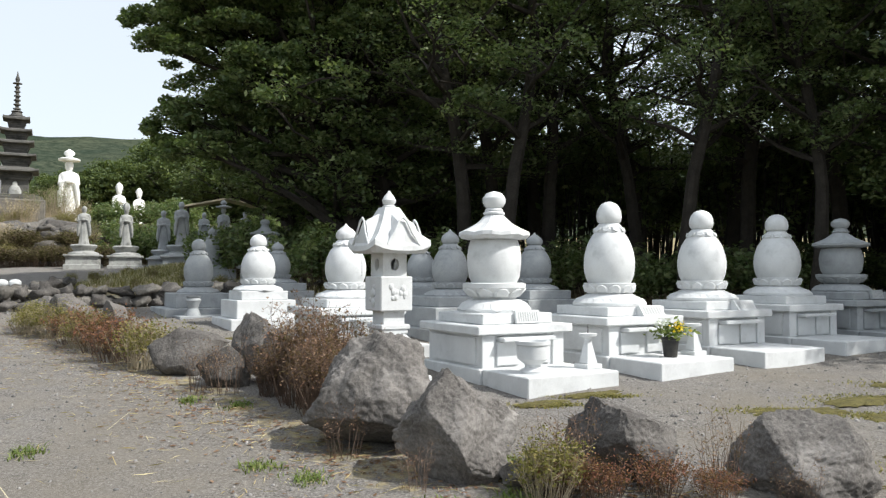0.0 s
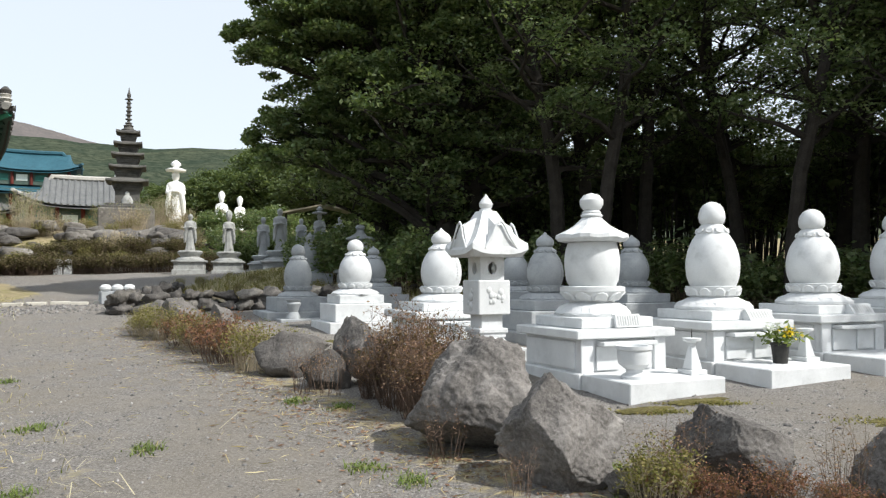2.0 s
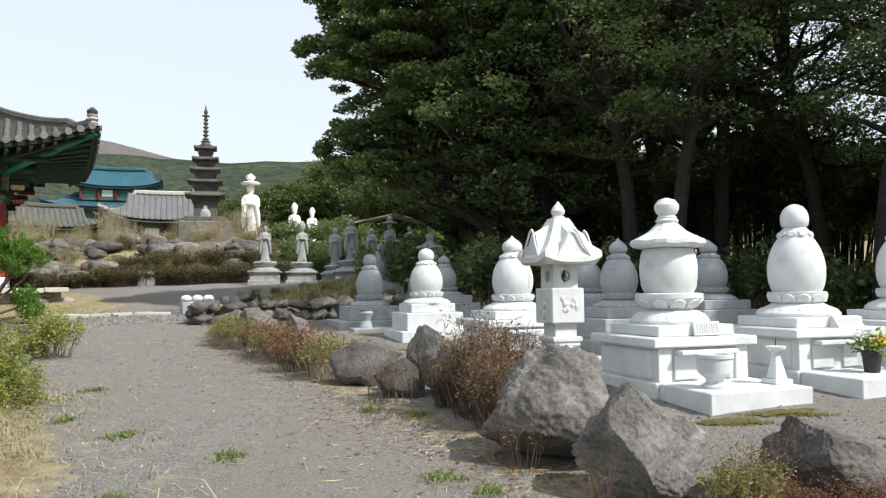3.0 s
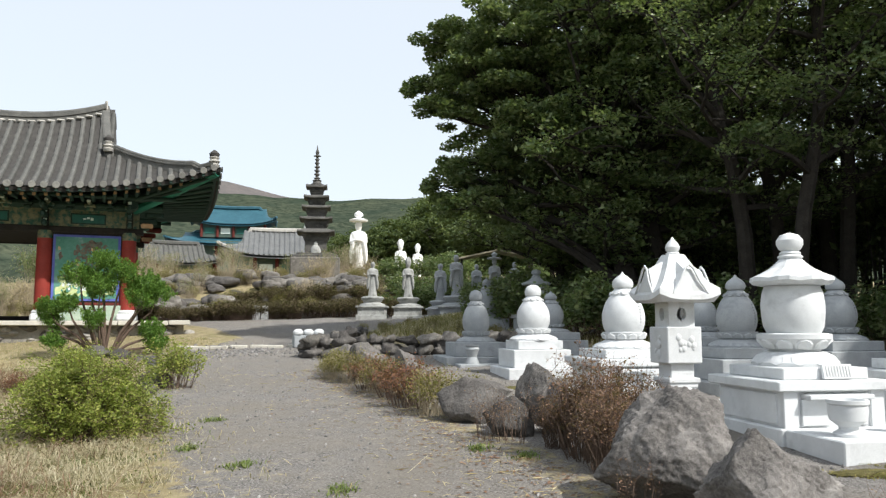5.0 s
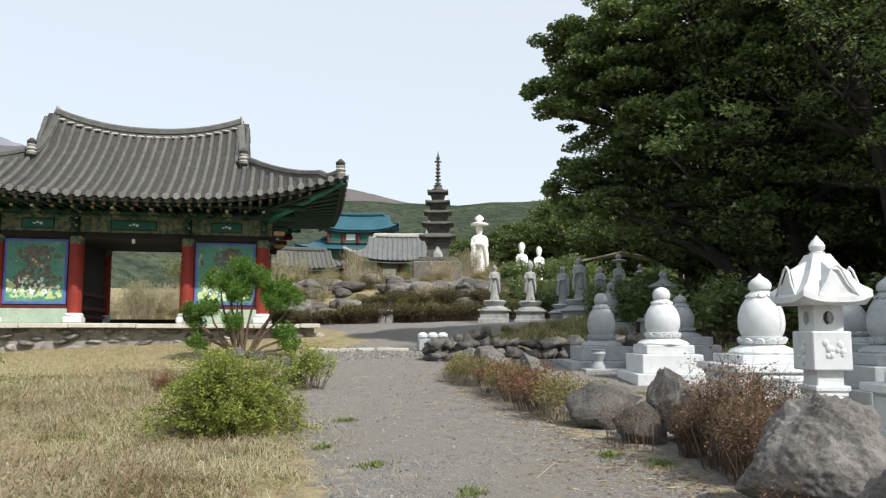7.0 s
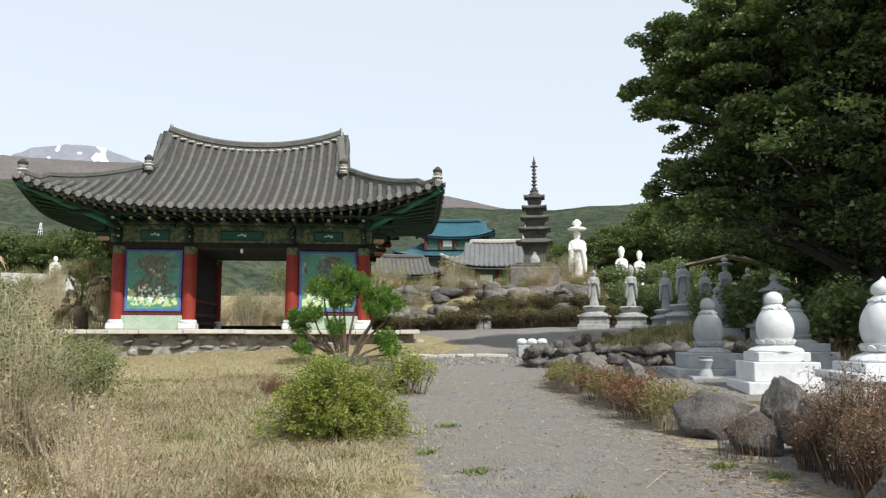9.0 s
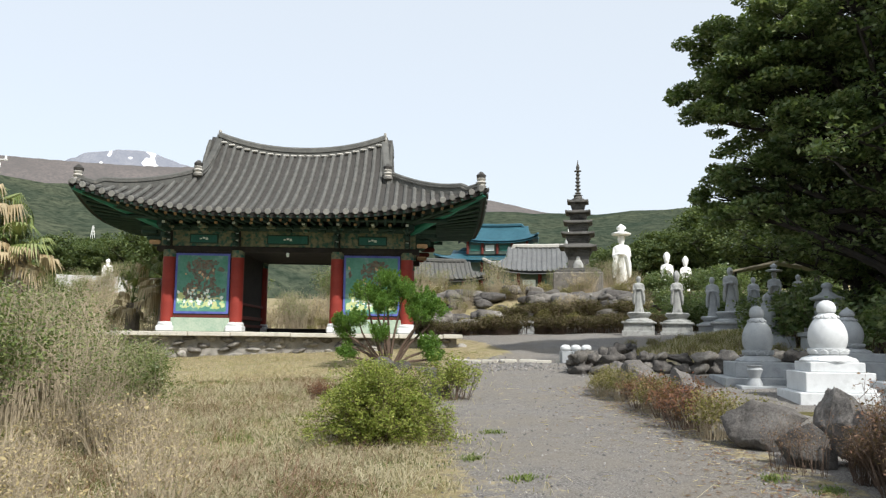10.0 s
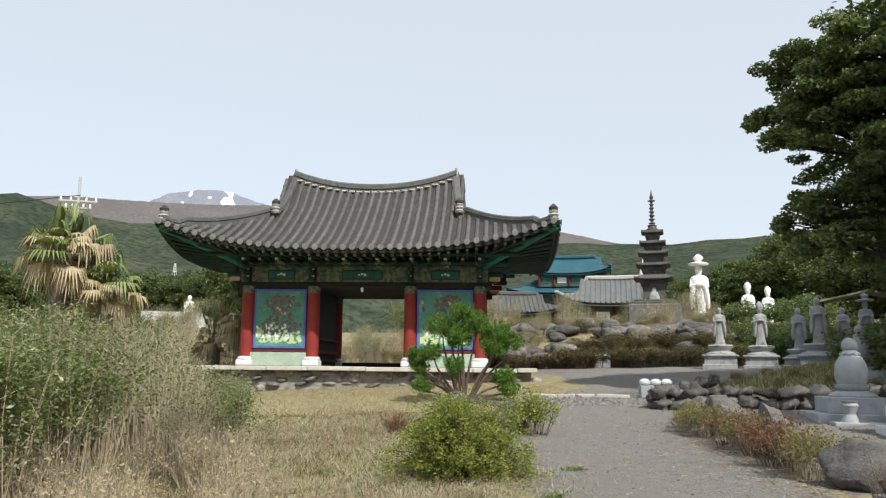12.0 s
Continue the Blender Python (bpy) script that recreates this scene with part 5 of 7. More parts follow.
def statue(x, y, z, rz, h, mat, hat=0, label="", crown=False, group="robed statues"):
    """A plain robed standing figure in one mesh."""
    bm = bmesh.new()
    k = h / 1.8
    prof = [(0.25, 0.0, 0.75), (0.23, 0.06, 0.75), (0.19, 0.3, 0.72), (0.2, 0.7, 0.7), (0.22, 1.0, 0.66), (0.25, 1.2, 0.62), (0.265, 1.33, 0.56), (0.25, 1.4, 0.52), (0.16, 1.45, 0.6), (0.08, 1.47, 0.9), (0.075, 1.51, 1.0), (0.1, 1.55, 1.05), (0.118, 1.63, 1.1), (0.115, 1.7, 1.1), (0.085, 1.77, 1.0), (0.02, 1.8, 1.0)]
    n = 22
    rings = []
    for r, zz, sq in prof:
        ring = []
        for i in range(n):
            a = 2 * math.pi * i / n
            fold = 1 + (0.07 * math.sin(a * 9 + 1.2 * zz) + 0.04 * math.sin(a * 4) if zz < 1.15 else 0)
            ring.append(bm.verts.new((r * fold * math.cos(a) * k, r * sq * fold * math.sin(a) * k, zz * k)))
        rings.append(ring)
    for p, q in zip(rings, rings[1:]):
        for i in range(n):
            bm.faces.new((p[i], p[(i + 1) % n], q[(i + 1) % n], q[i]))
    bm.faces.new(rings[0][::-1])
    bm.faces.new(rings[-1])
    for s in (-1, 1):
        tube(bm, [(s * 0.21 * k, 0, 1.34 * k), (s * 0.235 * k, -0.05 * k, 1.1 * k), (s * 0.05 * k, -0.2 * k, 1.14 * k)], [0.07 * k, 0.08 * k, 0.05 * k], 8)
        tube(bm, [(s * 0.17 * k, -0.13 * k, 1.1 * k), (s * 0.23 * k, -0.1 * k, 0.8 * k), (s * 0.25 * k, -0.06 * k, 0.5 * k), (s * 0.25 * k, -0.05 * k, 0.38 * k)], [0.08 * k, 0.075 * k, 0.06 * k, 0.02 * k], 8)
    tube(bm, [(-0.07 * k, -0.19 * k, 1.15 * k), (0.07 * k, -0.19 * k, 1.15 * k)], [0.06 * k, 0.06 * k], 8)
    if hat:
        lathe(bm, [(0.1 * k, 1.77 * k), (0.35 * k * hat, 1.79 * k), (0.37 * k * hat, 1.84 * k), (0.2 * k, 1.88 * k), (0.09 * k, 1.9 * k), (0.09 * k, 1.94 * k), (0.15 * k, 1.99 * k), (0.15 * k, 2.05 * k), (0.06 * k, 2.12 * k), (0.02 * k, 2.15 * k)], 18)
    if crown:
        lathe(bm, [(0.12 * k, 1.7 * k), (0.15 * k, 1.85 * k), (0.1 * k, 1.98 * k), (0.03 * k, 2.05 * k)], 12, lobes=6, lobe=0.12)
    o = part("statue", bm, mat, smooth=True)
    o.matrix_basis = pose(x, y, z, 0, 0, rz)
    return tagged(o, label or "weathered grey granite statue of a robed figure", "statue", group)


def pedestal(x, y, z, rz, h, mat, wd=1.1):
    t = thing("statue_pedestal", x, y, z, rz, "tiered lotus pedestal of weathered granite", "pedestal", "statue pedestals")
    bm = bmesh.new()
    box(bm, (0, 0, -0.1 + 0.05), (wd * 1.1, wd * 1.1, 0.3), 0.02)
    part("footing", bm, mat, t)
    bm = bmesh.new()
    box(bm, (0, 0, h * 0.28), (wd * 0.98, wd * 0.98, h * 0.4), 0.015)
    part("die", bm, mat, t)
    bm = bmesh.new()
    box(bm, (0, 0, h * 0.5), (wd * 1.12, wd * 1.12, h * 0.1), 0.02)
    part("cornice", bm, mat, t)
    bm = bmesh.new()
    lathe(bm, [(wd * 0.48, h * 0.55), (wd * 0.47, h * 0.62), (wd * 0.32, h * 0.7), (wd * 0.31, h * 0.76), (wd * 0.4, h * 0.86), (wd * 0.42, h * 0.94), (wd * 0.36, h)], 20)
    petals(part("lotus_seat", bm, mat, t, smooth=True), mat, wd * 0.32, h * 0.74, h * 0.95, 10, 0.08)
    return t


SHADE_GREY, GRO, WHITE = M["granite_shade_grey"], M["granite_old"], M["white_stone"]
for x, y, gz, ph, top, hat, crown, mt in ((-13.88, 28.8, 0.43, 0.86, 2.75, 0, 0, GRO), (-12.5, 29.35, 0.37, 0.86, 2.72, 0, 1, GRO), (-11.6, 30.8, 0.3, 0.75, 2.66, 0, 0, SHADE_GREY), (-10.8, 30.6, 0.3, 0.95, 3.01, 0, 0, SHADE_GREY),
                                          (-10.72, 33.2, 0.4, 0.75, 2.66, 0, 0, SHADE_GREY), (-9.66, 32.5, 0.35, 0.85, 2.85, 1.0, 0, SHADE_GREY), (-8.95, 33.3, 0.4, 0.8, 2.7, 0, 0, SHADE_GREY)):
    pedestal(x, y, gz, 20, ph, mt, 1.15 if top < 3 else 1.4)
    statue(x, y, gz + ph, 25, top - gz - ph, mt, hat, crown=bool(crown))
statue(-23.8, 47.3, 2.6, 27, 3.75, WHITE, 0.85, "tall white stone statue under a round canopy hat", group="white statues")
statue(-18.36, 42.1, 2.1, 25, 2.2, WHITE, 0, "white stone statue of a robed figure with a crown", True, "white statues")
statue(-17.45, 42.6, 2.1, 25, 1.95, WHITE, 0, "white stone statue of a robed figure with a crown", True, "white statues")
statue(-58.5, 28.8, 3.5, 60, 2.5, WHITE, 0, "white stone statue of a robed figure beyond the thicket", group="white statues")

# ---------------------------------------------------------------- pagoda


def pagoda(x, y, z, rz):
    t = thing("stone_pagoda", x, y, z, rz, "grey five-roofed stone pagoda with a ringed spire", "pagoda")
    bm = bmesh.new()
    box(bm, (0, 0, -0.55), (3.0, 3.0, 1.5), 0.06)
    part("rubble_footing", bm, M["rubble"], t)
    bm = bmesh.new()
    box(bm, (0, 0, 0.27), (2.75, 2.75, 0.18), 0.03)
    box(bm, (0, 0, 0.42), (2.3, 2.3, 0.14), 0.03)
    part("platform", bm, M["pagoda"], t)
    zz = 0.49
    # body foot, body head, body height, roof width, roof thickness
    tiers = ((1.3, 1.65, 1.2, 2.3, 0.34), (1.2, 1.5, 0.52, 2.02, 0.25), (1.05, 1.3, 0.5, 1.78, 0.25), (0.9, 1.1, 0.42, 1.56, 0.24), (0.72, 0.9, 0.46, 1.32, 0.24))
    for i, (foot, head, bh, rw, rh) in enumerate(tiers):
        neck = bh * (0.68 if i == 0 else 0.3)
        bm = bmesh.new()
        box(bm, (0, 0, zz + neck / 2), (foot, foot, neck), 0.015)
        for q in range(3):
            w_ = foot + (head - foot) * (q + 1) / 3
            box(bm, (0, 0, zz + neck + (bh - neck) * (q + 0.5) / 3), (w_, w_, (bh - neck) / 3 * 1.02), 0.012)
        st = part("storey", bm, M["pagoda"], t)
        if i == 0:
            bm = bmesh.new()
            lathe(bm, [(0.3, zz), (0.32, zz + 0.2), (0.2, zz + 0.46), (0.12, zz + 0.5), (0.13, zz + 0.64), (0.03, zz + 0.74)], 12, (0, -foot / 2 - 0.03), 0.5)
            part("relief", bm, M["granite_old"], st, smooth=True)
        zz += bh
        bm = bmesh.new()
        rings = []
        for w_, h_, lift in ((head * 0.9, 0.0, 0), (rw * 0.97, 0.03, 0.05), (rw, 0.06, 0.08), (rw * 0.98, 0.15, 0.08), (rw * 0.86, 0.2, 0.02), (rw * 0.62, rh, 0)):
            ring = []
            for k in range(24):
                a = 2 * math.pi * k / 24 + math.pi / 4
                q = 1 / max(abs(math.cos(a)), abs(math.sin(a)))
                ring.append(bm.verts.new((w_ / 2 * q * math.cos(a), w_ / 2 * q * math.sin(a), zz + h_ + lift * ((q - 1) / 0.414) ** 3)))
            rings.append(ring)
        for p, q in zip(rings, rings[1:]):
            for k in range(24):
                bm.faces.new((p[k], p[(k + 1) % 24], q[(k + 1) % 24], q[k]))
        bm.faces.new(rings[0][::-1])
        bm.faces.new(rings[-1])
        part("roof", bm, M["pagoda"], t)
        zz += rh - 0.02
    bm = bmesh.new()
    prof = [(0.4, zz), (0.42, zz + 0.1), (0.3, zz + 0.14), (0.24, zz + 0.28), (0.3, zz + 0.34), (0.2, zz + 0.4)]
    q = zz + 0.42
    for k in range(6):
        prof += [(0.09, q), (0.2 - 0.012 * k, q + 0.05), (0.2 - 0.012 * k, q + 0.1), (0.09, q + 0.14)]
        q += 0.24
    prof += [(0.07, q), (0.24, q + 0.04), (0.22, q + 0.08), (0.08, q + 0.12), (0.12, q + 0.3), (0.05, q + 0.5), (0.015, q + 0.75)]
    lathe(bm, prof, 14)
    part("spire", bm, M["pagoda"], t, smooth=False)


pagoda(-23.9, 41.6, 3.35, 28)

# ---------------------------------------------------------------- halls beyond the garden


def hall_roof(t, wd, dp, z0, z1, mat, ridge_mat, rolls=0):
    """A curved hip roof with raised corners and a ridge."""
    n, m = 41, 25
    us, vs = np.linspace(-wd / 2, wd / 2, n), np.linspace(-dp / 2, dp / 2, m)
    inset = dp / 2 * 0.9

    def zz(u, v):
        a, b = (wd / 2 - abs(u)) / inset, (dp / 2 - abs(v)) / (dp / 2)
        s = min(a, b, 1.0)
        if abs(u) < wd / 2 - inset * 0.55:
            s = b
        return z0 + (z1 - z0) * (0.6 * s + 0.4 * s * s) + (z1 - z0) * 0.3 * abs(2 * u / wd) ** 3.5 * (1 - min(1.0, b)) + (z1 - z0) * 0.1 * abs(2 * u / wd) ** 2

    v = np.array([[(a, b, zz(a, b)) for b in vs] for a in us])
    i = (np.arange(n - 1)[:, None] * m + np.arange(m - 1)[None]).ravel()
    f = np.stack([i, i + m, i + m + 1, i + 1], 1)
    low = v.copy()
    low[..., 2] -= 0.25
    V = np.concatenate([v.reshape(-1, 3), low.reshape(-1, 3)])
    F = np.concatenate([f, f[:, ::-1] + n * m])
    roof = mesh_np("roof", V, F, mat, t, smooth=True)
    bm = bmesh.new()
    pts = [(u, 0, zz(u, 0) + 0.15) for u in np.linspace(-wd / 2 + inset * 0.55, wd / 2 - inset * 0.55, 9)]
    tube(bm, pts, 0.22, 6)
    part("ridge", bm, ridge_mat, roof)
    for sx in (-1, 1):
        for sy in (-1, 1):
            bm = bmesh.new()
            pts = []
            for s in np.linspace(0, 1, 8):
                u, q = (wd / 2 - inset * 0.55) * (1 - s) + wd / 2 * s, dp / 2 * s
                pts.append((sx * u, sy * q, zz(u, q) + 0.1))
            tube(bm, pts, 0.14, 6)
            part("hip_ridge", bm, ridge_mat, roof)
    if rolls:
        for u in np.arange(-wd / 2 + 0.3, wd / 2 - 0.2, rolls):
            bm = bmesh.new()
            end = -0.05 if abs(u) < wd / 2 - inset * 0.55 else -dp / 2 + (dp / 2) * min(1, (wd / 2 - abs(u)) / inset)
            tube(bm, [(u, q, zz(u, q) + 0.03) for q in np.linspace(-dp / 2, min(end, -0.05), 6)], 0.09, 5)
            part("cover_tile", bm, mat, roof)


def hall(name, x, y, z, rz, tiers, label, mat, ridge_mat, rolls=0):
    t = thing(name, x, y, z, rz, label, "temple hall")
    for wd, dp, z0, z1, bw, bd, b0 in tiers:
        bm = bmesh.new()
        box(bm, (0, 0, (b0 + z0 + 0.4) / 2), (bw, bd, z0 + 0.4 - b0))
        wall = part("wall", bm, M["far_wall"], t)
        k = int(bw / 1.6)
        for i in range(k + 1):
            bm = bmesh.new()
            tube(bm, [(-bw / 2 + bw * i / k, -bd / 2 - 0.1, b0), (-bw / 2 + bw * i / k, -bd / 2 - 0.1, z0)], 0.16, 8)
            part("column", bm, M["red_dark"], t)
        for i in range(k):
            bm = bmesh.new()
            box(bm, (-bw / 2 + bw * (i + 0.5) / k, -bd / 2 - 0.03, b0 + (z0 - b0) * 0.5), (bw / k * 0.6, 0.05, (z0 - b0) * 0.45))
            part("window", bm, M["mural_white"] if i % 2 else M["teal_panel"], t)
        hall_roof(t, wd, dp, z0, z1, mat, ridge_mat, rolls)
    return t


hall("great_hall", -53.2, 74.0, 4.3, 32, ((14.5, 7.0, 2.5, 4.0, 10.5, 5, -2.0), (9.6, 4.4, 4.9, 6.9, 7.0, 3.2, 3.4)), "two-tiered temple hall with teal glazed roofs", M["teal_roof"], M["teal_roof"])
hall("side_hall", -38.4, 60.0, 2.0, 32, ((10.0, 7.5, 2.5, 5.0, 7.6, 5.2, 0.0),), "low temple hall under a pale grey tiled roof", M["grey_roof"], M["plaster"], 0.45)
hall("side_hall", -50.0, 60.0, 2.0, 45, ((9.0, 7.0, 2.3, 4.3, 6.8, 4.8, 0.0),), "low temple hall under a dark grey tiled roof", M["tile"], M["tile"], 0.45)
# white finial and long boundary wall in the distance
bm = bmesh.new()
lathe(bm, [(0.5, 0), (0.5, 1.0), (0.3, 1.2), (0.42, 1.6), (0.3, 2.1), (0.1, 2.5), (0.03, 3.4)], 14)
o = part("white_spire", bm, M["white_stone"], smooth=True)
o.matrix_basis = pose(-43.5, 74.0, 6.9)
tagged(o, "white stone spire behind the grey hall roof", "spire")
bm = bmesh.new()
box(bm, (0, 0, 0.6), (9, 0.35, 1.6), 0.03)
o = part("boundary_wall", bm, M["concrete"])
o.matrix_basis = pose(-66, 33.0, 3.6, 0, 0, 61)
tagged(o, "long pale grey boundary wall in the distance", "wall")


def utility_pole(x, y, z, h, arms=True):
    t = thing("utility_pole", x, y, z, 60, "tall pale utility pole with cross-arms", "utility pole", "utility poles")
    bm = bmesh.new()
    tube(bm, [(0, 0, -1), (0, 0, h)], [0.28, 0.18], 8)
    part("pole", bm, M["concrete"], t)
    if arms:
        for q, (zz, ln) in enumerate(((h - 3.6, 5.2), (h - 4.6, 3.6))):
            bm = bmesh.new()
            box(bm, (0, 0, zz), (ln, 0.22, 0.22))
            arm = part("cross_arm", bm, M["concrete"], t)
            for s in (-0.45, -0.2, 0.2, 0.45):
                bm = bmesh.new()
                lathe(bm, [(0.14, zz + 0.1), (0.16, zz + 0.3), (0.08, zz + 0.6)], 8, (s * ln, 0))
                part("insulator", bm, M["white_stone"], arm)


utility_pole(-114, 38.4, 6, 21)
bm = bmesh.new()
tube(bm, [(-113.5, 38.5, 24.2), (-135, 25, 23.6), (-170, 5, 25.5)], 0.06, 5)
o = tagged(part("cable", bm, M["timber_dark"]), "thin overhead cable from the pole", "cable")


def pylon(x, y, z, h):
    t = thing("pylon", x, y, z, 20, "distant pale lattice pylon on the hillside", "pylon")
    for sx in (-1, 1):
        for sy in (-1, 1):
            bm = bmesh.new()
            tube(bm, [(sx * h * 0.1, sy * h * 0.1, 0), (sx * h * 0.02, sy * h * 0.02, h)], h * 0.012, 4)
            part("leg", bm, M["white_stone"], t)
    for q in (0.55, 0.7, 0.85):
        bm = bmesh.new()
        box(bm, (0, 0, h * q), (h * 0.34 * (1.3 - q), h * 0.02, h * 0.02))
        part("cross_arm", bm, M["white_stone"], t)


pylon(-520, 246, 50, 13)

# ---------------------------------------------------------------- trees and shrubs


def limb_tree(name, seed, h, spread, n_leaf, leaf, leaf_mat, bark, crown_low=0.3, trunk_r=0.2, lean=(0, 0), forks=7, limb_n=5, clump=0.75, label="", category="tree", shape=1.0):
    """A tapered trunk, crooked limbs and a crown of many leaves in loose clumps."""
    r = random.Random(seed)
    nr = np.random.default_rng(seed)
    t = thing(name, 0, 0, 0, 0, label, category)
    bm = bmesh.new()
    pts, p = [], Vector((0, 0, -0.2))
    d = Vector((lean[0], lean[1], 1)).normalized()
    steps = 9
    for i in range(steps):
        pts.append(p.copy())
        d = (d + Vector((r.uniform(-0.13, 0.13), r.uniform(-0.13, 0.13), 0.05))).normalized()
        p = p + d * (h * 0.82 / (steps - 1))
    tube(bm, pts, [trunk_r * (1 - 0.085 * i) * (1.25 if i == 0 else 1) for i in range(steps)], 9)
    part("trunk", bm, bark, t, smooth=True)
    tips = []
    bm = bmesh.new()
    for k in range(forks * limb_n):
        s = crown_low + (1 - crown_low) * (k + r.random()) / (forks * limb_n)
        q = s * (steps - 1) * 0.999
        i = int(q)
        start = pts[i].lerp(pts[min(i + 1, steps - 1)], q - i)
        a = k * 2.4 + r.uniform(-0.5, 0.5)
        ln = spread * (0.5 + 0.5 * r.random()) * (math.sin(math.pi * min(1, (0.22 + 0.78 * (s - crown_low) / (1 - crown_low)) * 0.92)) ** 0.7)
        e = Vector((math.cos(a), math.sin(a), r.uniform(0.05, 0.6)))
        line, cur, dd = [start], start.copy(), e.normalized()
        for j in range(5):
            dd = (dd + Vector((r.uniform(-0.3, 0.3), r.uniform(-0.3, 0.3), r.uniform(-0.12, 0.22)))).normalized()
            cur = cur + dd * ln / 5
            line.append(cur.copy())
        r0 = trunk_r * (0.62 - 0.4 * s)
        tube(bm, line, [r0, r0 * 0.8, r0 * 0.6, r0 * 0.42, r0 * 0.25, r0 * 0.1], 5)
        tips += [(line[3], 0.8), (line[4], 1.0), (line[5], 0.9)]
        for j in (1, 2, 3, 4, 4):
            b = line[j] + Vector((r.uniform(-1, 1), r.uniform(-1, 1), r.uniform(-0.25, 0.6))) * ln * 0.3
            mid = (line[j] + b) / 2 + Vector((r.uniform(-0.1, 0.1), r.uniform(-0.1, 0.1), 0.1))
            tube(bm, [line[j], mid, b], [r0 * 0.35, r0 * 0.25, r0 * 0.08], 4)
            tips.append((b, 0.9))
            for _ in range(2):
                c2 = b + Vector((r.uniform(-1, 1), r.uniform(-1, 1), r.uniform(-0.4, 0.5))) * ln * 0.16
                tube(bm, [b, c2], [r0 * 0.12, r0 * 0.04], 3)
                tips.append((c2, 0.7))
    tips.append((pts[-1], 1.0))
    tagged(part("limb_work", bm, bark, t, smooth=True), kind="stuff")
    wt = np.array([max(0.05, r.gauss(1, 0.6)) for _ in tips])
    pick = nr.choice(len(tips), n_leaf, p=wt / wt.sum())
    cen = np.array([[*tips[i][0]] for i in pick])
    sz = np.array([tips[i][1] for i in pick])[:, None]
    g = nr.normal(size=(n_leaf, 3))
    g = g / np.linalg.norm(g, axis=1, keepdims=True) * nr.random((n_leaf, 1)) ** 0.45 * [1, 1, 0.42] * clump * sz
    g[:, 2] += 0.12
    v, f = leaves_np(cen + g, leaf, nr, 0.15, 0.5)
    tagged(mesh_np("crown", v, f, leaf_mat, t), kind="stuff")
    return t


def put_all(models, spots, group, labels=None):
    """Sets a model at its first spot and copies at the others: (model, x, y, z, turn, scale)."""
    used = set()
    for k, x, y, z, rz, s in spots:
        m = pose(x, y, z, 0, 0, rz)
        if k in used:
            ob = copy_thing(models[k], m)
        else:
            ob = models[k]
            ob.matrix_basis = m
            used.add(k)
        ob.scale = (s, s, s)
        tagged(ob, group=group)


FL = "tall evergreen tree with dark glossy leaves and crooked limbs"
forest = [limb_tree("evergreen_tree", 11, 14, 4.6, 34000, 0.14, M["leaf_forest"], M["bark"], 0.2, 0.24, (0.1, -0.05), 8, 6, 0.62, FL),
          limb_tree("evergreen_tree", 12, 15, 4.2, 24000, 0.1, M["leaf_forest"], M["bark"], 0.3, 0.22, (-0.12, 0), 7, 5, 0.6, FL),
          limb_tree("evergreen_tree", 13, 13, 4.8, 32000, 0.14, M["leaf_forest"], M["bark"], 0.16, 0.2, (0.05, 0.1), 8, 6, 0.62, FL),
          limb_tree("evergreen_tree", 14, 16, 4.4, 20000, 0.1, M["leaf_forest"], M["bark"], 0.33, 0.24, (0.2, 0.0), 7, 5, 0.6, FL),
          limb_tree("evergreen_tree", 15, 15, 3.6, 20000, 0.1, M["leaf_forest"], M["bark"], 0.28, 0.17, (-0.22, 0.1), 6, 5, 0.6, FL)]
spots = [(0, -1.4, 21.2, 0, 200, 1.05), (1, 0.6, 18.9, 0, 30, 0.95), (2, -3.5, 21.4, 0, 260, 0.98), (2, -4.6, 22.3, 0, 20, 0.92), (4, -0.6, 24.5, 0, 120, 1.0), (1, 2.9, 21.5, 0, 75, 1.0)]
rr = random.Random(21)
for row, (y0, n) in enumerate(((17.6, 8), (20.4, 9), (24.0, 8))):
    for i in range(n):
        x = 1.8 + i * 2.6 + (row % 2) * 1.3 + rr.uniform(-0.8, 0.8) - row * 0.9
        y = y0 + rr.uniform(-0.9, 0.9) - 0.16 * max(0, x)
        spots.append((rr.choice((1, 3, 4)), x, y, 0, rr.uniform(0, 360), rr.uniform(0.9, 1.12)))
for x, y, k in ((12.0, 12.3, 0.85), (14.6, 11.8, 0.9), (11.0, 13.4, 0.9), (9.9, 15.0, 1.0), (13.0, 13.2, 1.0), (13.5, 15.0, 1.0), (16.5, 12.6, 1.05), (13.4, 10.6, 1.05), (16.2, 9.6, 1.1), (19.0, 11.0, 1.1), (11.4, 12.0, 0.95), (18.5, 8.4, 1.1)):
    spots.append((rr.choice((0, 2)), x, y, 0, rr.uniform(0, 360), k))
spots += [(0, -3.4, 28.8, 0.3, 40, 1.1), (2, -3.2, 31.8, 0.3, 160, 1.1), (0, -0.5, 31.0, 0.3, 280, 1.1)]
put_all(forest, spots, "evergreen wood behind the stupas")



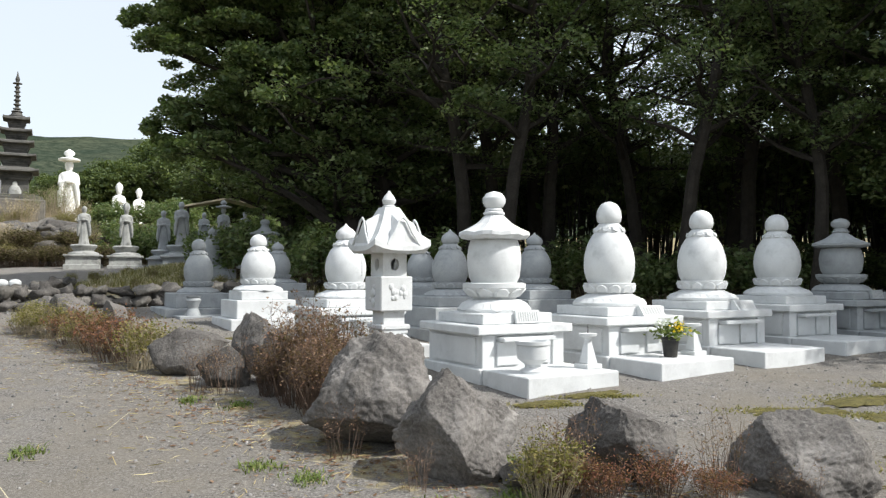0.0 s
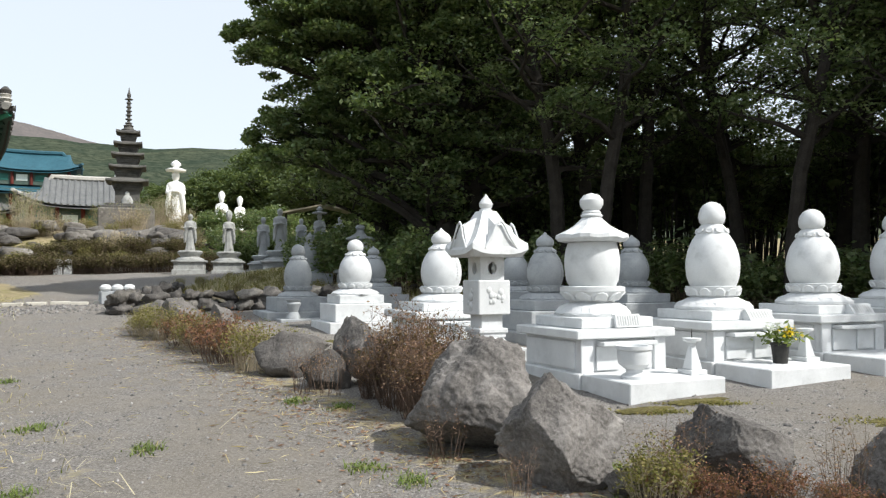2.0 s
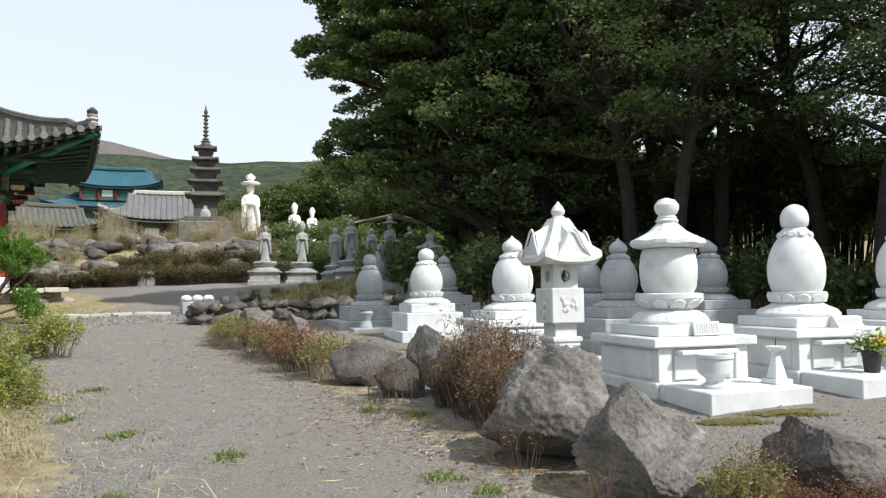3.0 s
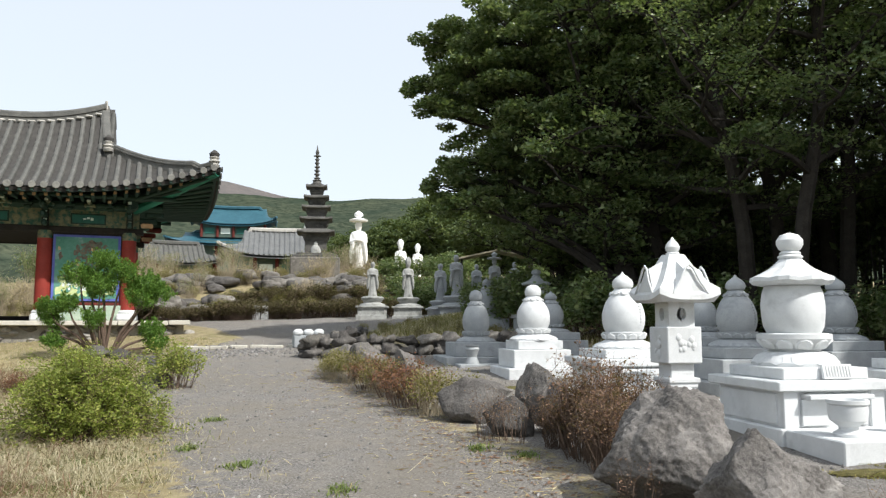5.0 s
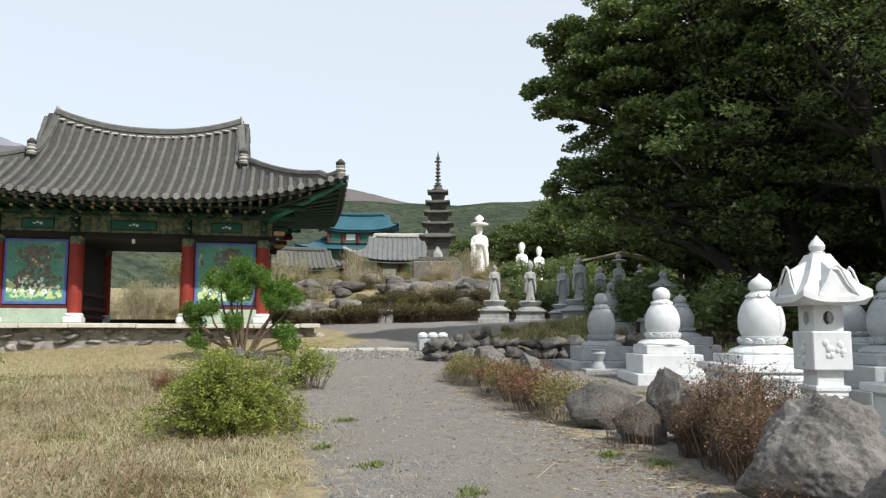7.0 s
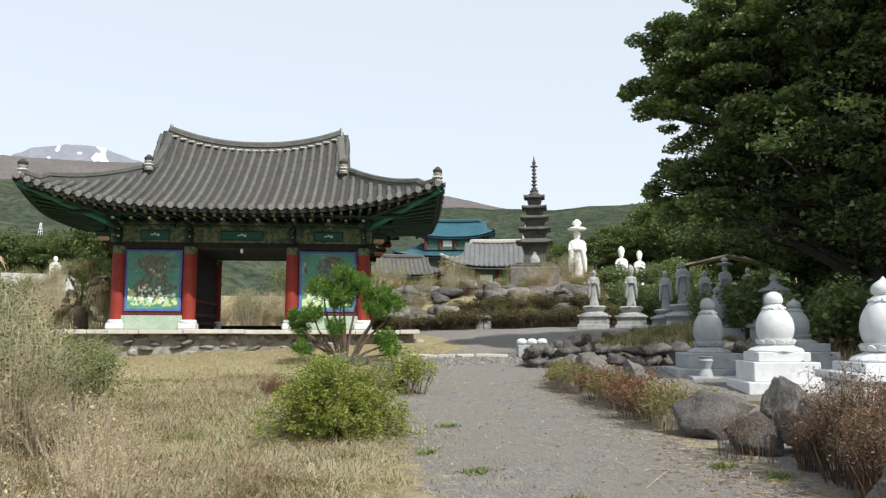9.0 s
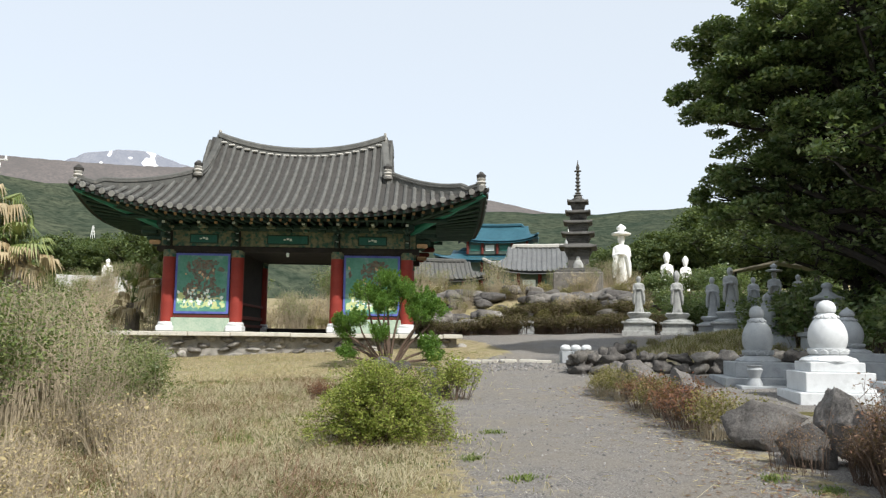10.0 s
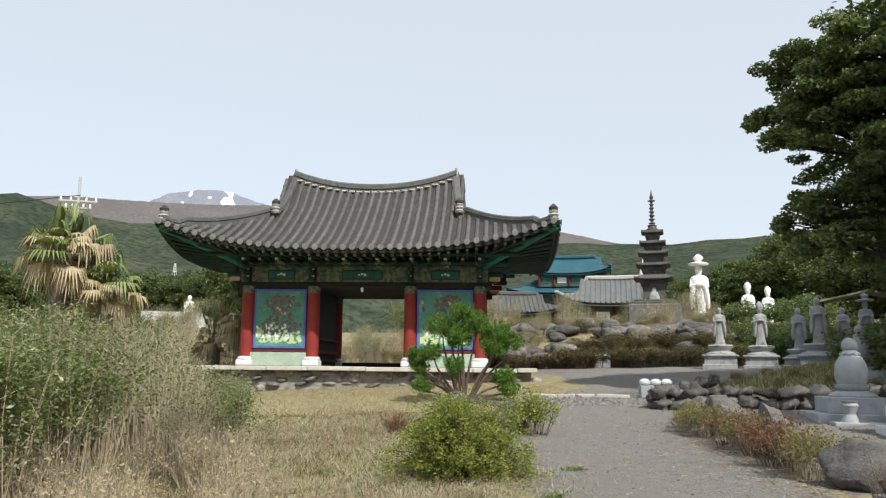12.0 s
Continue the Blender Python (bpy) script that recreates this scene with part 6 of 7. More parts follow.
def spreading_tree(x, y, seed, domes, label, tall=1.0):
    """A broad evergreen: forked trunk, long crooked limbs, leaves in overlapping domes: (x, y, z, radius)."""
    r, nr = random.Random(seed), np.random.default_rng(seed)
    t = thing("evergreen_tree", x, y, 0, 0, label, "tree")
    bm = bmesh.new()
    fork = [Vector((0, 0, -0.2))] + [Vector((p, q, z * tall)) for p, q, z in ((0.1, 0, 1.4), (-0.1, 0.1, 2.8), (-0.3, 0.1, 4.2), (-0.4, 0.2, 6.0), (-0.3, 0.3, 8.0))]
    tube(bm, fork, [0.4, 0.32, 0.28, 0.24, 0.18, 0.1], 10)
    part("trunk", bm, M["bark"], t, smooth=True)
    C = []
    bm = bmesh.new()
    for dx, dy, dz, dr in domes:
        e = Vector((dx - x, dy - y, dz - 0.1))
        b = fork[min(5, max(1, int(dz / 2.1 / tall)))]
        m1 = b.lerp(e, 0.35) + Vector((r.uniform(-0.3, 0.3), r.uniform(-0.3, 0.3), r.uniform(-0.1, 0.5)))
        m2 = b.lerp(e, 0.7) + Vector((r.uniform(-0.3, 0.3), r.uniform(-0.3, 0.3), r.uniform(-0.2, 0.3)))
        tube(bm, [b, m1, m2, e], [0.13, 0.1, 0.065, 0.025], 6)
        for k in range(16):
            a = r.uniform(0, 6.283)
            q = e + Vector((math.cos(a), math.sin(a), 0)) * dr * r.uniform(0.35, 0.95) + Vector((0, 0, r.uniform(-0.25, 0.55) * dr))
            s0 = m2.lerp(e, r.random())
            tube(bm, [s0, s0.lerp(q, 0.5) + Vector((0, 0, 0.08)), q], [0.022, 0.015, 0.006], 4)
            n = int(150 * dr)
            g = nr.normal(size=(n, 3))
            g = g / np.linalg.norm(g, axis=1, keepdims=True) * nr.random((n, 1)) ** 0.4 * [0.42, 0.42, 0.2] * max(0.75, dr * 0.75)
            C.append(g + np.array(q[:]))
    tagged(part("limb_work", bm, M["bark"], t, smooth=True), kind="stuff")
    v, f = leaves_np(np.concatenate(C), 0.14, nr, 0.15, 0.5)
    tagged(mesh_np("crown", v, f, M["leaf_forest"], t), kind="stuff")
    return t


DOMES = []
rd = random.Random(77)
for dx, dz, dr in ((-7.4, 7.7, 0.85), (-6.6, 8.6, 0.95), (-6.0, 7.3, 1.0), (-6.2, 9.4, 1.0), (-5.0, 8.6, 1.2), (-5.2, 6.5, 1.1), (-6.0, 5.3, 0.95), (-6.9, 4.5, 0.85), (-6.0, 3.9, 0.8), (-5.0, 5.0, 1.0), (-4.3, 7.4, 1.2), (-3.9, 9.6, 1.3), (-5.0, 10.6, 1.2),
                   (-5.6, 6.6, 1.1), (-6.6, 6.4, 0.8), (-4.6, 6.0, 1.1), (-5.8, 4.6, 1.0), (-4.6, 4.4, 1.0), (-6.4, 7.9, 1.0), (-5.2, 7.4, 1.1), (-3.8, 5.6, 1.1), (-4.9, 3.7, 0.85), (-3.0, 7.8, 1.2), (-2.4, 9.8, 1.3), (-2.6, 5.2, 1.0), (-1.6, 7.0, 1.2), (-3.4, 11.5, 1.3), (-1.4, 11.0, 1.3), (-4.4, 8.0, 1.1), (-3.6, 4.2, 0.8), (-0.4, 8.8, 1.2), (-5.6, 8.0, 0.9)):
    DOMES.append((dx - 0.56, 20.0 + rd.uniform(-0.9, 1.3), dz, dr * 1.15))
spreading_tree(-2.6, 20.7, 9, DOMES, "broad evergreen tree with spreading limbs and domed foliage")
HIGH = []
for dx, dy, dz, dr in ((10.5, 9.6, 12.8, 1.3), (11.2, 10.2, 13.6, 1.3), (9.0, 11.8, 11.7, 1.3), (9.4, 11.6, 9.6, 1.2), (8.6, 12.6, 12.6, 1.3), (7.8, 12.6, 13.8, 1.3), (8.1, 12.0, 16.0, 1.3), (9.0, 12.6, 15.0, 1.3), (10.4, 11.4, 14.2, 1.4), (11.4, 12.6, 12.6, 1.4), (12.6, 12.4, 14.5, 1.4), (13.2, 14.6, 13.0, 1.4), (10.6, 14.2, 14.6, 1.4), (10.0, 13.2, 11.6, 1.3), (12.0, 14.2, 16.0, 1.4), (10.4, 12.4, 16.4, 1.3), (7.6, 13.4, 12.4, 1.2)):
    HIGH.append((dx, dy, dz, dr))
spreading_tree(12.2, 14.4, 19, HIGH, "very tall evergreen tree reaching over the grey stupas", 1.6)
hillt = [limb_tree("broadleaf_tree", 31, 8, 4.0, 13000, 0.27, M["leaf_hill"], M["bark"], 0.15, 0.2, (0, 0), 6, 5, 1.1, "rounded broadleaf tree on the hillside"),
         limb_tree("broadleaf_tree", 32, 7, 4.2, 13000, 0.27, M["leaf_hill"], M["bark"], 0.12, 0.2, (0, 0), 6, 5, 1.1, "rounded broadleaf tree on the hillside")]
spots = []
for i in range(64):
    b = radians(rr.uniform(3, 30))
    d = rr.uniform(50, 92)
    if math.degrees(b) > 13:
        d = rr.uniform(64, 95)
    x, y = -math.sin(b) * d, math.cos(b) * d
    spots.append((i % 2, x, y, float(ground_z(x, y)) - 0.3, rr.uniform(0, 360), rr.uniform(0.75, 1.0) * (0.62 if math.degrees(b) > 21.5 else 0.85)))
for i in range(110):
    b = radians(rr.uniform(56, 84))
    d = rr.uniform(80, 130)
    x, y = -math.sin(b) * d, math.cos(b) * d
    spots.append((i % 2, x, y, float(ground_z(x, y)) - 0.3, rr.uniform(0, 360), rr.uniform(0.8, 1.1)))
for i in range(46):
    b = rr.uniform(4, 28.2)
    d = rr.uniform(49, 62) if b < 18 else rr.uniform(58, 66)
    top = 1.6 + d * float(np.interp(b, [4, 16, 22, 25, 28.2], [0.17, 0.14, 0.108, 0.09, 0.07])) * rr.uniform(0.9, 1.04)
    x, y = -math.sin(radians(b)) * d, math.cos(radians(b)) * d
    z = float(ground_z(x, y)) - 0.3
    spots.append((i % 2, x, y, z, rr.uniform(0, 360), (top - z) / 7.4))
put_all(hillt, spots, "hillside trees")


def shrub(name, seed, wd, h, n_twig, n_leaf, leaf, leaf_mat, twig_mat, label, droop=0.0, upright=0.5, leaf_low=0.3, twig_r=0.006, aspect=0.5):
    """Many thin branching stems from the ground, with loose leaves along them."""
    r = random.Random(seed)
    nr = np.random.default_rng(seed)
    t = thing(name, 0, 0, 0, 0, label, "shrub")
    bm = bmesh.new()
    pts = []
    for k in range(n_twig):
        a, q = r.uniform(0, 6.283), math.sqrt(r.random())
        base = Vector((math.cos(a) * q * wd * 0.22, math.sin(a) * q * wd * 0.22, -0.05))
        a2 = a + r.uniform(-0.6, 0.6)
        out = wd * 0.5 * q * r.uniform(0.5, 1.05)
        tip = Vector((math.cos(a2) * out, math.sin(a2) * out, h * r.uniform(0.55, 1.0) * (1 - 0.45 * q * q * (1 - upright))))
        mid = base.lerp(tip, 0.5) + Vector((r.uniform(-0.06, 0.06), r.uniform(-0.06, 0.06), h * 0.08))
        tube(bm, [base, mid, tip], [twig_r, twig_r * 0.7, twig_r * 0.3], 3)
        for j in range(3):
            s = r.uniform(0.35, 0.95)
            b = base.lerp(mid, s * 2) if s < 0.5 else mid.lerp(tip, s * 2 - 1)
            e = b + Vector((r.uniform(-1, 1), r.uniform(-1, 1), r.uniform(0.1, 1.0))) * h * 0.18
            tube(bm, [b, e], [twig_r * 0.55, twig_r * 0.2], 3)
            pts.append((b, e))
        pts.append((mid, tip))
    tagged(part("branchwork", bm, twig_mat, t), kind="stuff")
    if n_leaf:
        i = nr.integers(0, len(pts), n_leaf)
        s = nr.random((n_leaf, 1))
        A, B = np.array([[*pts[k][0]] for k in i]), np.array([[*pts[k][1]] for k in i])
        c = A + (B - A) * s + nr.normal(size=(n_leaf, 3)) * 0.035 * max(wd, 0.6)
        c = c[c[:, 2] > h * leaf_low * nr.random(len(c))]
        v, f = leaves_np(c, leaf, nr, droop, aspect)
        tagged(mesh_np("foliage", v, f, leaf_mat, t), kind="stuff")
    return t


def put(ob, x, y, rz=0.0, s=1.0, dz=0.0, group=""):
    ob.matrix_basis = pose(x, y, float(ground_z(x, y)) + dz, 0, 0, rz)
    ob.scale = (s, s, s)
    return tagged(ob, group=group)


def puts(ob, spots, group=""):
    put(ob, *spots[0][:2], spots[0][2], spots[0][3], 0, group)
    for x, y, rz, s in spots[1:]:
        o = copy_thing(ob, pose(x, y, float(ground_z(x, y)), 0, 0, rz))
        o.scale = (s, s, s)


# understory at the foot of the wood
under = shrub("undergrowth_shrub", 41, 2.6, 1.5, 50, 2600, 0.13, M["leaf_forest"], M["twig_dark"], "dark evergreen undergrowth below the trees")
sp = []
for i in range(30):
    x = -7 + i * 0.78 + rr.uniform(-0.4, 0.4)
    sp.append((x, 18.3 + rr.uniform(-0.8, 3.0) - 0.12 * max(0, x) + (3.5 if x < -3 else 0), rr.uniform(0, 360), rr.uniform(0.7, 1.2)))
puts(under, sp, "undergrowth")
wood = shrub("woodland_shrub", 42, 3.4, 4.6, 60, 6500, 0.17, M["leaf_forest"], M["bark"], "tall dark evergreen growth deep in the wood", upright=0.85, twig_r=0.03)
sp = []
for i in range(20):
    x = -5 + i * 1.5 + rr.uniform(-0.6, 0.6)
    sp.append((x, 23.8 + rr.uniform(-1.5, 3.0) - 0.1 * max(0, x) + (2 if x < -1 else 0), rr.uniform(0, 360), rr.uniform(0.95, 1.45)))
puts(wood, sp, "undergrowth")

# the bright shrub at the path and the trained juniper behind it
def mound_shrub(name, seed, wd, h, stems, leaf, per, leaf_mat, twig_mat, label):
    """A loose dome: arching stems to all sides, side twigs, and small leaves in sprays along them."""
    r, nr = random.Random(seed), np.random.default_rng(seed)
    t = thing(name, 0, 0, 0, 0, label, "shrub")
    bm = bmesh.new()
    C = []
    for k in range(stems):
        a, q = r.uniform(0, 6.283), r.random() ** 0.6
        el = radians(r.uniform(4, 88))
        lump = 1 + 0.22 * math.sin(3 * a + 1) * math.cos(el * 3) + r.uniform(-0.14, 0.14)
        tip = Vector((math.cos(a) * math.cos(el) * wd / 2 * lump, math.sin(a) * math.cos(el) * wd / 2 * lump, max(0.06, math.sin(el) * h * lump)))
        base = Vector((math.cos(a) * q * wd * 0.16, math.sin(a) * q * wd * 0.16, -0.05))
        mid = base.lerp(tip, 0.55) + Vector((0, 0, 0.12 * h + r.uniform(0, 0.1)))
        tube(bm, [base, mid, tip], [0.007, 0.005, 0.002], 3)
        for j in range(7):
            s = r.uniform(0.25, 1.0)
            b = base.lerp(mid, s / 0.55) if s < 0.55 else mid.lerp(tip, (s - 0.55) / 0.45)
            e = b + Vector((r.gauss(0, 1), r.gauss(0, 1), r.gauss(0.3, 0.8))) * 0.13
            e.z = max(e.z, 0.03)
            tube(bm, [b, e], [0.0025, 0.001], 3)
            n = max(3, int(per * (0.35 + 0.65 * s)))
            w_ = nr.random((n, 1)) ** 0.7
            C.append(np.array(b[:]) + (np.array(e[:]) - np.array(b[:])) * w_ + nr.normal(size=(n, 3)) * 0.028)
    tagged(part("branchwork", bm, twig_mat, t), kind="stuff")
    c = np.concatenate(C)
    v, f = leaves_np(c[c[:, 2] > 0.01], leaf, nr, 0.0, 0.55)
    tagged(mesh_np("foliage", v, f, leaf_mat, t), kind="stuff")
    return t


put(mound_shrub("green_shrub", 51, 1.85, 0.86, 250, 0.03, 40, M["leaf_lime"], M["twig_dark"], "rounded shrub with small yellow-green spring leaves"), -6.95, 6.75, 0, 1.0)
put(shrub("green_shrub", 52, 1.3, 0.8, 60, 3000, 0.05, M["leaf_lime"], M["twig_dark"], "low yellow-green shrub beside the path"), -8.9, 10.6, 40, 1.0)


def trained_juniper(x, y, z):
    t = thing("trained_juniper", x, y, z, 40, "cloud-pruned juniper with bright green tufts on bare stems", "tree")
    nr = np.random.default_rng(5)
    pads = [(-0.05, 0, 2.3, 0.36), (-0.62, 0.1, 1.95, 0.42), (0.42, -0.1, 1.98, 0.42), (-0.1, -0.2, 1.62, 0.4), (0.98, 0.1, 1.72, 0.44), (0.85, -0.15, 1.4, 0.36), (1.3, 0.1, 1.5, 0.32), (-0.3, 0.3, 1.85, 0.36), (-1.28, 0, 1.12, 0.3), (-1.3, 0.15, 0.76, 0.25), (-0.85, -0.1, 1.2, 0.27), (-0.25, -0.3, 0.82, 0.27), (-1.15, 0.1, 0.26, 0.26), (1.15, 0.05, 0.52, 0.3), (1.3, -0.1, 0.2, 0.25)]
    for px, py, pz, pr in pads:
        bm = bmesh.new()
        b = (px * 0.12 + nr.uniform(-0.08, 0.08), py * 0.2, -0.1)
        tube(bm, [b, (px * 0.5 + nr.uniform(-0.06, 0.06), py * 0.5, pz * 0.38), (px * 0.85 + nr.uniform(-0.08, 0.08), py * 0.8, pz * 0.7), (px, py, pz)], [0.045, 0.035, 0.026, 0.01], 6)
        part("stem", bm, M["twig_dark"], t, smooth=True)
    for px, py, pz, pr in pads:
        C = []
        for k in range(int(300 * pr * pr + 16)):
            d = nr.normal(size=3)
            d /= np.linalg.norm(d)
            root = np.array([px, py, pz]) + d * pr * nr.uniform(0.35, 0.95) * [1, 1, 0.75]
            way = d * 0.55 + [nr.normal() * 0.2, nr.normal() * 0.2, 0.85]
            way /= np.linalg.norm(way)
            s = nr.random((80, 1))
            C.append(root + way * s * nr.uniform(0.16, 0.27) + nr.normal(size=(80, 3)) * (0.065 * (1.1 - s)))
        v, f = leaves_np(np.concatenate(C), 0.055, nr, -0.9, 0.4)
        mesh_np("tuft", v, f, M["leaf_juniper"], t)


trained_juniper(-15.2, 15.5, 0.1)

# thicket of leafy and bare shoots left of the path
tall = shrub("thicket_shrub", 61, 1.9, 2.0, 36, 4600, 0.055, M["leaf_thicket"], M["twig"], "tall thicket of grey shoots with small green leaves", upright=0.9, leaf_low=0.7, twig_r=0.008)
tall2 = shrub("thicket_shrub", 62, 1.7, 1.9, 60, 1700, 0.05, M["leaf_thicket"], M["twig"], "tall thicket of mostly bare dry shoots", upright=0.9, leaf_low=1.1, twig_r=0.007)
bare = shrub("dry_shrub", 63, 1.6, 0.9, 80, 500, 0.04, M["straw"], M["twig"], "low bare tangle of bleached twigs", upright=0.6, twig_r=0.006)
s1, s2, s3 = [], [], []
for i in range(66):
    b, d = radians(rr.uniform(61, 92)), rr.uniform(8.2, 17.5)
    if math.degrees(b) < 64.5 and d < 11:
        d += 3
    (s1 if rr.random() < 0.68 else s2).append((-math.sin(b) * d, math.cos(b) * d, rr.uniform(0, 360), rr.uniform(0.85, 1.05) + 0.03 * (d - 8) * (1 if math.degrees(b) > 66 else 0.4) - 0.45 * smooth01(69, 62, math.degrees(b))))
for i in range(26):
    b, d = radians(rr.uniform(57, 88)), rr.uniform(6.0, 11)
    s3.append((-math.sin(b) * d, math.cos(b) * d, rr.uniform(0, 360), rr.uniform(0.5, 1.0)))
puts(tall, s1, "thicket")
puts(tall2, s2, "thicket")
puts(bare, s3, "thicket")

# shrubs along the boulder row
brown = shrub("withered_shrub", 71, 1.0, 1.0, 150, 4200, 0.03, M["leaf_brown"], M["twig_dark"], "withered brown shrub among the boulders", upright=0.5, leaf_low=0.7, twig_r=0.005)
puts(brown, [(-1.35, 7.2, 0, 1.05), (-1.1, 6.75, 140, 0.8), (-1.75, 7.6, 250, 0.55), (-1.0, 7.4, 300, 0.9)], "shrubs along the boulders")
rust = shrub("russet_shrub", 72, 0.85, 0.5, 80, 1700, 0.03, M["leaf_rust"], M["twig_dark"], "low russet-leaved shrub among the boulders", twig_r=0.004)
puts(rust, [(-4.2, 9.7, 0, 1.35), (-4.7, 10.4, 90, 1.3), (-5.6, 11.4, 20, 1.2), (1.3, 4.72, 30, 0.6), (0.95, 4.7, 80, 0.55), (1.62, 4.6, 120, 0.5), (0.72, 4.8, 10, 0.6)], "shrubs along the boulders")
oliv = shrub("olive_shrub", 73, 0.9, 0.62, 80, 1900, 0.035, M["leaf_olive"], M["twig"], "low olive and yellow shrub beside the path", twig_r=0.004)
puts(oliv, [(-3.7, 9.2, 0, 1.05), (-5.2, 10.9, 90, 1.0), (-6.3, 12.1, 180, 1.05), (-7.1, 13.0, 30, 0.9), (-6.9, 12.4, 60, 0.8), (0.62, 4.72, 60, 0.7), (-3.35, 9.55, 60, 0.9), (-9.1, 18.9, 0, 0.6), (-8.0, 19.4, 50, 0.5), (-6.9, 19.9, 100, 0.6), (-9.7, 20.8, 150, 0.6), (-11.2, 22.5, 10, 0.6), (-10.2, 24.0, 60, 0.6), (-8.6, 22.0, 100, 0.6), (-5.8, 19.3, 30, 0.6)], "shrubs along the boulders")
o = copy_thing(rust, pose(-10.9, 9.2, float(ground_z(-10.9, 9.2)), 0, 0, 30))
o.scale = (0.7, 0.7, 0.9)
tagged(o, "dead russet clump standing in the dry grass", group="lawn clumps")
drytw = shrub("dry_shrub", 74, 0.75, 0.75, 24, 200, 0.025, M["leaf_brown"], M["twig_dark"], "bare brown twiggy shrub at the boulder foot", upright=0.7, twig_r=0.0035)
puts(drytw, [(0.8, 5.0, 0, 0.8), (0.65, 4.85, 60, 0.7), (1.72, 4.85, 120, 0.75), (-2.25, 7.75, 30, 0.9), (-2.55, 7.8, 200, 0.8), (-0.2, 4.9, 10, 0.5), (2.0, 4.4, 40, 0.5), (-0.75, 5.6, 90, 0.7)], "shrubs along the boulders")

# ---------------------------------------------------------------- boulders
boulder(2.2, 4.85, -0.05, (0.86, 0.7, 0.6), 17, 195, sub=6, peak=-0.16)
boulder(1.2, 5.15, 0, (0.72, 0.6, 0.62), 8, 0, sub=6, peak=-0.05)
boulder(0.02, 5.18, 0, (0.82, 0.62, 0.8), 14, 0, sub=6, peak=0.15)
boulder(-0.52, 5.95, 0, (1.02, 0.75, 0.92), 17, 0, sub=6, peak=-0.05)
boulder(-1.98, 8.35, 0, (0.66, 0.45, 0.98), 20, 0, peak=-0.1)
boulder(-2.42, 8.15, 0, (0.6, 0.45, 0.45), 23, 0, "lava_dark", "low dark basalt boulder beside the path")
boulder(-3.0, 8.95, 0, (0.8, 0.6, 0.7), 26, 15, label="pale grey basalt boulder beside the path")
boulder(-4.35, 10.3, 0, (0.5, 0.45, 0.6), 29, 0)
boulder(-5.05, 11.6, 0, (0.8, 0.6, 0.66), 32, 60)
boulder(-6.3, 12.6, 0, (0.95, 0.7, 0.7), 35, 20)
boulder(-7.4, 14.0, 0, (0.8, 0.6, 0.55), 38, 0)
boulder(0.5, 4.95, 0, (0.35, 0.3, 0.2), 41, 0, label="small pale stone between boulders")
boulder(-8.9, 10.0, -0.05, (0.4, 0.35, 0.25), 44, 0, "lava_dark", "small dark stone at the path edge")
boulder(-9.4, 10.7, -0.05, (0.6, 0.45, 0.35), 47, 0, "lava_dark", "dark stones at the path edge")
for i, (x, y, s) in enumerate(((-14.9, 15.0, 0.7), (-14.3, 15.2, 0.55), (-13.0, 14.4, 0.45), (-12.2, 13.9, 0.5), (-11.6, 13.2, 0.4), (-11.0, 12.6, 0.45), (-12.6, 13.4, 0.35))):
    boulder(x, y, -0.05, (s, s * 0.75, s * 0.6), 150 + i, 40 * i, "lava_dark", "dark field stone at the foot of the juniper", "stones at the path edge", sub=3)


def dry_wall(x0, y0, x1, y1, h, rows, seed):
    """A low wall of stacked flat field stones."""
    dx, dy = x1 - x0, y1 - y0
    L = math.hypot(dx, dy)
    t = thing("dry_stone_wall", x0, y0, float(ground_z((x0 + x1) / 2, (y0 + y1) / 2 - 1.2)), math.degrees(math.atan2(dy, dx)), "low dry-stacked wall of dark lava stones", "wall", kind="structure")
    r = random.Random(seed)
    base = [rock_mesh("wall_stone", (0.6, 0.42, 0.3), seed + k, M["rubble"] if k % 3 == 1 else M["lava_dark"], t, 1.3, 3) for k in range(6)]
    n = 0
    for row in range(rows):
        s = 0.0
        while s < L:
            wd = r.uniform(0.28, 0.6)
            m = pose(s + wd / 2, r.uniform(-0.08, 0.08) + 0.06 * row, h / rows * (row + 0.45), r.uniform(-8, 8), r.uniform(-6, 6), r.uniform(-12, 12)) @ Matrix.Diagonal((wd / 0.56, 1.1, r.uniform(0.75, 1.15) * h / rows / 0.2, 1))
            if n < 6:
                base[n].matrix_basis = m
            else:
                share(base[r.randrange(6)], m, t)
            n += 1
            s += wd * 0.95


dry_wall(-9.6, 16.0, -1.6, 19.4, 0.5, 2, 300)
dry_wall(-9.6, 16.0, -10.3, 21.0, 0.45, 2, 330)

# garden mound: rocks, hedge and dry growth below the pagoda
mound = [rock_mesh("garden_rock", (1.7, 1.2, 0.8), 500 + k, M["rubble"] if k % 2 else M["lava_dark"], None, 0.5, 3) for k in range(6)]
k = 0
for i in range(90):
    b, d = radians(rr.uniform(24, 46)), rr.uniform(35.5, 43)
    if math.degrees(b) < 27 and d < 40:
        continue
    x, y = -math.sin(b) * d, math.cos(b) * d
    s = rr.uniform(0.45, 1.15)
    m = pose(x, y, float(ground_z(x, y)) + 0.2 * s, rr.uniform(-15, 15), 0, rr.uniform(0, 360))
    if k < 6:
        o = mound[k]
        o.matrix_basis = m
    else:
        o = new("garden_rock", mound[rr.randrange(6)].data)
        o.matrix_basis = m
    o.scale = (s, s, s * 0.85)
    tagged(o, "rough lichened garden rock on the mound", "rock", "garden rocks")
    k += 1
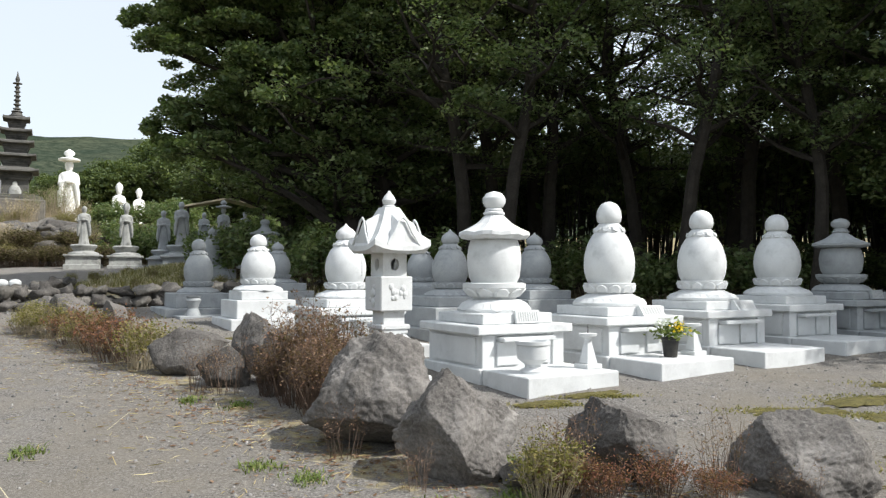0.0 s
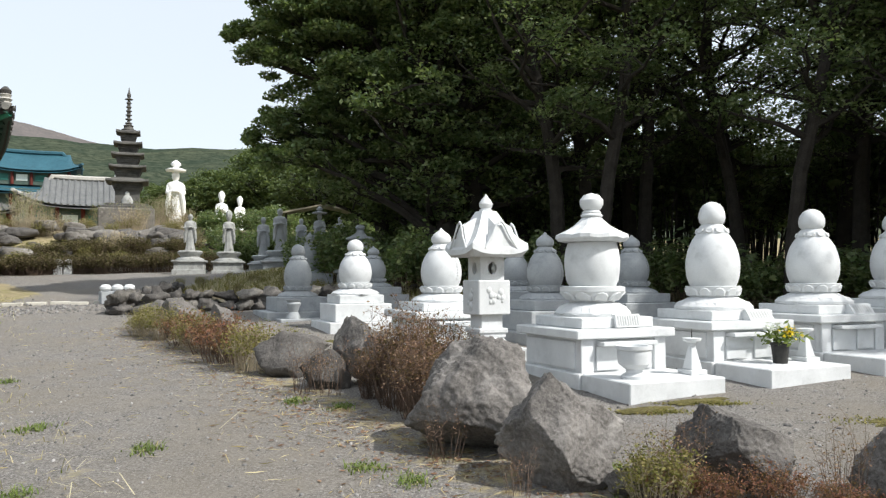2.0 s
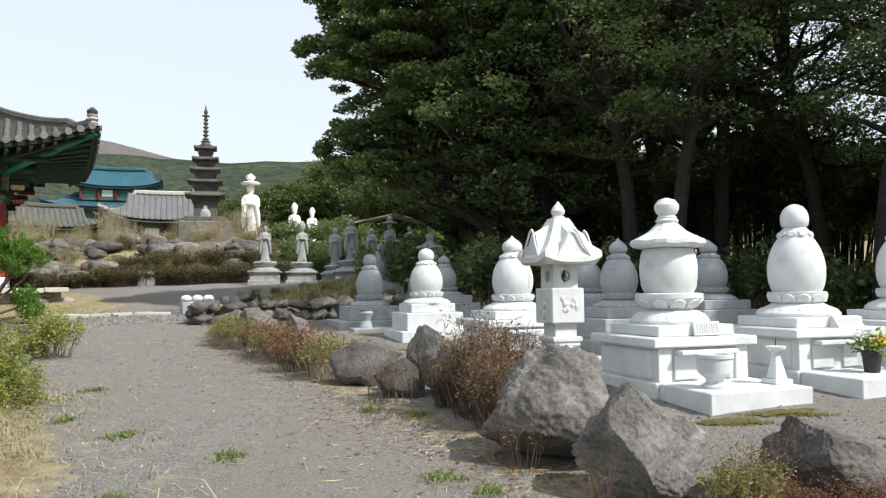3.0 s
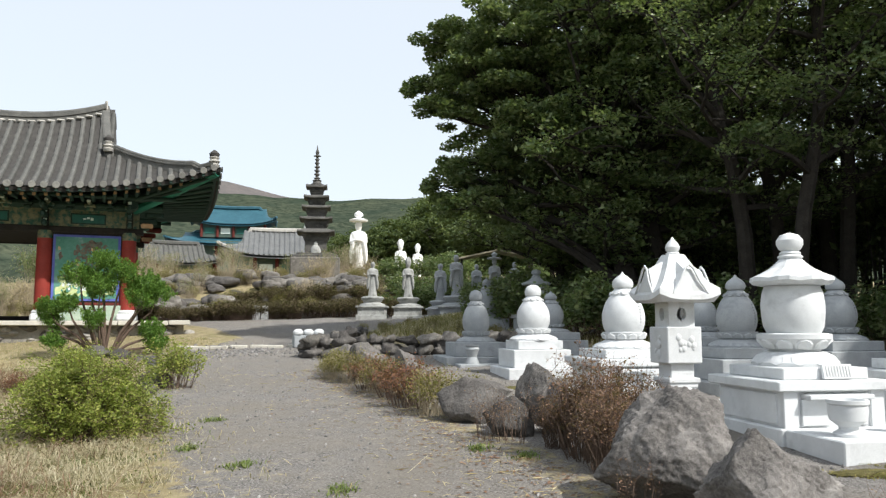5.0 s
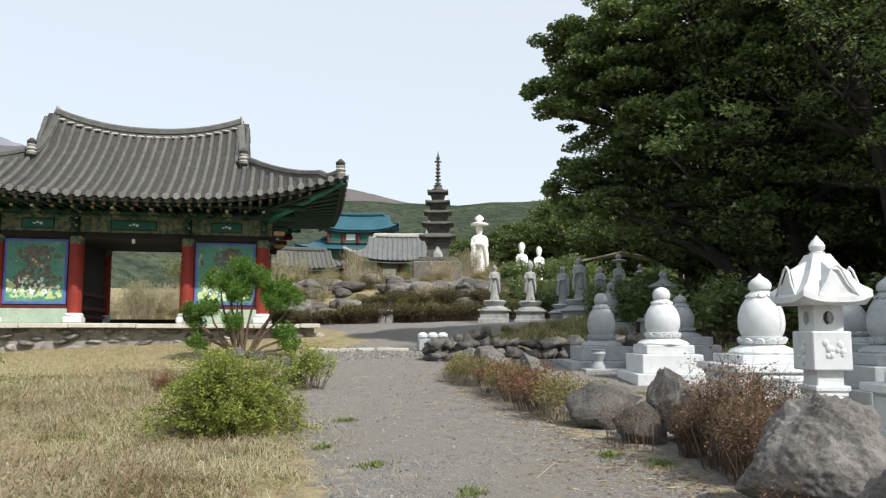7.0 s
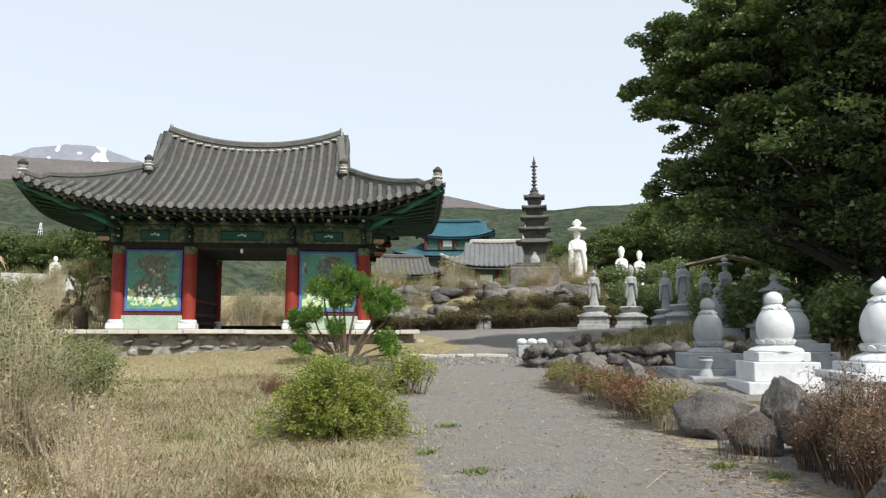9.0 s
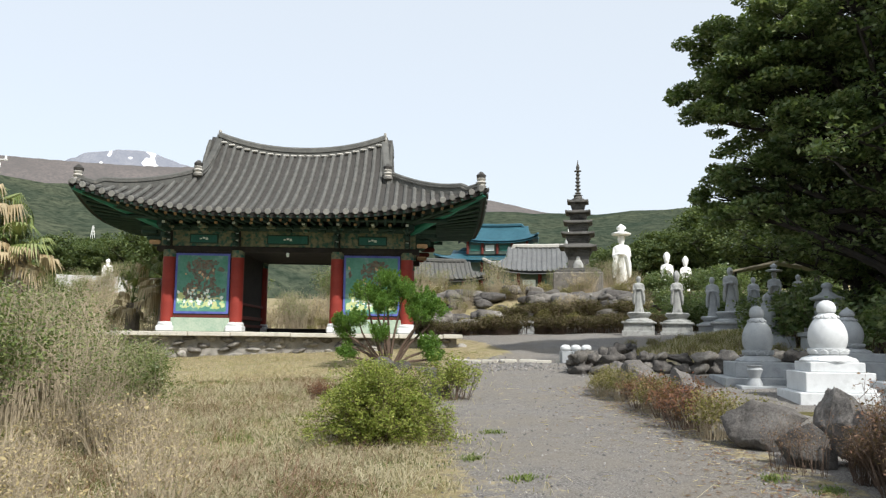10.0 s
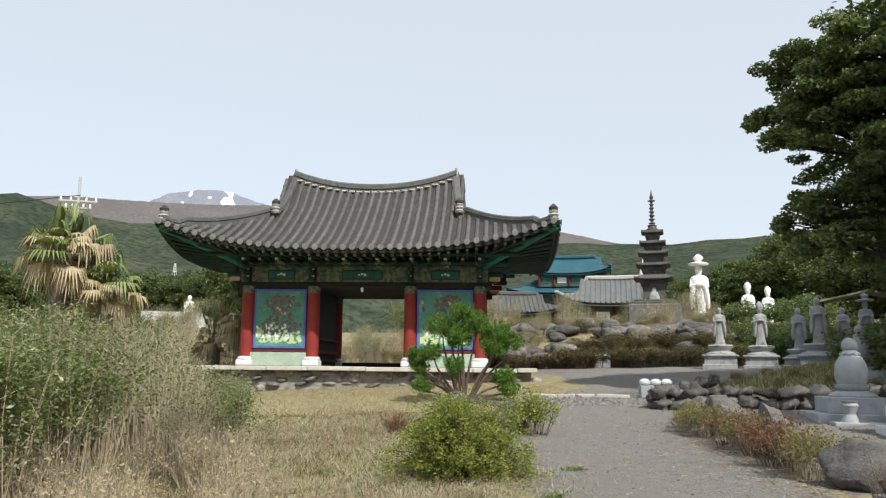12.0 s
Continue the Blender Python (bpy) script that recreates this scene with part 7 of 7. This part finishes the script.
for row, (d0, lift, n, b0, b1) in enumerate(((36.4, 0.3, 15, 34.5, 48.0), (38.6, 0.5, 13, 33.0, 48.0), (40.5, 0.6, 9, 26.5, 34.0), (42.0, 0.6, 8, 33.0, 46.0))):
    for i in range(n):
        b, d = radians(b0 + (b1 - b0) * (i + rr.uniform(-0.4, 0.4)) / n), d0 + rr.uniform(-0.5, 0.5)
        x, y = -math.sin(b) * d, math.cos(b) * d
        s = rr.uniform(0.55, 0.98)
        o = new("garden_rock", mound[rr.randrange(6)].data)
        o.matrix_basis = pose(x, y, float(ground_z(x, y)) + lift * s * 0.8, rr.uniform(-12, 12), 0, rr.uniform(-30, 70))
        o.scale = (s, s * 0.9, s * rr.uniform(0.8, 1.1))
        tagged(o, "large grey rock set in the garden bank", "rock", "garden rocks")
sp = []
for i in range(34):
    b, d = radians(rr.uniform(9, 25)), rr.uniform(34.5, 43)
    sp.append((-math.sin(b) * d, math.cos(b) * d, rr.uniform(0, 360), rr.uniform(0.7, 1.15)))
for x, y, rz, q in sp:
    o = copy_thing(under, pose(x, y, float(ground_z(x, y)), 0, 0, rz))
    o.scale = (q, q, q)
    tagged(o, "dark evergreen shrub behind the statues")
hedge = shrub("hedge_shrub", 81, 1.7, 0.75, 90, 2600, 0.07, leafy("hedge_leaf", (0.035, 0.026, 0.014), (0.075, 0.05, 0.026), (0.12, 0.1, 0.04), 0.7, 0.2), M["twig_dark"], "low clipped dark russet hedge below the rocks", upright=0.95)
sp = []
for row, d in enumerate((34.0, 35.0)):
    for i in range(17):
        b = radians(24.5 + i * 1.15 + row * 0.5)
        sp.append((-math.sin(b) * (d + 0.6 * math.sin(i)), math.cos(b) * d, rr.uniform(0, 360), rr.uniform(0.75, 1.2)))
for i in range(13):
    b, d = radians(26.0 + i * 0.85), 38.4 + rr.uniform(-0.4, 0.4)
    sp.append((-math.sin(b) * d, math.cos(b) * d, rr.uniform(0, 360), rr.uniform(0.8, 1.25)))
puts(hedge, sp, "hedge")
gold = copy_thing(oliv, pose(-24, 30, 0.5))
sp = []
for i in range(70):
    b, d = radians(rr.uniform(24, 50)), rr.uniform(36, 46)
    x, y = -math.sin(b) * d, math.cos(b) * d
    o = gold if i == 0 else copy_thing(oliv, pose(x, y, float(ground_z(x, y)), 0, 0, rr.uniform(0, 360)))
    o.matrix_basis = pose(x, y, float(ground_z(x, y)), 0, 0, rr.uniform(0, 360))
    s = rr.uniform(0.8, 1.5)
    o.scale = (s, s, s)
    tagged(o, "olive and yellow garden shrub between rocks", group="garden shrubs")
for i in range(110):
    b, d = radians(rr.uniform(25, 66)), rr.uniform(38, 62)
    x, y = -math.sin(b) * d, math.cos(b) * d
    o = copy_thing(bare if i % 2 else tall2, pose(x, y, float(ground_z(x, y)), 0, 0, rr.uniform(0, 360)))
    s = rr.uniform(1.0, 1.7) * (1.0 if i % 2 else 0.75)
    o.scale = (s, s, s)
    tagged(o, "dry winter-bare shrub on the slope", group="slope shrubs")

for i in range(60):
    b, d = radians(rr.uniform(60, 86)), rr.uniform(20, 58)
    if abs(math.degrees(b) - 63.8) < 2.8:
        continue
    x, y = -math.sin(b) * d, math.cos(b) * d
    o = copy_thing(tall if i % 3 else tall2, pose(x, y, float(ground_z(x, y)), 0, 0, rr.uniform(0, 360)))
    q = rr.uniform(0.8, 1.2) * (0.8 if i % 3 == 0 else 1.1)
    o.scale = (q * 1.3, q * 1.3, q)
    tagged(o, "rough shrub growth on the field beyond the thicket", group="field shrubs")
for i in range(20):
    b, d = radians(rr.uniform(45, 56)), rr.uniform(40, 50)
    x, y = -math.sin(b) * d, math.cos(b) * d
    o = copy_thing(tall if i % 4 == 0 else bare, pose(x, y, float(ground_z(x, y)), 0, 0, rr.uniform(0, 360)))
    s = rr.uniform(1.2, 1.9)
    o.scale = (s, s, s)
    tagged(o, "dry grey-brown bush on the field behind the gate", group="field shrubs")
# shed roof behind the statues
t = thing("shed", -10.6, 36.0, 0.4, 20, "small open shed with a pale sloping roof", "shed")
bm = bmesh.new()
box(bm, (-0.9, 0, 2.75), (2.0, 1.6, 0.08))
bmesh.ops.transform(bm, matrix=Matrix.Translation((-0.9, 0, 2.75)) @ pose(0, 0, 0, 0, -12, 0) @ Matrix.Translation((0.9, 0, -2.75)), verts=bm.verts)
part("roof", bm, M["shack"], t)
bm = bmesh.new()
box(bm, (0.95, 0, 2.77), (1.9, 1.6, 0.08))
bmesh.ops.transform(bm, matrix=Matrix.Translation((0.95, 0, 2.77)) @ pose(0, 0, 0, 0, 12, 0) @ Matrix.Translation((-0.95, 0, -2.77)), verts=bm.verts)
part("roof", bm, M["shack"], t)
for u in (-1.7, 1.7):
    for v in (-0.6, 0.6):
        bm = bmesh.new()
        box(bm, (u, v, 1.2), (0.1, 0.1, 2.6))
        part("post", bm, M["timber_dark"], t)

# ---------------------------------------------------------------- stone seats and kerbs on the court


def stone_seat(x, y, z, rz, n, label, s=1.0):
    t = thing("marker_stone_set", x, y, z, rz, label, "marker stones", "marker stones")
    bm = bmesh.new()
    box(bm, (0, 0.08 * s, 0.18 * s), (0.3 * n * s, 0.34 * s, 0.36 * s), 0.01)
    part("back_block", bm, M["granite_shade_grey"], t)
    for i in range(n):
        u = (i - (n - 1) / 2) * 0.31 * s
        bm = bmesh.new()
        box(bm, (u, -0.12 * s, 0.17 * s), (0.26 * s, 0.08 * s, 0.34 * s), 0.01)
        part("front_panel", bm, M["granite_shade_grey"] if n == 3 else M["granite"], t)
        bm = bmesh.new()
        lathe(bm, [(0.12 * s, 0.36 * s), (0.155 * s, 0.41 * s), (0.155 * s, 0.47 * s), (0.1 * s, 0.53 * s), (0.02 * s, 0.545 * s)], 14, (u, 0.0))
        part("round_top", bm, M["granite"], t, smooth=True)
    return t


stone_seat(-11.2, 19.0, 0, 40, 3, "row of three white round-topped stones at the court edge", 0.95)
stone_seat(-18.99, 28.3, 0.36, 30, 2, "pair of white stone posts standing on the court", 1.15)
stone_seat(-16.3, 30.2, 0.36, 25, 4, "row of dark stones with white round tops", 1.0)
rr2 = random.Random(8)
for i in range(9):
    s = i / 8
    x, y = -14.4 + (-10.6 + 14.4) * s, 17.6 + (19.3 - 17.6) * s
    bm = bmesh.new()
    box(bm, (0, 0, 0), (0.46, rr2.uniform(0.2, 0.34), 0.1), 0.015)
    o = part("kerb_stone", bm, M["slab"])
    o.matrix_basis = pose(x, y + rr2.uniform(-0.1, 0.1), float(ground_z(x, y)) + 0.02, 0, 0, 24 + rr2.uniform(-5, 5))
    tagged(o, "pale flat kerb stone set across the path", "kerb stone", "kerb stones")
for x, y, rz in ((-15.6, 30.9, 20), (-17.2, 30.0, 25)):
    bm = bmesh.new()
    box(bm, (0, 0, 0.12), (1.3, 0.4, 0.24), 0.03)
    o = part("stone_bench", bm, M["slab"])
    o.matrix_basis = pose(x, y, float(ground_z(x, y)), 0, 0, rz)
    tagged(o, "low pale stone bench at the end of the court", "bench", "benches")

# ---------------------------------------------------------------- palms


def palm(x, y, z, h, seed, label, n=46, r=1.6):
    t = thing("palm_tree", x, y, z, 0, label, "palm tree", "palms")
    rd = random.Random(seed)
    bm = bmesh.new()
    tube(bm, [(0, 0, -0.2), (0.05, 0, h * 0.5), (0, 0.05, h)], [0.32, 0.28, 0.3], 10)
    part("trunk", bm, M["bark_pale"], t, smooth=True)
    for k in range(n):
        a, el = k * 2.4 + rd.uniform(-0.3, 0.3), 84 - 122 * (k / n) + rd.uniform(-24, 24)
        dead = k / n > rd.uniform(0.2, 0.75)
        L = r * rd.uniform(0.6, 1.25) * (0.78 if dead else 1.0)
        d = Vector((math.cos(a) * math.cos(radians(el)), math.sin(a) * math.cos(radians(el)), math.sin(radians(el))))
        side = Vector((-math.sin(a), math.cos(a), 0))
        bm = bmesh.new()
        stem = Vector((0, 0, h)) + d * L * rd.uniform(0.45, 0.72)
        hang = rd.uniform(0.3, 0.62) if dead else rd.uniform(0.05, 0.3)
        tube(bm, [Vector((0, 0, h)), stem], [0.025, 0.015], 3)
        for j in range(19):
            s = (j - 9) / 9
            dirv = (d * math.cos(s * 1.5) + side * math.sin(s * 1.5)).normalized()
            m_ = stem + dirv * L * 0.3
            e = stem + dirv * L * 0.5 * (1 - 0.3 * abs(s)) + Vector((0, 0, -L * hang * rd.uniform(0.5, 1.4)))
            wv = Vector((-dirv.y, dirv.x, 0.2)).normalized() * 0.035
            p = [bm.verts.new(q) for q in (stem - wv * 0.3, stem + wv * 0.3, m_ + wv, e, m_ - wv)]
            bm.faces.new((p[0], p[1], p[2], p[4]))
            bm.faces.new((p[4], p[2], p[3]))
        part("frond", bm, M["palm_dry"] if dead else M["palm_green"], t)


palm(-24.9, 7.8, 0.3, 4.3, 1, "tall fan palm with a skirt of dead fronds", 58, 1.6)
palm(-24.4, 9.0, 0.3, 3.2, 5, "shorter fan palm with many dead fronds", 44, 1.45)
palm(-29.6, 17.0, 0.5, 2.6, 2, "low fan palm with dead fronds beside the gate", 40, 1.7)
palm(-31.5, 16.6, 0.6, 1.5, 3, "young fan palm behind the thicket", 26, 1.5)

# ---------------------------------------------------------------- grass, weeds and pebbles


def scatter(n, seed, keep):
    r = np.random.default_rng(seed)
    xy = np.c_[r.uniform(-26, 3, n), r.uniform(1.5, 20, n)]
    k = keep(xy[:, 0], xy[:, 1], r)
    return xy[k], r


def lawn(x, y, r):
    inside = (path_left(y) - 0.15 - x) + r.normal(size=len(x)) * 0.8
    lump = np.array([noise.noise(Vector((a * 0.55, b * 0.55, 0))) for a, b in zip(x, y)])
    dist = np.hypot(x, y)
    return (inside > 0) & (y + 0.7 * (x + 14) < 19) & (r.random(len(x)) < np.clip(0.6 + lump * 1.0, 0.3, 1) * np.clip(12 / dist, 0.25, 1))


for nm, n, seed, h, wd, lean, mt, lab in (("dry_grass", 230000, 1, 0.09, 0.007, 2.6, "straw", "matted straw-coloured dry grass"), ("dry_grass", 60000, 2, 0.17, 0.007, 2.8, "straw_grey", "bleached tangled grass stalks"), ("green_grass", 46000, 3, 0.06, 0.011, 1.1, "weed", "short green grass between the dry tufts")):
    xy, r = scatter(n, seed, lawn)
    v, f = blades_np(xy, ground_z(xy[:, 0], xy[:, 1]) - 0.01, h, wd, r, lean)
    tagged(mesh_np(nm, v, f, M[mt]), lab, "grass", kind="stuff")

# tangled tufts: clusters of long bleached stalks, and small green ones between them
for nm, n, per, seed, h, wd, lean, sd, mt, lab in (("hay_tufts", 1500, 46, 21, 0.2, 0.007, 2.2, 0.09, "straw_grey", "tangled tufts of bleached hay on the verge"), ("grass_tufts", 2300, 44, 22, 0.075, 0.01, 1.2, 0.13, "weed", "small fresh green tufts in the dry grass"), ("twig_litter", 420, 26, 23, 0.3, 0.006, 3.0, 0.22, "leaf_brown", "fallen grey-brown twigs in the dry grass")):
    c, r = scatter(n * 6, seed, lawn)
    c = c[(np.hypot(c[:, 0], c[:, 1]) < 19) & (path_left(c[:, 1]) - c[:, 0] > 0.3)][:n]
    xy = np.repeat(c, per, 0) + r.normal(size=(len(c) * per, 2)) * sd
    v, f = blades_np(xy, ground_z(xy[:, 0], xy[:, 1]) - 0.01, h, wd, r, lean)
    tagged(mesh_np(nm, v, f, M[mt]), lab, "grass", kind="stuff")

r = np.random.default_rng(12)
seeds = np.array([(-1.95, 7.15), (-0.92, 5.05), (-0.05, 4.55), (0.3, 4.55), (0.42, 4.7), (-2.5, 7.4), (-3.1, 5.6), (-4.4, 6.1), (-3.4, 4.5), (-2.2, 3.9), (-8.6, 9.6), (-1.3, 5.3), (-6.2, 8.1), (-5.4, 6.6), (0.45, 5.4), (0.1, 6.6)])
xy = np.repeat(seeds, 130, 0) + r.normal(size=(len(seeds) * 130, 2)) * 0.075
v, f = blades_np(xy, ground_z(xy[:, 0], xy[:, 1]) - 0.005, 0.055, 0.011, r, 1.2)
tagged(mesh_np("weed_tufts", v, f, M["weed"]), "small bright green weed tufts in the gravel", "weeds", kind="stuff")

# growth on the statue bed
r = np.random.default_rng(14)
xy = np.c_[r.uniform(-10.6, 0, 42000), r.uniform(17.0, 30, 42000)]
xy = xy[(xy[:, 1] + 0.43 * (xy[:, 0] + 6.16) > 18.2) & (r.random(len(xy)) < 0.75)]
v, f = blades_np(xy, ground_z(xy[:, 0], xy[:, 1]) - 0.01, 0.22, 0.016, r, 0.8)
k = len(xy) // 2
tagged(mesh_np("bed_grass", v[:k * 6], np.concatenate([np.arange(k)[:, None] * 6 + [0, 1, 3, 2], np.arange(k)[:, None] * 6 + [2, 3, 5, 4]]), M["leaf_olive"]), "olive and yellow growth on the statue bed", "grass", kind="stuff")
v = v[k * 6:]
k = len(v) // 6
tagged(mesh_np("bed_grass", v, np.concatenate([np.arange(k)[:, None] * 6 + [0, 1, 3, 2], np.arange(k)[:, None] * 6 + [2, 3, 5, 4]]), M["straw_grey"]), "bleached dry growth on the statue bed", "grass", kind="stuff")

# dry stalks scattered on the path and beside the boulders
xy, r = scatter(26000, 5, lambda x, y, r: (np.abs(x - np.interp(y, [4.7, 5.6, 7.6, 9.2, 13.2], [-0.7, -1.3, -2.75, -4.2, -7.2])) + np.abs(r.normal(size=len(x))) * 0.2 < 0.55) & (y > 4.3) & (y < 14))
v, f = blades_np(xy, ground_z(xy[:, 0], xy[:, 1]) - 0.004, 0.035, 0.008, r, 2.2)
tagged(mesh_np("straw_litter", v, f, M["straw"]), "dry leaf and straw litter along the boulders", "litter", kind="stuff")

r = np.random.default_rng(9)
n = 15000
xy = np.c_[r.uniform(-13, 7, n), r.uniform(2.2, 18, n)]
ok = xy[:, 0] > path_left(xy[:, 1]) - 0.5
xy = xy[ok]
bm = bmesh.new()
bmesh.ops.create_icosphere(bm, subdivisions=1, radius=1.0)
pv, pf = np.array([v.co[:] for v in bm.verts]), np.array([[v.index for v in f.verts] for f in bm.faces])
bm.free()
s = 0.005 + 0.014 * r.random((len(xy), 1, 1)) ** 2.5
q = r.random((900, 1))
spread = np.array([[-14.2, 17.2]]) * (1 - q) + np.array([[-9.8, 17.4]]) * q + r.normal(size=(900, 2)) * [0.8, 0.9]
xy = np.concatenate([xy, spread])
s = np.concatenate([s, 0.012 + 0.035 * r.random((900, 1, 1)) ** 2])
V = pv[None] * s * (1 + 0.35 * r.normal(size=(len(xy), 1, 3))) + np.c_[xy, ground_z(xy[:, 0], xy[:, 1])][:, None]
F = pf[None] + (np.arange(len(xy)) * len(pv))[:, None, None]
tagged(mesh_np("pebbles", V.reshape(-1, 3), F.reshape(-1, 3), leafy("pebble_stone", (0.1, 0.096, 0.094), (0.18, 0.174, 0.168), (0.34, 0.325, 0.31), 0.9, 0.0)), "loose grey pebbles on the gravel", "pebbles", kind="stuff")


def moss_patch(x, y, a, b, rz, seed):
    bm = bmesh.new()
    n = 72
    rd = random.Random(seed)
    mid = bm.verts.new((0, 0, 0.016))
    rings = []
    for q, zz in ((0.5, 0.016), (0.85, 0.009), (1.0, -0.012)):
        ring = []
        for i in range(n):
            an = 2 * math.pi * i / n
            k = q * (1 + 0.4 * noise.noise(Vector((math.cos(an) * 1.8 + seed, math.sin(an) * 1.8, 0))) + 0.4 * noise.noise(Vector((math.cos(an) * 6 + seed, math.sin(an) * 6, 3))))
            ring.append(bm.verts.new((a * k * math.cos(an), b * k * math.sin(an), zz + 0.012 * rd.random())))
        rings.append(ring)
    for i in range(n):
        bm.faces.new((mid, rings[0][i], rings[0][(i + 1) % n]))
    for p, q in zip(rings, rings[1:]):
        for i in range(n):
            bm.faces.new((p[i], q[i], q[(i + 1) % n], p[(i + 1) % n]))
    o = part("moss_patch", bm, M["moss"], smooth=True)
    o.matrix_basis = pose(x, y, float(ground_z(x, y)), 0, 0, rz)
    tagged(o, "flat olive-brown moss patch on the gravel", "moss", "moss patches")


r = np.random.default_rng(31)
xy = np.concatenate([np.c_[r.normal(x, a * 0.55, 900), r.normal(y, b * 0.6, 900)] for x, y, a, b in ((3.15, 7.0, 0.5, 0.16), (4.2, 7.6, 0.6, 0.2), (4.0, 6.9, 0.35, 0.16), (0.95, 7.3, 0.3, 0.08), (1.5, 7.62, 0.35, 0.07), (5.0, 8.3, 0.5, 0.2), (3.3, 5.2, 0.3, 0.2))])
v, f = blades_np(xy, ground_z(xy[:, 0], xy[:, 1]) - 0.004, 0.03, 0.012, r, 1.5)
tagged(mesh_np("moss_tufts", v, f, M["leaf_olive"]), "low olive moss and grass tufts on the gravel", "moss", kind="stuff")

for i, q in enumerate(((3.15, 7.0, 0.5, 0.16, 10), (4.2, 7.6, 0.55, 0.2, 25), (3.35, 5.6, 0.16, 0.08, 0), (4.0, 6.9, 0.35, 0.16, 20), (3.1, 4.9, 0.3, 0.12, 0), (0.95, 7.38, 0.3, 0.1, 30), (1.5, 7.72, 0.35, 0.09, 30), (-3.0, 12.0, 0.6, 0.3, 20), (5.0, 8.3, 0.5, 0.2, 30))):
    moss_patch(*q, i * 3 + 1)

# fallen leaves and dry stalks along the foot of the boulders and in clumps on the path
r = np.random.default_rng(77)


def litter(name, n, spread, size, slim, mat, label):
    s = r.random(n)
    line = np.c_[np.interp(s, (0, 0.25, 1), (1.6, -0.9, -8.0)), np.interp(s, (0, 0.25, 1), (4.45, 5.6, 13.6))]
    off = r.exponential(spread, n) - 0.25
    xy = line + off[:, None] * np.array([-0.78, -0.62]) + r.normal(0, 0.12, (n, 2))
    a, L = r.uniform(0, 2 * np.pi, n), size * r.uniform(0.5, 1.5, n)
    d, e = np.c_[np.cos(a), np.sin(a)] * L[:, None], np.c_[-np.sin(a), np.cos(a)] * (L * slim)[:, None]
    z = ground_z(xy[:, 0], xy[:, 1])
    q = np.stack([xy - d, xy - e, xy + d, xy + e], 1)
    h = z[:, None] + 0.006 + 0.5 * size * r.random((n, 4)) * (0.3 + slim)
    V = np.concatenate([q, h[..., None]], 2).reshape(-1, 3)
    F = np.arange(n * 4).reshape(-1, 4)
    tagged(mesh_np(name, V, F, mat), label, "litter", kind="stuff")


litter("fallen_leaves", 2200, 0.35, 0.022, 0.5, M["leaf_brown"], "withered brown leaves fallen beside the boulders")
litter("dry_stalks", 1500, 0.55, 0.06, 0.035, M["straw"], "dry straw stalks lying on the gravel")

# ---------------------------------------------------------------- the slope of the site
# everything above is laid out on the level; the whole site climbs steadily towards the mountain
for ob in [o for o in scene.objects if o.parent is None and o.type in ("MESH", "EMPTY")]:
    lies = ob.matrix_basis.translation
    if ob.type == "MESH" and lies.length == 0.0:
        co = np.empty(len(ob.data.vertices) * 3, np.float32)
        ob.data.vertices.foreach_get("co", co)
        co[2::3] += CLIMB * co[1::3]
        ob.data.vertices.foreach_set("co", co)
        ob.data.update()
    else:
        ob.location.z += CLIMB * lies.y
        if ob.name.startswith("dry_stone_wall"):
            along = ob.matrix_basis.to_3x3()
            for stone in ob.children:
                stone.location.z += CLIMB * (along @ stone.location).y
